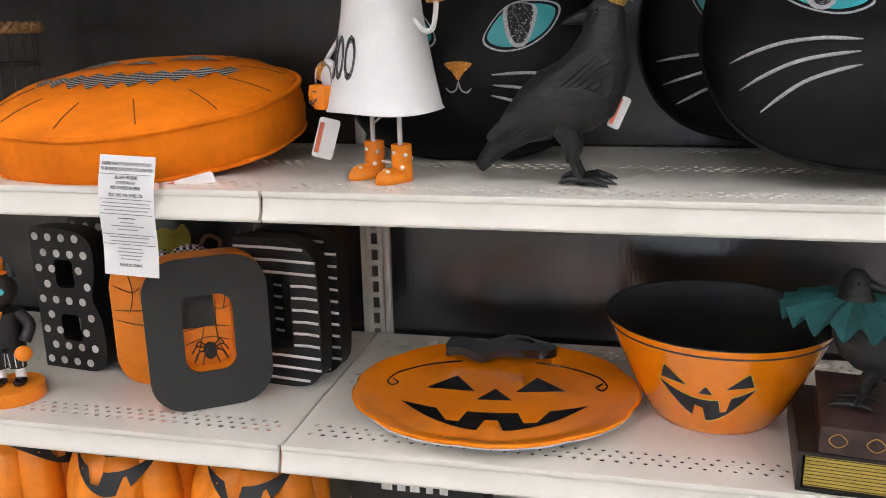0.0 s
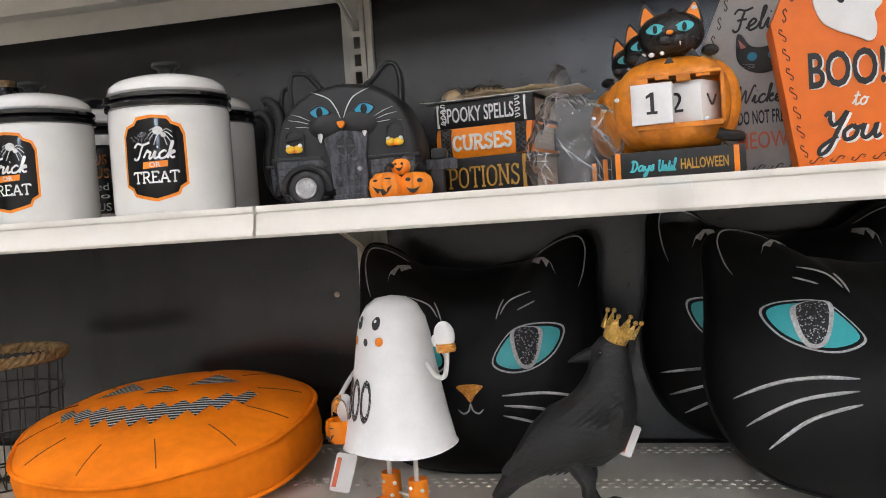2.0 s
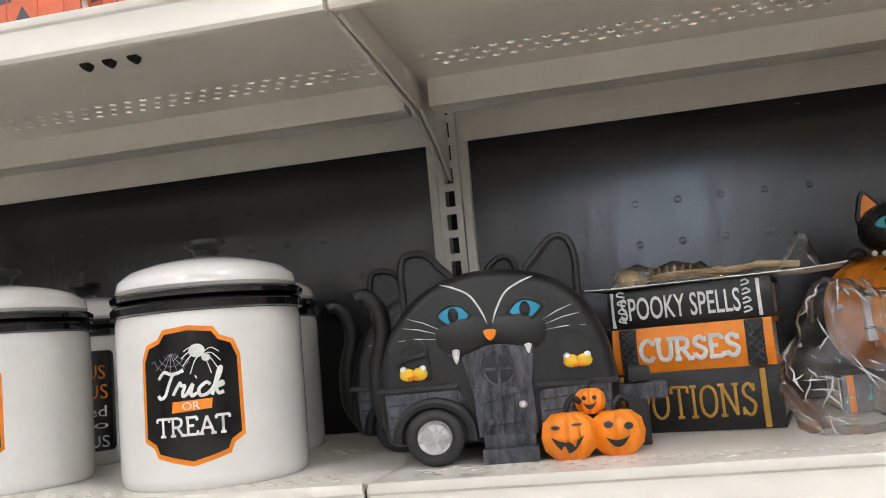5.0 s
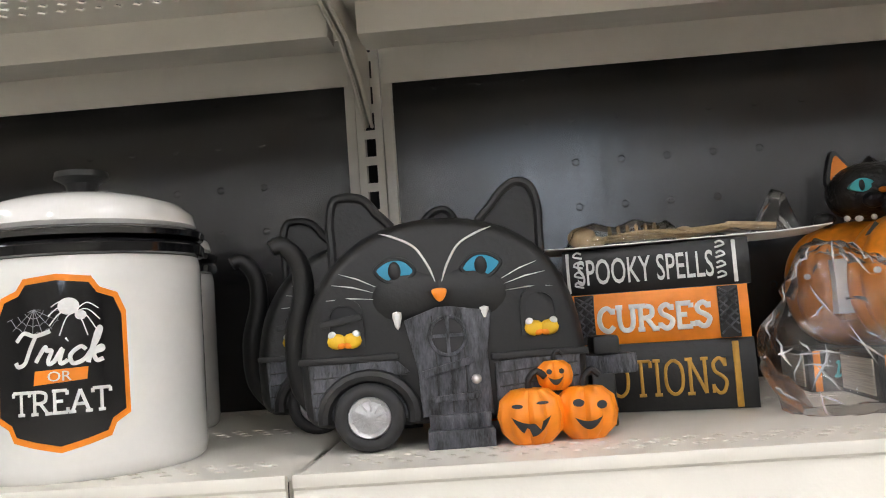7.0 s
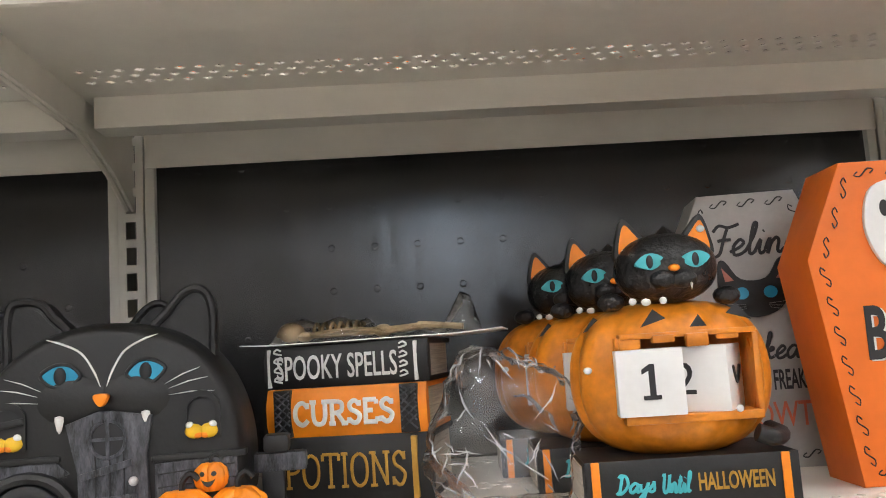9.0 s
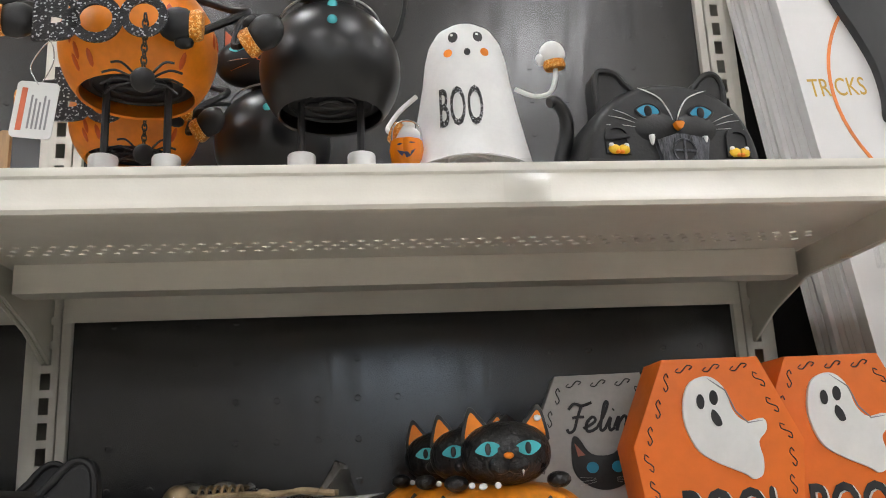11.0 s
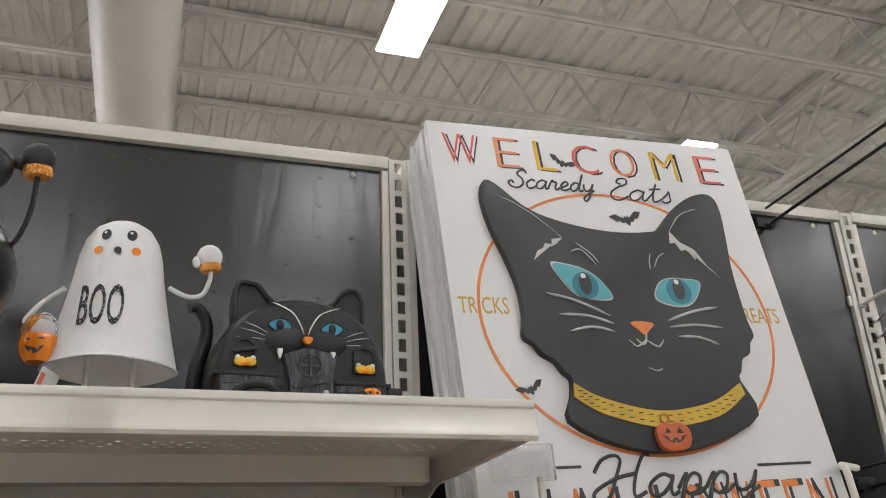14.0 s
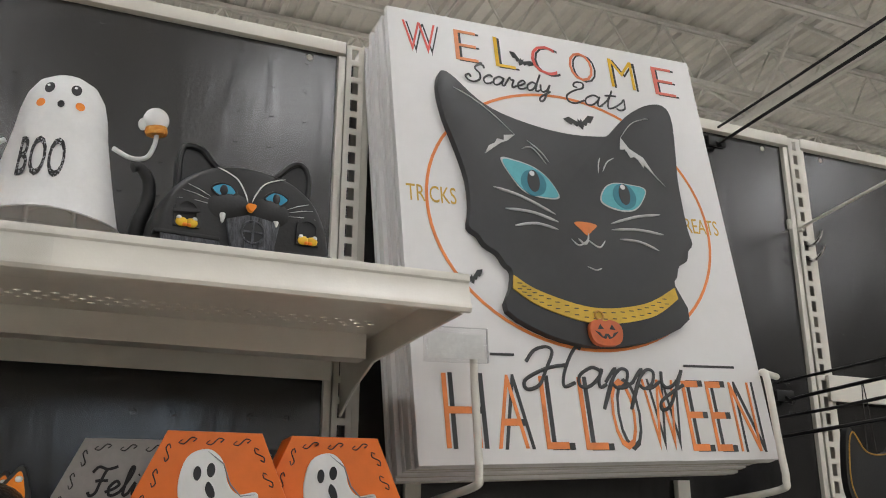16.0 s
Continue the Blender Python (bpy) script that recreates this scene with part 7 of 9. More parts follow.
def crow(m, crown=True, scale=1.0):
    """A resin crow looking to -x; the feet stand at z = 0."""
    c = thing("crow_figurine", "matt black resin crow wearing a gold glitter crown" if crown else "black crow wearing a teal pleated collar on two books", "figurine", m)
    s = scale
    rings = [((0.136, 0, 0.020), 0.012, 0.009, -40), ((0.110, 0, 0.050), 0.019, 0.016, -40), ((0.086, 0, 0.073), 0.029, 0.026, -40), ((0.056, 0, 0.092), 0.041, 0.041, -40), ((0.022, 0, 0.108), 0.049, 0.053, -42), ((-0.006, 0, 0.125), 0.050, 0.051, -46), ((-0.020, 0, 0.148), 0.046, 0.045, -58), ((-0.026, 0, 0.172), 0.038, 0.037, -72), ((-0.028, 0, 0.194), 0.030, 0.029, -84), ((-0.028, 0, 0.212), 0.026, 0.0265, -90), ((-0.028, 0, 0.228), 0.022, 0.0225, -92), ((-0.028, 0, 0.241), 0.010, 0.010, -92)]
    trunk = loft([((x * s, y * s, z * s), w * s, h * s, t) for (x, y, z), w, h, t in rings], 28)
    part("body", trunk, M_FEATHER, c)
    # the head is turned back over the shoulder, so the beak points to the tail side
    beak = loft([((x * s, 0, z * s), w * s, h * s, t) for x, z, w, h, t in ((-0.012, 0.217, 0.012, 0.0125, -4), (0.003, 0.215, 0.0082, 0.0092, -6), (0.017, 0.211, 0.0040, 0.0050, -12), (0.027, 0.207, 0.0008, 0.0012, -20))], 12)
    part("beak", beak, M_BLACK, c)
    part("beak_line", tube([(-0.008 * s, 0.0118 * s, 0.2135 * s), (0.020 * s, 0.003 * s, 0.2095 * s)], 0.0006, 4), M_INK, c)
    for sd in (-1, 1):
        part("eye", ball(0.0032 * s, 0.002 * s, 0.0032 * s, (-0.018 * s, sd * 0.0235 * s, 0.222 * s), 10), M_GLOSSBLACK, c)
        w = [(-0.022, 0.176), (-0.044, 0.150), (-0.030, 0.110), (0.016, 0.086), (0.06, 0.072), (0.10, 0.058), (0.124, 0.062), (0.104, 0.086), (0.068, 0.116), (0.030, 0.146), (0.002, 0.168)]

        def flank(x, z):
            """How far the wing lies out from the middle of the bird."""
            along = ((x + 0.03) * 0.78 + (0.16 - z) * 0.625) / 0.192
            off = (x + 0.03) * 0.625 - (0.16 - z) * 0.78
            along = min(1.0, max(0.0, along))
            return (0.0525 - 0.034 * along) * math.sqrt(max(0.2, 1 - (off / (0.062 - 0.036 * along)) ** 2)) + 0.002

        bm = mapped(plate(shape([(x * s, z * s) for x, z in w], 60), 0, 0.004 * s), lambda x, y, z: (x, sd * (flank(x / s, z / s) * s - y * 0.6), z), 0.012)
        wing = part("wing", bm, M_FEATHER, c)
        for k in range(9):
            p = [(-0.020 - 0.002 * k + (0.132 - 0.007 * k) * t, 0.168 - 0.0075 * k - (0.108 - 0.0075 * k) * t) for t in (0.0, 0.2, 0.4, 0.6, 0.8, 1.0)]
            part("quill", tube([(x * s, sd * (flank(x, z) + 0.0005) * s, z * s) for x, z in p], 0.0022 * s, 5, taper=[q * s for q in (0.0008, 0.0022, 0.0027, 0.0026, 0.0022, 0.0008)]), M_FEATHER, wing)
        for k in range(10):
            x, z = -0.040 + 0.012 * (k % 5), 0.150 - 0.014 * (k % 5) + 0.016 * (k // 5)
            part("feather_tip", tube([(q * s, sd * (flank(q, r) + 0.0006) * s, r * s) for q, r in ((x, z), (x + 0.008, z - 0.007), (x + 0.015, z - 0.010))], 0.003 * s, 5, taper=[0.001 * s, 0.0034 * s, 0.001 * s]), M_FEATHER, wing)
        lx, ly = 0.012 * s, sd * 0.022 * s
        part("thigh", tube(curve_pts([(0.024 * s, ly, 0.10 * s), (0.020 * s, ly, 0.075 * s), (0.008 * s, ly, 0.05 * s), (0.010 * s, ly, 0.03 * s)], 12), 0.01, 10, taper=[s * (0.020 - 0.0011 * i) for i in range(13)]), M_FEATHER, c)
        part("shank", tube(curve_pts([(0.010 * s, ly, 0.036 * s), (0.002 * s, ly, 0.018 * s), (-0.004 * s, ly, 0.006 * s)], 10), 0.0052 * s, 8), M_BLACK, c)
        for a, L in ((180, 0.046), (148, 0.042), (212, 0.042), (0, 0.03)):
            ca, sa = math.cos(radians(a)), math.sin(radians(a))
            part("toe", tube(curve_pts([(-0.004 * s, ly, 0.006 * s), (-0.004 * s + 0.5 * L * s * ca, ly + 0.5 * L * s * sa, 0.0085 * s), (-0.004 * s + L * s * ca, ly + L * s * sa, 0.003 * s)], 10), 0.005, 8, taper=[s * q for q in (0.0055, 0.0046, 0.005, 0.0046, 0.0042, 0.0048, 0.0042, 0.0036, 0.003, 0.0018, 0.001)]), M_BLACK, c)
    if crown:
        base = pose(-0.036 * s, 0, 0.234 * s, 0, -26, 0)
        cr = part("crown", lathe([(0.0135, -0.004), (0.0155, 0.0), (0.0175, 0.017), (0.0166, 0.017), (0.0146, 0.0), (0.0128, -0.004)], 30), M_GOLD, c, "gold glitter crown", base)
        for a in range(6):
            ca, sa = math.cos(radians(60 * a + 10)), math.sin(radians(60 * a + 10))
            part("point", lathe([(0.0, 0.034), (0.0012, 0.032), (0.0042, 0.024), (0.0078, 0.012), (0.0, 0.010)], 8, 1, 0.5, m=pose(0.0172 * ca, 0.0172 * sa, 0.0, 0, 0, 60 * a + 100) @ pose(0, 0, 0, 10, 0, 0)), M_GOLD, cr)
            part("bead", ball(0.0032, 0.0032, 0.0032, (0.0228 * ca, 0.0228 * sa, 0.0335), 10), M_GOLD, cr)
        tg = part("price_tag", plate(rounded(-0.0085, 0.0085, -0.021, 0.021, 0.003), -0.0004, 0.0004), M_PAPER, c, "white and orange paper price tag", pose(-0.046, -0.030, 0.086, 0, 24, 200))
        part("stripe", boxed(-0.007, -0.002, -0.0009, -0.0004, -0.017, 0.017), M_CORAL, tg, smooth=False)
    return c


crow(pose(0.384, -0.345, ZB, 0, 0, 180), scale=0.945)

bk = thing("wire_basket", "round dark wire basket with a braided straw rim", "basket", pose(-0.60, -0.23, ZB))
for k, (r, z) in enumerate(((0.085, 0.003), (0.098, 0.05), (0.105, 0.1), (0.108, 0.15))):
    part("hoop", tube([(r * math.cos(a * math.pi / 18), r * math.sin(a * math.pi / 18), z) for a in range(36)], 0.0016, 6, closed=True), M_WIRE, bk)
for a in range(0, 360, 15):
    ca, sa = math.cos(radians(a)), math.sin(radians(a))
    part("stay", tube([(0.0, 0.0, 0.002), (0.085 * ca, 0.085 * sa, 0.003), (0.1 * ca, 0.1 * sa, 0.06), (0.108 * ca, 0.108 * sa, 0.205)], 0.0011, 5), M_WIRE, bk)
bm = bmesh.new()
for ph in (0, 2.09, 4.19):
    tube([((0.110 + 0.0055 * math.cos(a * 0.9 + ph)) * math.cos(a * math.pi / 60), (0.110 + 0.0055 * math.cos(a * 0.9 + ph)) * math.sin(a * math.pi / 60), 0.207 + 0.0055 * math.sin(a * 0.9 + ph)) for a in range(120)], 0.0048, 7, bm, closed=True)
part("braided_rim", bm, M_ROPE, bk, "braided straw rim")

# ---- shelf a ----
def letter_block(m, name, label, poly, holes, front, side, th=0.034):
    b = thing(name, label, "letter decoration", m, "letter blocks")
    part("core", plate([(x * 1.0, z) for x, z in poly], 0.0, th, holes=holes), side, b)
    f = part("face", plate(poly, -0.004, -0.0002, holes=holes), front, b)
    return b, f


oo = rounded(-0.088, 0.088, 0.0, 0.232, 0.052, 8)
oh = rounded(-0.036, 0.036, 0.058, 0.176, 0.022, 6)
M_CHALK = mat("flat_charcoal_paint", (0.03, 0.031, 0.03), rough=0.7, vary=0.06, bump=0.1)
ob_, of = letter_block(pose(-0.146, -0.360, ZA, 0, 0, 34), "letter_o_block", "charcoal wooden letter O with orange spider panel inside", oo, (oh,), M_CHALK, M_ORANGE, 0.04)
part("pumpkin_back", plate(oh, 0.030, 0.034), M_ORANGE, ob_, "orange panel with printed web")
# charcoal plate put in for the shade in the upper opening
part("shade_block", plate([(-0.036, 0.118), (0.012, 0.118), (0.012, 0.176), (-0.036, 0.176)], 0.026, 0.0305), M_CHALK, ob_)
for pts in (((-0.036, 0.112), (0.0, 0.118), (0.036, 0.112)), ((-0.036, 0.09), (0.0, 0.10), (0.036, 0.09)), ((-0.02, 0.06), (-0.008, 0.1), (-0.004, 0.118)), ((0.03, 0.06), (0.014, 0.1), (0.016, 0.17)), ((0.026, 0.14), (0.03, 0.16), (0.034, 0.172)), ((0.012, 0.145), (0.024, 0.142), (0.036, 0.146))):
    part("web_line", ribbon([(q.x, q.z) for q in curve_pts([(a, 0, b) for a, b in pts], 10)], 0.0014, lambda x, z: (x, 0.0298, z)), M_INK, ob_)
spd = part("printed_spider", plate(oval(0.002, 0.079, 0.0095, 0.013, 18), 0.024, 0.030, bevel=0.001), M_INK, ob_)
for sd in (-1, 1):
    for a in (-60, -25, 10, 40):
        ca, sa = sd * math.cos(radians(a)), math.sin(radians(a))
        part("spider_leg", tube(curve_pts([(0.002, 0.027, 0.079), (0.002 + 0.018 * ca, 0.027, 0.079 + 0.016 * sa + 0.006), (0.002 + 0.027 * ca, 0.027, 0.079 + 0.024 * sa - 0.006)], 8), 0.0010, 5), M_INK, spd)

# the orange pumpkin letter behind it, with gingham bow and leaf
pb = thing("pumpkin_letter_block", "orange wooden pumpkin-shaped letter with gingham bow and green leaf", "letter decoration", pose(-0.252, -0.285, ZA, 0, 0, 30), "letter blocks")
part("core", plate(rounded(-0.085, 0.085, 0.0, 0.215, 0.05, 8), 0.0, 0.034, bevel=0.002), M_ORANGE, pb)
for pts in (((-0.08, 0.17), (-0.05, 0.155), (-0.03, 0.18)), ((-0.082, 0.13), (-0.04, 0.125), (-0.02, 0.14)), ((-0.082, 0.115), (-0.04, 0.10), (-0.02, 0.11)), ((-0.06, 0.2), (-0.052, 0.155), (-0.06, 0.12))):
    part("web_line", ribbon([(q.x, q.z) for q in curve_pts([(a, 0, b) for a, b in pts], 10)], 0.0016, lambda x, z: (x, -0.0002, z)), M_INK, pb)
M_LEAF = mat("olive_felt", (0.26, 0.25, 0.03), rough=0.85, vary=0.15, bump=0.3)
part("leaf", mapped(plate(shape([(-0.03, 0.215), (-0.02, 0.24), (0.0, 0.255), (0.02, 0.25), (0.032, 0.258), (0.042, 0.236), (0.034, 0.214), (0.012, 0.205)], 40), -0.006, -0.0035), lambda x, y, z: (x, y - 0.010 * math.sin((x + 0.03) * 45), z), 0.012), M_LEAF, pb, "olive green felt leaf")
ging = bpy.data.materials.new("black_white_gingham")
ging.use_nodes = True
_n, _k = ging.node_tree.nodes, ging.node_tree.links
_c = _n.new("ShaderNodeTexCoord")
_ck = _n.new("ShaderNodeTexChecker")
_ck.inputs["Scale"].default_value = 210
_ck.inputs[1].default_value, _ck.inputs[2].default_value = (0.7, 0.7, 0.68, 1), (0.02, 0.02, 0.025, 1)
_k.new(_c.outputs["Object"], _ck.inputs[0])
_k.new(_ck.outputs[0], _n["Principled BSDF"].inputs["Base Color"])
_n["Principled BSDF"].inputs["Roughness"].default_value = 0.85
for sd in (-1, 1):
    part("bow_loop", ball(0.030, 0.010, 0.013, (sd * 0.034, -0.010, 0.213), 18, m=None), ging, pb, "black and white gingham bow")
part("bow_knot", ball(0.009, 0.010, 0.011, (0, -0.014, 0.212), 14), ging, pb, "black and white gingham bow")
part("wire_twig", tube(curve_pts([(0.05, 0, 0.21), (0.065, -0.004, 0.235), (0.085, 0, 0.225), (0.08, 0.006, 0.205)], 16), 0.003, 6), mat("brown_twig", (0.16, 0.07, 0.03), rough=0.8, bump=0.5), pb)

# polka-dot B
bpoly = shape([(-0.062, 0.0), (-0.062, 0.06), (-0.062, 0.12), (-0.062, 0.18), (-0.062, 0.236)], 4, False) + shape([(-0.05, 0.240), (0.02, 0.240), (0.058, 0.222), (0.062, 0.175), (0.052, 0.128), (0.066, 0.09), (0.066, 0.03), (0.045, 0.002), (-0.05, 0.0)], 36, False)
b1, f1 = letter_block(pose(-0.446, -0.265, ZA, 0, 0, -7), "letter_b_block", "black wooden letter B with white polka dots", bpoly, (rounded(-0.018, 0.02, 0.142, 0.19, 0.008, 4), rounded(-0.018, 0.022, 0.05, 0.096, 0.008, 4)), M_BLACK, M_BLACK, 0.034)
for r in range(9):
    for q in range(5):
        x, z = -0.05 + 0.027 * q + (0.0135 if r % 2 else 0.0), 0.014 + 0.0265 * r
        if x < 0.056 and not (-0.022 < x < 0.026 and (0.138 < z < 0.194 or 0.046 < z < 0.1)):
            part("dot", plate(oval(x, z, 0.0066, 0.0066, 16), -0.0046, -0.0038), M_WHITEINK, f1)
copy_thing(b1, pose(-0.432, -0.185, ZA, 0, 0, -7))

# striped D
dpoly = [(-0.070, 0.0), (-0.070, 0.236)] + shape([(-0.05, 0.238), (0.03, 0.236), (0.064, 0.215), (0.072, 0.17), (0.072, 0.06), (0.064, 0.018), (0.03, 0.001), (-0.05, 0.0)], 36, False)
d1, g1 = letter_block(pose(-0.078, -0.265, ZA, 0, 0, -6), "striped_letter_block", "black wooden letter with thin white stripes", dpoly, (rounded(-0.026, 0.024, 0.062, 0.178, 0.016, 5),), M_BLACK, M_BLACK, 0.034)
for k in range(12):
    z = 0.012 + 0.0192 * k
    xr = 0.07 if 0.03 < z < 0.205 else 0.05
    spans = [(-0.069, xr)] if not (0.058 < z < 0.180) else [(-0.069, -0.029), (0.027, xr)]
    for a, b in spans:
        part("stripe", tube([(a, -0.0042, z), ((a + b) / 2, -0.0042, z + 0.001), (b, -0.0042, z)], 0.0024, 5), M_WHITEINK, g1)
copy_thing(d1, pose(-0.064, -0.212, ZA, 0, 0, -6))

# cat nutcracker figure
nf = thing("cat_gentleman_figurine", "small black cat figurine in orange top hat on an orange base", "figurine", pose(-0.474, -0.385, ZA, 0, 0, 18))
part("base", lathe([(0, 0), (0.046, 0), (0.048, 0.004), (0.046, 0.022), (0, 0.023)], 32), M_ORANGE, nf, "orange round base")
for sd in (-1, 1):
    part("shoe", ball(0.010, 0.016, 0.008, (sd * 0.015, -0.006, 0.028), 14), M_GLOSSBLACK, nf)
    part("sock", lathe([(0, 0.03), (0.0075, 0.03), (0.008, 0.055), (0, 0.055)], 14, at=(sd * 0.015, 0, 0)), M_WHITE, nf, "white striped sock")
    part("breeches", lathe([(0, 0.05), (0.013, 0.05), (0.016, 0.075), (0.014, 0.1), (0, 0.1)], 18, at=(sd * 0.013, 0, 0)), M_BLACK, nf)
    for a in range(0, 360, 40):
        part("pinstripe", tube([(sd * 0.013 + 0.0135 * math.cos(radians(a)), 0.0135 * math.sin(radians(a)), 0.053), (sd * 0.013 + 0.0162 * math.cos(radians(a)), 0.0162 * math.sin(radians(a)), 0.076)], 0.0008, 4), M_WHITEINK, nf)
    part("arm", tube(curve_pts([(sd * 0.024, 0, 0.138), (sd * 0.04, -0.004, 0.118), (sd * 0.034, -0.016, 0.096)], 12), 0.009, 10), M_BLACK, nf)
part("coat", lathe([(0, 0.085), (0.030, 0.088), (0.027, 0.115), (0.026, 0.14), (0.012, 0.15), (0, 0.15)], 24, 1, 0.8), M_BLACK, nf)
part("shirt_front", plate([(-0.010, 0.145), (0.010, 0.145), (0.0, 0.115)], -0.0235, -0.019), M_ORANGE, nf)
hd = part("head", ball(0.030, 0.026, 0.028, (0, -0.004, 0.176), 22), M_BLACK, nf)
for sd in (-1, 1):
    part("ear", lathe([(0.011, 0.0), (0.006, 0.012), (0, 0.022)], 12, 1, 0.5, (sd * 0.019, 0, 0.194)), M_BLACK, hd)
    e = part("eye", ball(0.0085, 0.003, 0.006, (sd * 0.012, -0.0275, 0.178), 14), M_TEAL, hd, "teal painted eye")
    part("pupil", ball(0.0025, 0.002, 0.005, (sd * 0.012, -0.0298, 0.178), 10), M_INK, e)
part("hat", lathe([(0, 0.2), (0.019, 0.2), (0.0195, 0.203), (0.0125, 0.2045), (0.013, 0.222), (0, 0.223)], 22), M_ORANGE, hd, "small orange top hat")
part("pail", ball(0.013, 0.012, 0.012, (0.034, -0.026, 0.08), 16), M_ORANGE, nf, "tiny orange pumpkin pail")

# pumpkin platter
pl = thing("pumpkin_platter", "glossy orange ceramic jack-o'-lantern platter with white underside", "platter", pose(0.262, -0.276, ZA, 0, 0, 6) @ Matrix.Diagonal((1.0, 1.13, 1.0, 1.0)))
def ring_pts(r, z, n=72):
    out = []
    for i in range(n):
        a = 2 * math.pi * i / n
        q = r * (1 - 0.02 * (1 - abs(math.cos(a * 4.5))) ** 2)
        out.append((0.212 * q * math.cos(a), 0.166 * q * math.sin(a), z))
    return out
def skin(levels, cap=True):
    bm = bmesh.new()
    rows = [[bm.verts.new(p) for p in ring_pts(r, z)] for r, z in levels]
    for a, b in zip(rows, rows[1:]):
        for i in range(72):
            bm.faces.new((a[i], a[(i + 1) % 72], b[(i + 1) % 72], b[i]))
    if cap:
        bm.faces.new(rows[0])
    bm.faces.new(rows[-1])
    return bm
part("underside", skin([(0.55, 0.0), (0.7, 0.001), (0.85, 0.008), (0.985, 0.021), (0.99, 0.0235), (0.9, 0.0195), (0.8, 0.0125), (0.5, 0.0115)]), M_GLAZE, pl, "white glazed underside")
levels = [(0.90, 0.0205), (0.992, 0.0238), (1.0, 0.0265), (0.985, 0.0285), (0.93, 0.0268), (0.84, 0.0185), (0.76, 0.0150), (0.5, 0.0140), (0.1, 0.0138)]
part("dish", skin(levels, False), M_ORANGEGLAZE, pl, "glossy orange dish")
def dish_z(x, y):
    q = math.hypot(x / 0.212, y / 0.166)
    return float(np.interp(q, [0.0, 0.5, 0.76, 0.84, 0.93, 0.985], [0.0138, 0.0140, 0.0150, 0.0185, 0.0268, 0.0285]))
def on_dish(poly, lift=0.0007, cut=0.012):
    return mapped(plate(poly, 0, None), lambda x, y, z: (x, z, dish_z(x, z) + lift), cut)
for tri in ([(-0.105, 0.015), (-0.03, 0.008), (-0.062, 0.058)], [(0.105, 0.015), (0.03, 0.008), (0.062, 0.058)], [(-0.026, -0.018), (0.026, -0.018), (0.0, 0.018)]):
    part("painted_eye", on_dish(tri), M_GLOSSBLACK, pl)
part("painted_mouth", on_dish([(x, z - 0.075) for x, z in smile(0.27, 0.078, ((-0.42, -1), (0.42, -1), (0.0, 1)), 30)]), M_GLOSSBLACK, pl)
for sd in (-1, 1):
    part("painted_vine", tube([(q.x, q.y, dish_z(q.x, q.y) + 0.0008) for q in curve_pts([(sd * 0.06, 0.108, 0), (sd * 0.11, 0.092, 0), (sd * 0.152, 0.06, 0), (sd * 0.166, 0.03, 0), (sd * 0.158, 0.018, 0), (sd * 0.150, 0.028, 0), (sd * 0.160, 0.038, 0)], 36)], 0.0014, 5), M_GLOSSBLACK, pl)
stem = part("stem_handle", mapped(plate(shape([(-0.085, 0.100), (-0.078, 0.145), (-0.03, 0.152), (0.02, 0.158), (0.075, 0.148), (0.092, 0.122), (0.058, 0.108), (0.03, 0.098), (0.0, 0.106), (-0.03, 0.094), (-0.058, 0.106)], 60), 0, -0.014, holes=(oval(0.04, 0.139, 0.017, 0.008, 16),)), lambda x, y, z: (x, z, 0.0245 - y + 0.004 * math.sin(x * 60)), 0.014), M_GLOSSBLACK, pl, "glossy black stem handle")

# candy bowl
bw = thing("candy_bowl", "orange melamine jack-o'-lantern bowl with glossy black inside", "bowl", pose(0.574, -0.238, ZA, 0, 0, -10) @ Matrix.Diagonal((0.99, 0.99, 1.15, 1.0)))
def bowl_r(z):
    return 0.085 + (0.157 - 0.085) * (z / 0.128) ** 0.86
part("outside", lathe([(0.0, 0.0), (0.082, 0.0)] + [(bowl_r(z), z) for z in (0.002, 0.01, 0.03, 0.05, 0.07, 0.09, 0.11, 0.124)] + [(0.1572, 0.128)], 72), M_ORANGEGLAZE, bw, "orange outside")
part("inside", lathe([(0.1572, 0.1281), (0.1562, 0.1292), (0.1545, 0.1281)] + [(bowl_r(z) - 0.003, z) for z in (0.12, 0.1, 0.08, 0.06, 0.04, 0.02, 0.008)] + [(0.06, 0.0045), (0.0, 0.004)], 72), mat("black_melamine", (0.005, 0.005, 0.005), rough=0.06, vary=0.1, coat=0.6, bump=0.03, bump_scale=18), bw, "glossy black inside")
part("rim_line", tube([(0.1525 * math.cos(a * math.pi / 36), 0.1525 * math.sin(a * math.pi / 36), 0.1185) for a in range(72)], 0.0012, 6, closed=True), M_INK, bw)
def on_bowl(poly, mm, lift, label=""):
    part("painted_face", mapped(plate(poly, 0, None), lambda x, y, z: ((bowl_r(z) + lift) * math.sin(x / 0.12), -(bowl_r(z) + lift) * math.cos(x / 0.12), z), 0.01), mm, bw, label)
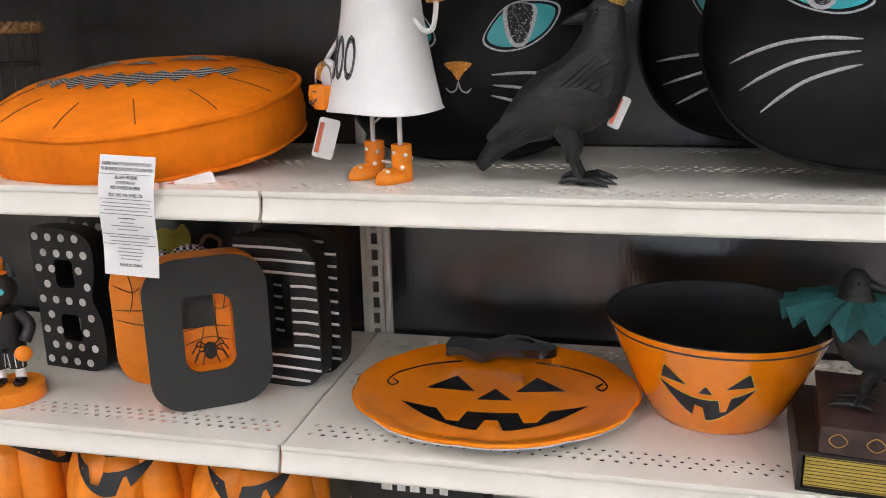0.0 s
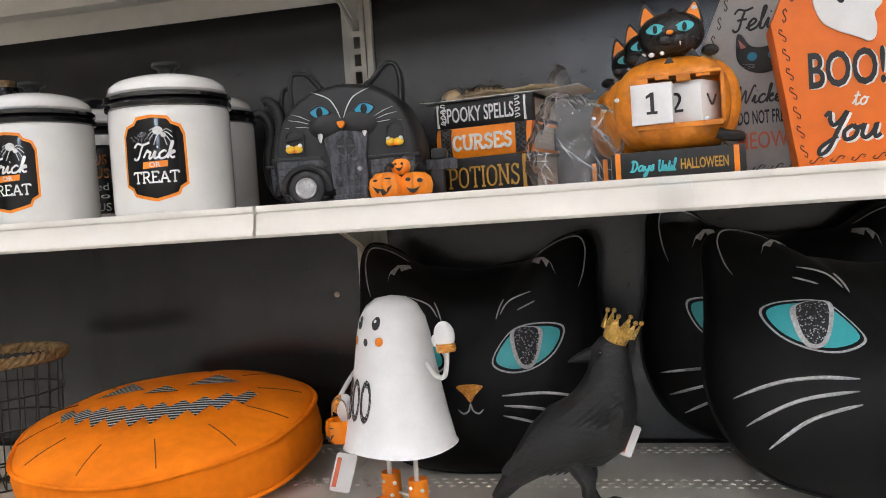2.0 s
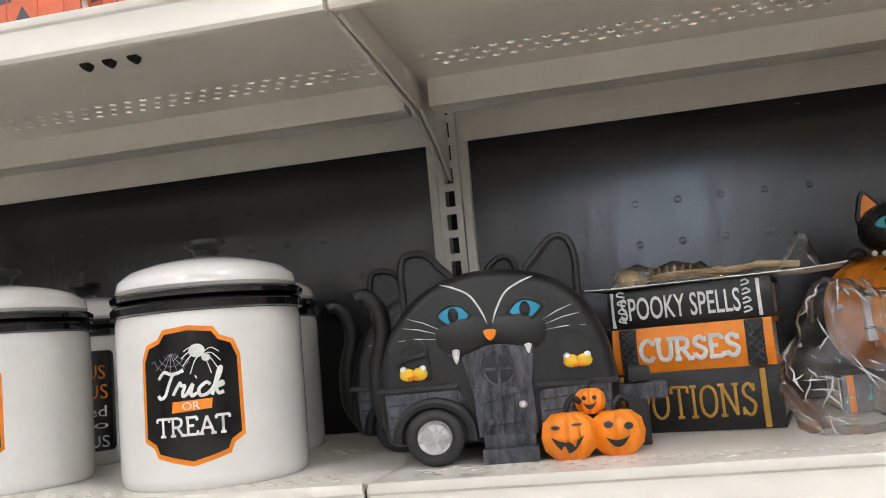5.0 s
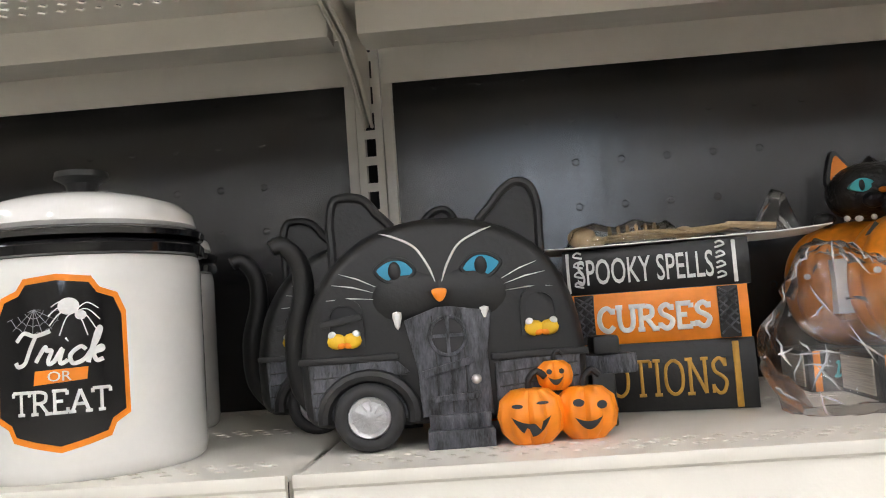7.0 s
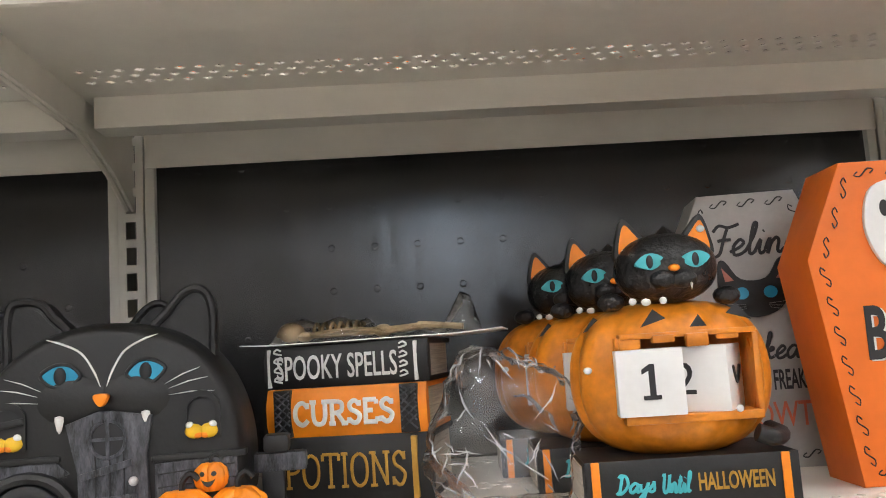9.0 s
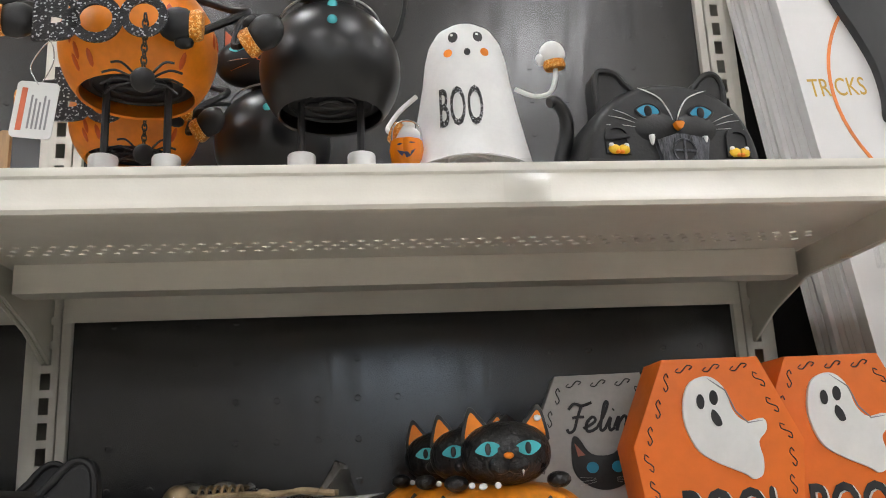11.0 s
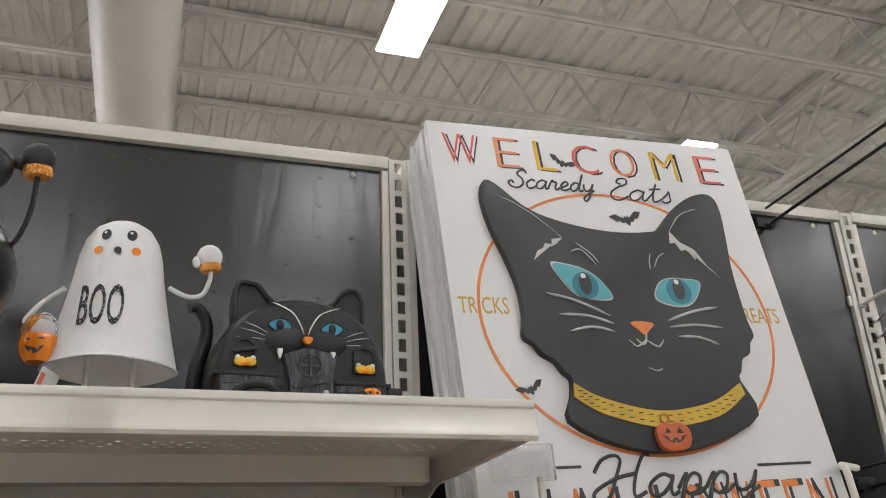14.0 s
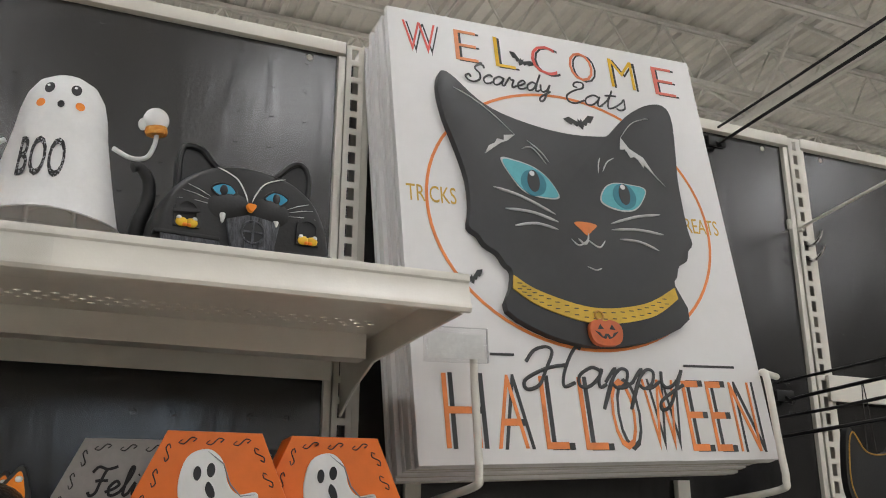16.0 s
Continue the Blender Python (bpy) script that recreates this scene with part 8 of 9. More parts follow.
for grow, mm, lf in ((1.0, M_YELLOW, 0.0006), (0.9, M_INK, 0.0012)):
    for tri in ([(-0.054, 0.080), (-0.024, 0.076), (-0.046, 0.098)], [(0.054, 0.080), (0.024, 0.076), (0.046, 0.098)], [(-0.008, 0.066), (0.008, 0.066), (0.0, 0.077)]):
        cx, cz = sum(p[0] for p in tri) / 3, sum(p[1] for p in tri) / 3
        on_bowl([(cx + (x - cx) * grow * 1.15, cz + (z - cz) * grow * 1.15) for x, z in tri], mm, lf)
    on_bowl([(x * (1.0 if grow == 1 else 0.955), (z - 0.0) * 1.0 + 0.046 + (z * 0.14 if grow == 1 else 0)) for x, z in smile(0.122, 0.050, ((-0.15, 1), (0.4, -1)), 30, 0.38)], mm, lf)

# two books with a collared crow on them
for nm, lab, x0, x1, y0, y1, z0, z1, rz, cov, pg in (("spell_book", "black covered spell book with gilt page edges", -0.02, 0.2, -0.045, 0.16, 0.0, 0.052, -6, M_BLACK, mat("gilt_page_edge", (0.55, 0.40, 0.07), rough=0.45, metal=0.2, vary=0.15, scale=40, stretch=(1, 1, 20))), ("small_spell_book", "worn brown spell book with gold tooling", 0.0, 0.18, -0.04, 0.13, 0.052, 0.087, -8, mat("worn_brown_leather", (0.045, 0.022, 0.02), rough=0.45, vary=0.4, scale=25, bump=0.4), M_PAGES)):
    q = thing(nm, lab, "book", pose(0.680, -0.408, ZA, 0, 0, rz), "spell books")
    part("cover", box(bmesh.new(), x0, x1, y0, y1, z0 + 0.0002, z0 + 0.005, 0.001), cov, q)
    part("cover", box(bmesh.new(), x0, x1, y0, y1, z1 - 0.005, z1 - 0.0002, 0.001), cov, q)
    part("spine", box(bmesh.new(), x0 - 0.003, x0 + 0.003, y0, y1, z0 + 0.0002, z1 - 0.0002, 0.0015) if nm == "spell_book" else box(bmesh.new(), x0, x1, y0 - 0.004, y0 + 0.002, z0 + 0.0002, z1 - 0.0002, 0.002), cov, q)
    part("page_block", boxed(x0 + 0.006, x1 - 0.006, y0 + 0.006, y1 - 0.006, z0 + 0.005, z1 - 0.005), pg, q, "gilt page edges", smooth=False)
    if nm == "spell_book":
        for k in range(9):
            part("page_line", boxed(x0 + 0.007, x1 - 0.007, y0 + 0.0054, y0 + 0.006, z0 + 0.0065 + 0.0045 * k, z0 + 0.0072 + 0.0045 * k), M_INK, q, smooth=False)
    else:
        for x in (0.02, 0.06, 0.1, 0.14):
            part("gold_tooling", tube(curve_pts([(x - 0.01, y0 - 0.0045, z0 + 0.018), (x, y0 - 0.0045, z0 + 0.027), (x + 0.01, y0 - 0.0045, z0 + 0.018), (x, y0 - 0.0045, z0 + 0.010)], 16, True), 0.0007, 4, closed=True), M_GOLDINK, q)
c2 = crow(pose(0.732, -0.385, ZA + 0.0868, 0, 0, -30), crown=False, scale=0.7)
bm = bmesh.new()
n = 96
rows = []
for r, z, amp in ((0.021, 0.134, 0.0), (0.050, 0.129, 0.004), (0.082, 0.113, 0.010)):
    rows.append([bm.verts.new((-0.020 + (r + amp * 0.2 * math.cos(16 * i * 2 * math.pi / n)) * math.cos(2 * math.pi * i / n), (r) * math.sin(2 * math.pi * i / n), z + amp * math.cos(16 * i * 2 * math.pi / n))) for i in range(n)])
for a, b in zip(rows, rows[1:]):
    for i in range(n):
        bm.faces.new((a[i], a[(i + 1) % n], b[(i + 1) % n], b[i]))
part("pleated_collar", bm, mat("dark_teal_felt", (0.008, 0.085, 0.085), rough=0.85, vary=0.2, bump=0.4, bump_scale=300), c2, "teal pleated fabric collar")

# bottom shelf pumpkins
def big_pumpkin(m):
    p = thing("plastic_pumpkin", "orange plastic jack-o'-lantern with a wide black grin", "pumpkin", m, "plastic pumpkins")
    R = 0.092
    prof = [(0.0, 0.0), (0.05, 0.0), (0.078, 0.018), (R, 0.06), (R * 0.99, 0.1), (0.075, 0.14), (0.045, 0.158), (0.0, 0.152)]
    sm = [(r.x, r.z) for r in curve_pts([(a, 0, b) for a, b in prof], 35)]
    part("shell", lathe([(max(0, r), z) for r, z in sm], 54, ribs=9, rib_depth=0.13), M_ORANGE, p)
    def f(x, z, d=0.002):
        rr = R * max(0.1, 1 - ((z - 0.08) / 0.1) ** 2 * 0.55)
        return (x, -math.sqrt(max(1e-5, rr * rr - x * x)) - d, z)
    part("painted_mouth", mapped(plate([(x, z + 0.122) for x, z in smile(0.12, 0.045, ((-0.3, -1), (0.35, 1)), 20)], 0, None), lambda x, y, z: f(x, z), 0.008), M_INK, p)
    part("nose", mapped(plate([(-0.008, 0.150), (0.008, 0.150), (0.0, 0.157)], 0, None), lambda x, y, z: f(x, z), 0.008), M_INK, p)
    return p


for x, rz in ((-0.500, 85), (-0.296, 8), (-0.086, 14)):
    big_pumpkin(pose(x, -0.355, SHELF_TOPS["low"], 0, 0, rz) @ Matrix.Scale(1.12, 4))
bs = thing("hanging_box_sign", "black box with bat-shaped wire trim and pale lettering bars", "packaging", pose(0.16, -0.36, SHELF_TOPS["low"]))
part("box_body", box(bmesh.new(), -0.1, 0.1, 0.0, 0.08, 0.0, 0.155, 0.002), M_BLACK, bs)
for x, w in ((-0.03, 0.02), (-0.008, 0.016), (0.012, 0.018), (0.034, 0.014), (0.055, 0.016)):
    part("lettering_bar", boxed(x - w / 2 - 0.012, x + w / 2 - 0.016, -0.001, -0.0002, 0.118, 0.142), M_WHITEINK, bs, smooth=False)

# ---- right bay: stacked signs, rack arms and hooks ----
SX, SY, SZ, LEAN_BACK, TURN_IN = 0.957, -0.210, 1.630, -7.4, -2.4
SIGN_POSE = pose(SX, SY, SZ, LEAN_BACK, TURN_IN, 0)
SW, SH = 0.560, 0.692


def sg(x, z):
    """Place on the sign board (across, up) for a place in the store (x, height)."""
    a = radians(-TURN_IN)
    dx, dz = x - SX, (z - SZ) / math.cos(radians(LEAN_BACK))
    return (dx * math.cos(a) + dz * math.sin(a), -dx * math.sin(a) + dz * math.cos(a))


sign = thing("halloween_sign", "large white wooden sign with a raised black cat and welcome lettering", "sign", SIGN_POSE, "stacked welcome signs")
part("board", box(bmesh.new(), 0, SW, 0.0, 0.0115, 0, SH, 0.0015), M_SIGNWHITE, sign, "white printed board")
spare = thing("halloween_sign", "white wooden welcome sign stacked behind the front one", "sign", SIGN_POSE @ pose(0.004, 0.0135, 0), "stacked welcome signs")
part("board", box(bmesh.new(), 0, SW, 0.0, 0.0115, 0, SH, 0.0015), M_SIGNWHITE, spare)
part("raised_edge", box(bmesh.new(), 0.0005, SW - 0.0005, 0.0095, 0.0119, -0.0005, SH - 0.001), M_CREAMBOARD, spare, smooth=False)
rs = random.Random(5)
for k in range(2, 9):
    copy_thing(spare, SIGN_POSE @ pose(0.004 * rs.uniform(-1, 1), 0.0135 * k, 0.004 * rs.uniform(-1, 1)))

Y0 = -0.0003
def flat(name, bm, mm, parent=sign, label=""):
    return part(name, bm, mm, parent, label)


# WELCOME, each letter with a black drop line
cols = (M_PINK, mat("peach_print", (0.82, 0.30, 0.13), rough=0.5), M_YELLOW, M_PINK, mat("salmon_print", (0.82, 0.24, 0.11), rough=0.5), M_YELLOW, mat("rose_print", (0.82, 0.20, 0.15), rough=0.5))
wx = ((0.952, 1.006), (1.037, 1.075), (1.105, 1.140), (1.170, 1.215), (1.240, 1.285), (1.318, 1.365), (1.405, 1.447))
for ch, (a, b), mm in zip("WELCOME", wx, cols):
    zt = 2.294 + (a - 0.95) * 0.040
    u0, v1 = sg(a, zt)
    u1, _ = sg(b, zt)
    v0 = v1 - 0.056
    flat("lettering", letters(ch, u0 + 0.006, u1 + 0.006, v0 - 0.0015, v1 - 0.0015, Y0, 0.0003, bold=-0.025), M_SIGNBLACK)
    flat("lettering", letters(ch, u0, u1, v0, v1, Y0 - 0.0004, 0.0004, bold=-0.015), mm)
u0, v0 = sg(1.062, 2.202)
u1, _ = sg(1.195, 2.202)
flat("script_lettering", script_text("Scaredy", u0 - 0.010, u1 + 0.008, v0 - 0.014, v0 + 0.040, 0.0034, Y0 - 0.0008), M_SIGNBLACK)
u0, v0 = sg(1.238, 2.208)
u1, _ = sg(1.338, 2.208)
flat("script_lettering", script_text("Cats", u0 - 0.010, u1 + 0.004, v0 - 0.006, v0 + 0.040, 0.0034, Y0 - 0.0008), M_SIGNBLACK)
for s, a, b, z in (("TRICKS", 0.952, 1.027, 1.988), ("TREATS", 1.405, 1.485, 2.000)):
    (u0, v0), (u1, _) = sg(a, z), sg(b, z)
    flat("lettering", letters(s, u0, u1, v0, v0 + 0.026, Y0, 0.0004), mat("ochre_print", (0.62, 0.38, 0.06), rough=0.5))
# orange ring
cu, cv = sg(1.222, 2.002)
M_RING = mat("orange_ring_print", (0.80, 0.24, 0.06), rough=0.5)
flat("printed_ring", plate(oval(cu, cv, 0.243, 0.212, 72), Y0 - 0.0005, Y0, holes=(oval(cu, cv, 0.2385, 0.2075, 72),)), M_RING)


# raised cat head with torn-fur edge
CAT = ((1.013, 2.207), (1.030, 2.198), (1.065, 2.168), (1.105, 2.150), (1.169, 2.138), (1.225, 2.136), (1.275, 2.142), (1.293, 2.150), (1.330, 2.190), (1.370, 2.218), (1.405, 2.226), (1.420, 2.205), (1.418, 2.150), (1.412, 2.090), (1.412, 2.040), (1.414, 2.000), (1.418, 1.975), (1.408, 1.962), (1.402, 1.945), (1.386, 1.935), (1.378, 1.915), (1.372, 1.902), (1.388, 1.850), (1.310, 1.810), (1.224, 1.796), (1.150, 1.806), (1.088, 1.836), (1.096, 1.870), (1.100, 1.895), (1.090, 1.905), (1.080, 1.920), (1.062, 1.930), (1.052, 1.944), (1.038, 1.955), (1.042, 1.985), (1.040, 2.030), (1.026, 2.080), (1.010, 2.125), (1.001, 2.170), (1.004, 2.200))
cat_out = shape([sg(x, z) for x, z in CAT], 120)
RC = -0.0125
head = flat("cat_cutout", plate(cat_out, RC, 0.0, bevel=0.0012), M_SIGNBLACK, sign, "raised black cat head")
cy = lambda x, z: (x, RC - 0.0001, z)


def line(parent, pts, w, mm, name="printed_line"):
    part(name, ribbon([(q.x, q.z) for q in curve_pts([(*sg(x, z)[:1], 0, sg(x, z)[1]) for x, z in pts], 16)], w, cy), mm, parent)


def fill(parent, pts, mm, d, name, label="", smooth_n=40):
    return part(name, plate(shape([sg(x, z) for x, z in pts], smooth_n), RC - d, RC + 0.0005), mm, parent, label)


M_EYE = mat("aqua_print", (0.10, 0.42, 0.48), rough=0.45)
M_EYE2 = mat("deep_teal_print", (0.03, 0.20, 0.26), rough=0.45)
M_LINE = mat("silver_print", (0.55, 0.55, 0.54), rough=0.45)
for c, pts, pu in (((1.150, 2.040), ((1.098, 2.076), (1.122, 2.077), (1.150, 2.069), (1.172, 2.050), (1.186, 2.018), (1.160, 2.012), (1.132, 2.018), (1.114, 2.040)), 1.146), ((1.302, 2.042), ((1.262, 2.022), (1.270, 2.050), (1.288, 2.064), (1.315, 2.066), (1.342, 2.062), (1.334, 2.035), (1.316, 2.014), (1.288, 2.010)), 1.303)):
    pts = [(c[0] + (x - c[0]) * 1.00, c[1] + (z - c[1]) * 0.80) for x, z in pts]
    fill(head, [(c[0] + (x - c[0]) * 1.06, c[1] + (z - c[1]) * 1.09) for x, z in pts], M_LINE, 0.0006, "eye_border")
    e = fill(head, pts, M_EYE, 0.0012, "eye", "aqua printed eye")
    fill(e, [(pu + 0.021 * math.cos(a * 0.785), c[1] - 0.002 + 0.0215 * math.sin(a * 0.785)) for a in range(8)], M_EYE2, 0.0017, "iris")
    fill(e, [(pu + 0.010 * math.cos(a * 0.785), c[1] + 0.001 + 0.018 * math.sin(a * 0.785)) for a in range(8)], M_SIGNBLACK, 0.0022, "pupil")
    fill(e, [(pu - 0.002 + 0.0042 * math.cos(a * 0.785), c[1] + 0.013 + 0.0042 * math.sin(a * 0.785)) for a in range(8)], M_SIGNWHITE, 0.0027, "glint")
for pts, w in ((((1.080, 2.022), (1.125, 2.013), (1.178, 1.992)), 0.0042), (((1.096, 1.990), (1.140, 1.990), (1.182, 1.980)), 0.0042), (((1.110, 1.965), (1.145, 1.973), (1.180, 1.968)), 0.0038),
               (((1.272, 1.990), (1.320, 2.008), (1.365, 2.018)), 0.0042), (((1.272, 1.980), (1.320, 1.986), (1.365, 1.984)), 0.0040), (((1.284, 1.966), (1.320, 1.966), (1.352, 1.956)), 0.0036),
               (((1.212, 1.958), (1.222, 1.950), (1.230, 1.958)), 0.003), (((1.230, 1.972), (1.228, 1.958), (1.212, 1.947), (1.200, 1.956)), 0.0026), (((1.228, 1.958), (1.246, 1.948), (1.258, 1.960)), 0.0026), (((1.222, 1.915), (1.236, 1.911), (1.246, 1.915)), 0.002),
               (((1.132, 2.094), (1.150, 2.098), (1.172, 2.074)), 0.002), (((1.142, 2.110), (1.164, 2.094), (1.176, 2.078)), 0.002), (((1.262, 2.074), (1.264, 2.090), (1.268, 2.102)), 0.002), (((1.270, 2.078), (1.280, 2.096), (1.294, 2.106)), 0.002),
               (((1.025, 2.180), (1.050, 2.170), (1.085, 2.148), (1.122, 2.116)), 0.0018), (((1.312, 2.146), (1.336, 2.176), (1.362, 2.190), (1.372, 2.192)), 0.0018), (((1.318, 2.124), (1.345, 2.108), (1.384, 2.070)), 0.002)):
    line(head, pts, w, M_LINE)
for tuft in (((1.122, 2.116), (1.104, 2.112), (1.103, 2.103), (1.092, 2.104), (1.088, 2.096), (1.078, 2.090), (1.070, 2.074), (1.086, 2.088), (1.098, 2.098), (1.110, 2.104)), ((1.312, 2.146), (1.308, 2.124), (1.318, 2.126), (1.326, 2.112), (1.336, 2.116), (1.348, 2.098), (1.350, 2.106), (1.372, 2.080), (1.350, 2.116), (1.326, 2.128))):
    part("ear_tuft", plate([sg(x, z) for x, z in tuft], RC - 0.0008, RC + 0.0004), M_LINE, head)
fill(head, ((1.208, 1.983), (1.228, 1.986), (1.246, 1.983), (1.236, 1.972), (1.228, 1.965), (1.218, 1.973)), M_RING, 0.0012, "nose", "orange nose")
# collar and pumpkin tag
col_top = ((1.100, 1.888), (1.140, 1.868), (1.224, 1.852), (1.310, 1.866), (1.368, 1.897))
col_bot = ((1.372, 1.880), (1.318, 1.846), (1.224, 1.829), (1.140, 1.845), (1.098, 1.868))
tp = [(q.x, q.z) for q in curve_pts([(*sg(x, z)[:1], 0, sg(x, z)[1]) for x, z in col_top], 24)]
bp_ = [(q.x, q.z) for q in curve_pts([(*sg(x, z)[:1], 0, sg(x, z)[1]) for x, z in col_bot], 24)]
collar = part("collar", plate(tp + bp_, RC - 0.0022, RC + 0.0005), mat("mustard_print", (0.62, 0.40, 0.04), rough=0.5), head, "mustard yellow collar")
for off in (0.0045, -0.0045):
    for i in range(2, 22):
        (xa, za), (xb, zb) = tp[i], bp_[::-1][i]
        f = 0.5 + off / 0.022
        xm, zm = xb + (xa - xb) * f, zb + (zb - zb) + (za - zb) * f
        part("stitch", boxed(xm - 0.0034, xm + 0.0034, RC - 0.0027, RC - 0.0020, zm - 0.0006, zm + 0.0006), M_SIGNBLACK, collar, smooth=False)
part("ring", tube([(sg(1.228, 1.840)[0] + 0.0065 * math.cos(a * 0.39), RC - 0.0045, sg(1.228, 1.840)[1] + 0.0065 * math.sin(a * 0.39)) for a in range(16)], 0.0016, 6, closed=True), M_GOLDINK, collar)
tu, tv = sg(1.234, 1.815)
tag = part("pumpkin_tag", plate(shape([(tu + x, tv + z) for x, z in ((-0.026, 0.0), (-0.022, 0.014), (-0.008, 0.018), (0.0, 0.016), (0.010, 0.018), (0.024, 0.012), (0.027, -0.002), (0.020, -0.016), (0.0, -0.020), (-0.020, -0.016))], 44), RC - 0.0095, RC - 0.002, bevel=0.0012), mat("terracotta_print", (0.55, 0.12, 0.035), rough=0.5), head, "small terracotta pumpkin tag")
for poly in ([(-0.014, 0.003), (-0.004, 0.004), (-0.009, 0.011)], [(0.005, 0.004), (0.015, 0.003), (0.010, 0.011)], [(x * 1.0, z - 0.006) for x, z in smile(0.038, 0.012, ((-0.4, -1), (0, 1), (0.4, -1)))]):
    part("printed_face", plate([(tu + x, tv + z) for x, z in poly], RC - 0.0100, RC - 0.0094), M_SIGNBLACK, tag)
# bats
def bat(x, z, s, rot):
    u, v = sg(x, z)
    o = [(0.0, 0.2), (0.1, 0.34), (0.14, 0.16), (0.35, 0.3), (0.62, 0.5), (1.0, 0.42), (0.8, 0.18), (0.62, 0.02), (0.48, 0.1), (0.3, -0.12), (0.18, -0.05), (0.0, -0.32)]
    o = o + [(-a, b) for a, b in o[::-1][1:-1]]
    c, q = math.cos(radians(rot)), math.sin(radians(rot))
    flat("printed_bat", plate([(u + s * (a * c - b * q), v + s * (a * q + b * c)) for a, b in o], Y0 - 0.0006, Y0), M_SIGNBLACK)


bat(1.250, 2.166, 0.030, 12)
bat(1.152, 2.262, 0.024, -22)
bat(1.043, 1.880, 0.022, 20)
# lower lettering
hx = ((0.991, 1.040), (1.062, 1.106), (1.131, 1.165), (1.190, 1.225), (1.238, 1.276), (1.294, 1.348), (1.362, 1.392), (1.404, 1.432), (1.446, 1.484))
for ch, (a, b) in zip("HALLOWEEN", hx):
    (u0, v1), (u1, _) = sg(a, 1.747 + (a - 0.99) * 0.034), sg(b, 1.747)
    (_, v0) = sg(a, 1.652 + (a - 0.99) * 0.022)
    flat("lettering", letters(ch, u0 + 0.009, u1 + 0.009, v0 - 0.001, v1 + 0.001, Y0, 0.0003, bold=-0.014), M_SIGNBLACK)
    flat("lettering", letters(ch, u0, u1, v0, v1, Y0 - 0.0004, 0.0004, bold=-0.013), M_RING)
(u0, v0), (u1, _) = sg(1.120, 1.742), sg(1.352, 1.742)
flat("script_lettering", script_text("Happy", u0 - 0.014, u1 + 0.018, v0 - 0.038, v0 + 0.054, 0.0052, Y0 - 0.0012), M_SIGNBLACK)
for a, b, z in ((1.062, 1.098, 1.777), (1.372, 1.464, 1.782)):
    (u0, v0), (u1, _) = sg(a, z), sg(b, z)
    flat("printed_bar", boxed(u0, u1, Y0 - 0.0005, Y0, v0 - 0.0018, v0 + 0.0018), M_SIGNBLACK)


def rack_arm(x, z, back_hook):
    r = thing("sign_rack_arm", "cream coated wire rack arm holding the stacked signs", "rack arm", pose(x, 0, z), "sign rack arms")
    part("wire", tube(curve_pts([(0, -0.012, -0.072), (0, -0.10, -0.062), (0, -0.225, -0.048), (0, -0.238, -0.036), (0, -0.236, 0.0), (0, -0.226, 0.085), (0, -0.224, 0.108)] if not back_hook else [(0, -0.012, -0.075), (0, -0.10, -0.065), (0, -0.225, -0.050), (0, -0.240, -0.036), (0, -0.236, 0.0), (0, -0.224, 0.105), (0.003, -0.212, 0.118), (0.03, -0.19, 0.122), (0.07, -0.17, 0.122)], 60), 0.0052, 10), M_SHELF, r)
    part("hook_plate", box(bmesh.new(), -0.012, 0.012, -0.013, -0.001, -0.11, -0.03, 0.001), M_SHELF, r)
    return r


rack_arm(1.024, 1.655, False)
rack_arm(1.496, 1.660, True)
lh = thing("label_holder", "clear plastic price label holder on the rack arm", "label holder", pose(0.992, -0.242, 1.775, 0, -2, 0))
part("sleeve", box(bmesh.new(), -0.043, 0.043, -0.004, 0.002, -0.022, 0.022, 0.0012), M_CLIP, lh)
part("label_card", boxed(-0.038, 0.038, -0.0012, -0.0006, -0.017, 0.014), mat("frosted_card", (0.8, 0.8, 0.78), rough=0.4), lh, smooth=False)


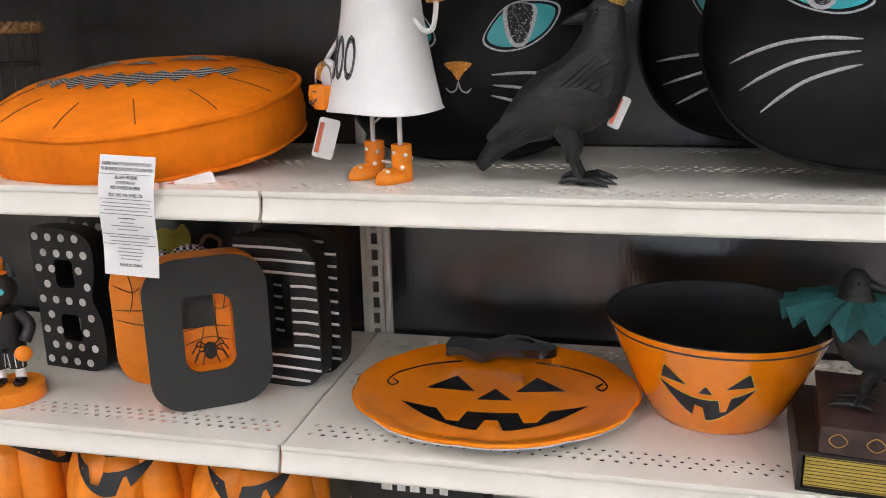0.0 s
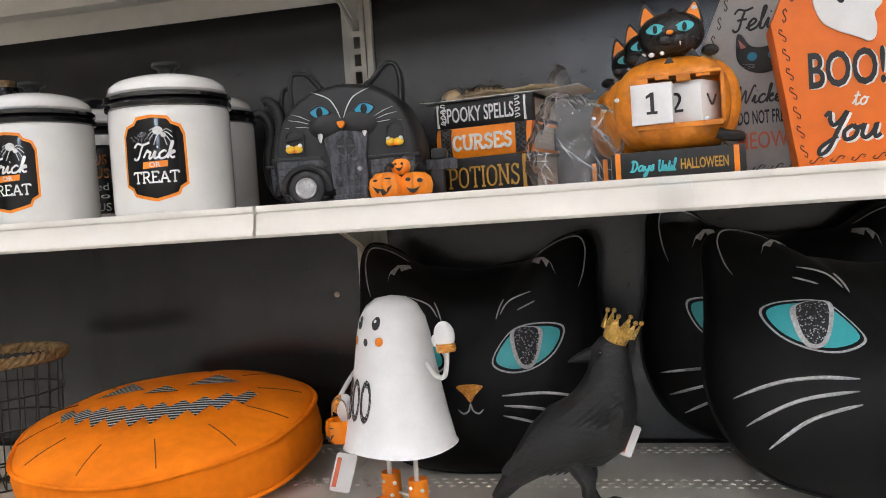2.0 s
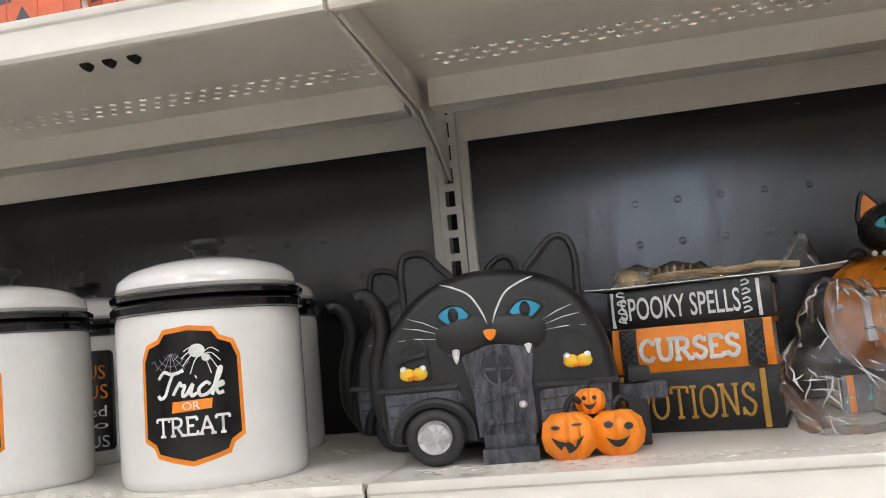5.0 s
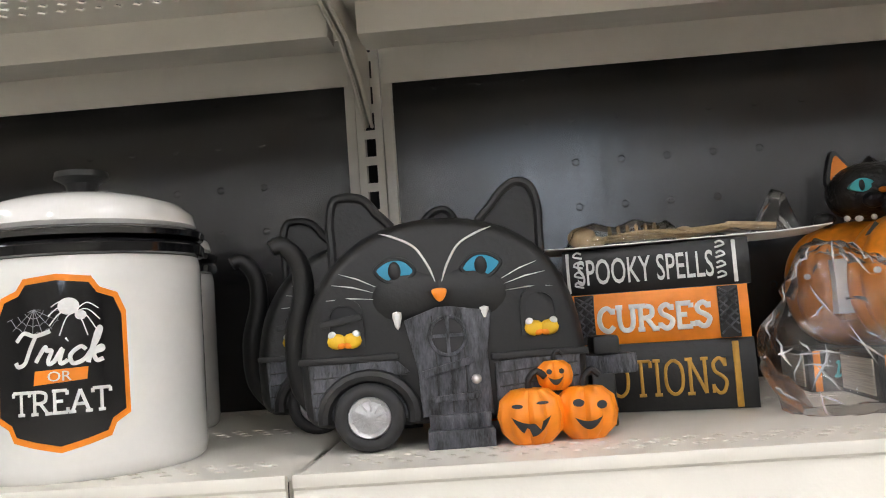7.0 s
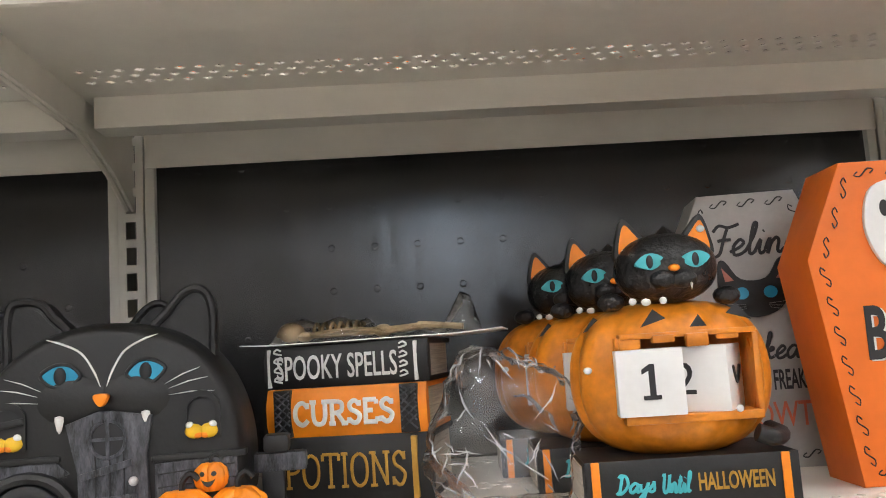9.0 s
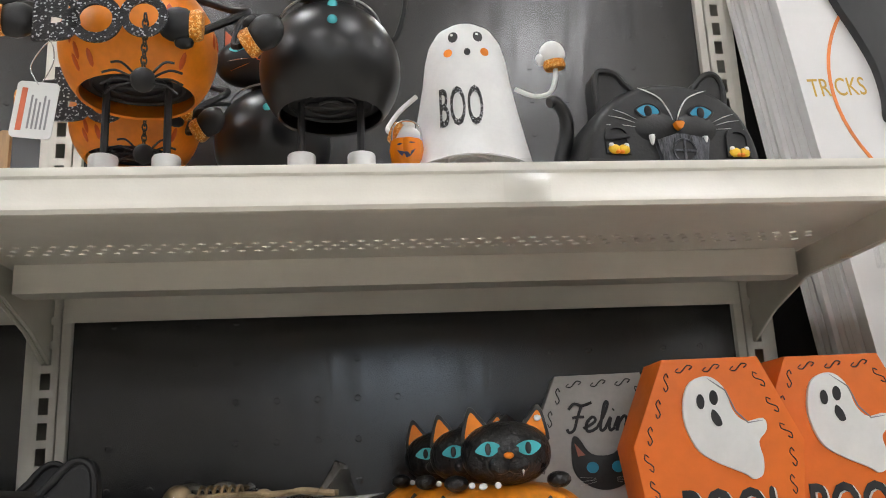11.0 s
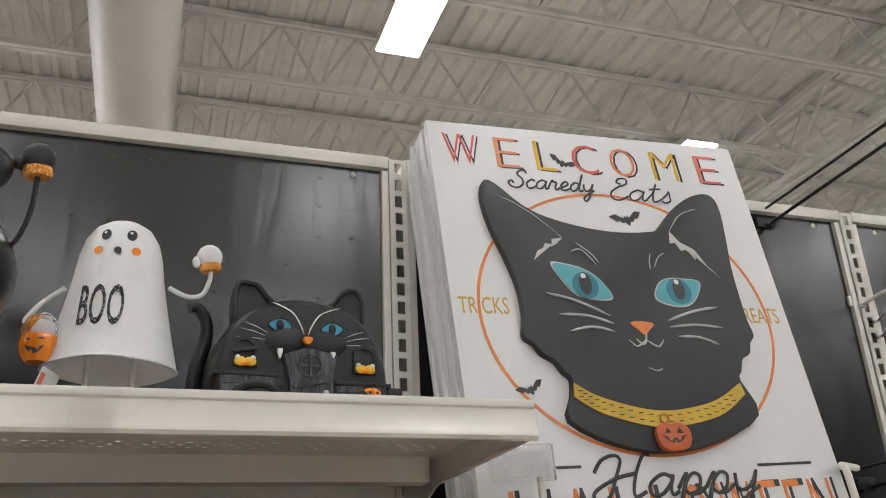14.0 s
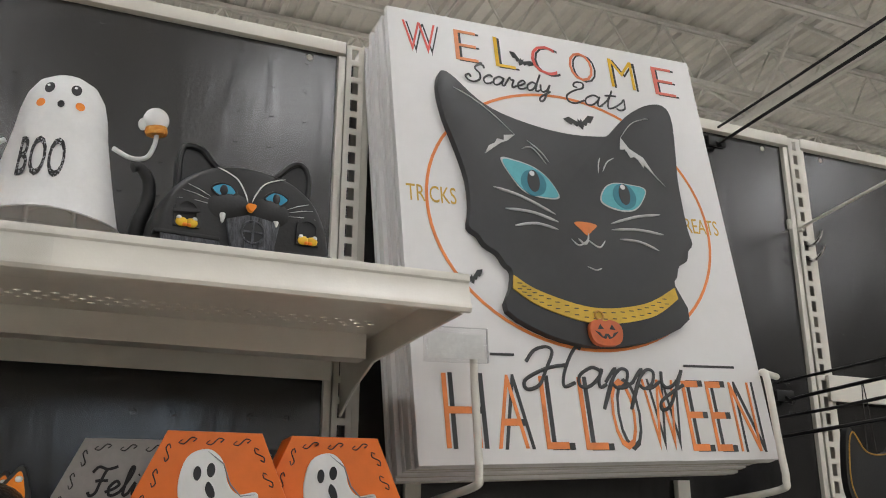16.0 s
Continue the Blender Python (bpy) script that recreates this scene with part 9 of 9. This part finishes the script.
def peg_hook(x, z, L, mm, two=True, up=0.012, label="long black steel peg hook fixed to the back panel"):
    h = thing("peg_hook", label, "peg hook", pose(x, 0, z), "peg hooks")
    part("base_plate", box(bmesh.new(), -0.02, 0.02, -0.006, -0.0005, -0.008, 0.012, 0.001), mm, h)
    part("rod", tube(curve_pts([(0, -0.004, 0.0), (0, -0.02, -0.012), (0, -0.04, -0.004), (0, -L, up)], 24), 0.0032, 8), mm, h)
    if two:
        part("scan_rod", tube([(0, -0.004, 0.028), (0, -0.2, 0.034), (0, -L - 0.02, 0.044)], 0.0026, 8), mm, h)
    return h


M_HOOK = mat("black_steel_hook", (0.03, 0.03, 0.03), rough=0.3, metal=0.6)
peg_hook(1.640, 2.262, 0.42, M_HOOK)
peg_hook(1.640, 1.70, 0.36, M_HOOK)
peg_hook(1.74, 1.78, 0.36, M_HOOK)
peg_hook(1.815, 2.115, 0.36, M_SHELF, False, 0.03, "long cream coated peg hook on the shelving upright")
for dz in (0.0, -0.03):
    peg_hook(1.832, 2.085 + dz, 0.05, M_CHROME, False, 0.01, "short chrome peg hook on the shelving upright")
br = thing("shelf_bracket", "cream steel bracket plate hung on the upright", "bracket", pose(1.832, 0, 1.80))
part("plate", box(bmesh.new(), 0.0, 0.2, -0.02, -0.012, -0.024, 0.024, 0.002), M_SHELF, br)
pq = thing("cat_plaque", "black cat-shaped wooden plaque with gold edges hanging on a hook", "plaque", pose(1.745, -0.17, 1.50))
part("face", plate(shape([(-0.06, 0.1), (-0.062, 0.17), (-0.048, 0.21), (-0.02, 0.175), (0.03, 0.175), (0.06, 0.21), (0.075, 0.16), (0.07, 0.08), (0.0, 0.03)], 60), -0.006, 0.006, bevel=0.001), M_BLACK, pq)
part("gold_line", tube([(x * 0.9, -0.0066, 0.02 + z * 0.87) for x, z in shape([(-0.06, 0.1), (-0.062, 0.17), (-0.048, 0.21), (-0.02, 0.175), (0.03, 0.175), (0.06, 0.21), (0.075, 0.16), (0.07, 0.08), (0.0, 0.03)], 60)], 0.0012, 5, closed=True), M_GOLDINK, pq)
part("hanger", tube(curve_pts([(-0.01, 0, 0.17), (0.0, 0.0, 0.285), (0.01, 0, 0.17)], 14), 0.001, 5), M_WIRE, pq)
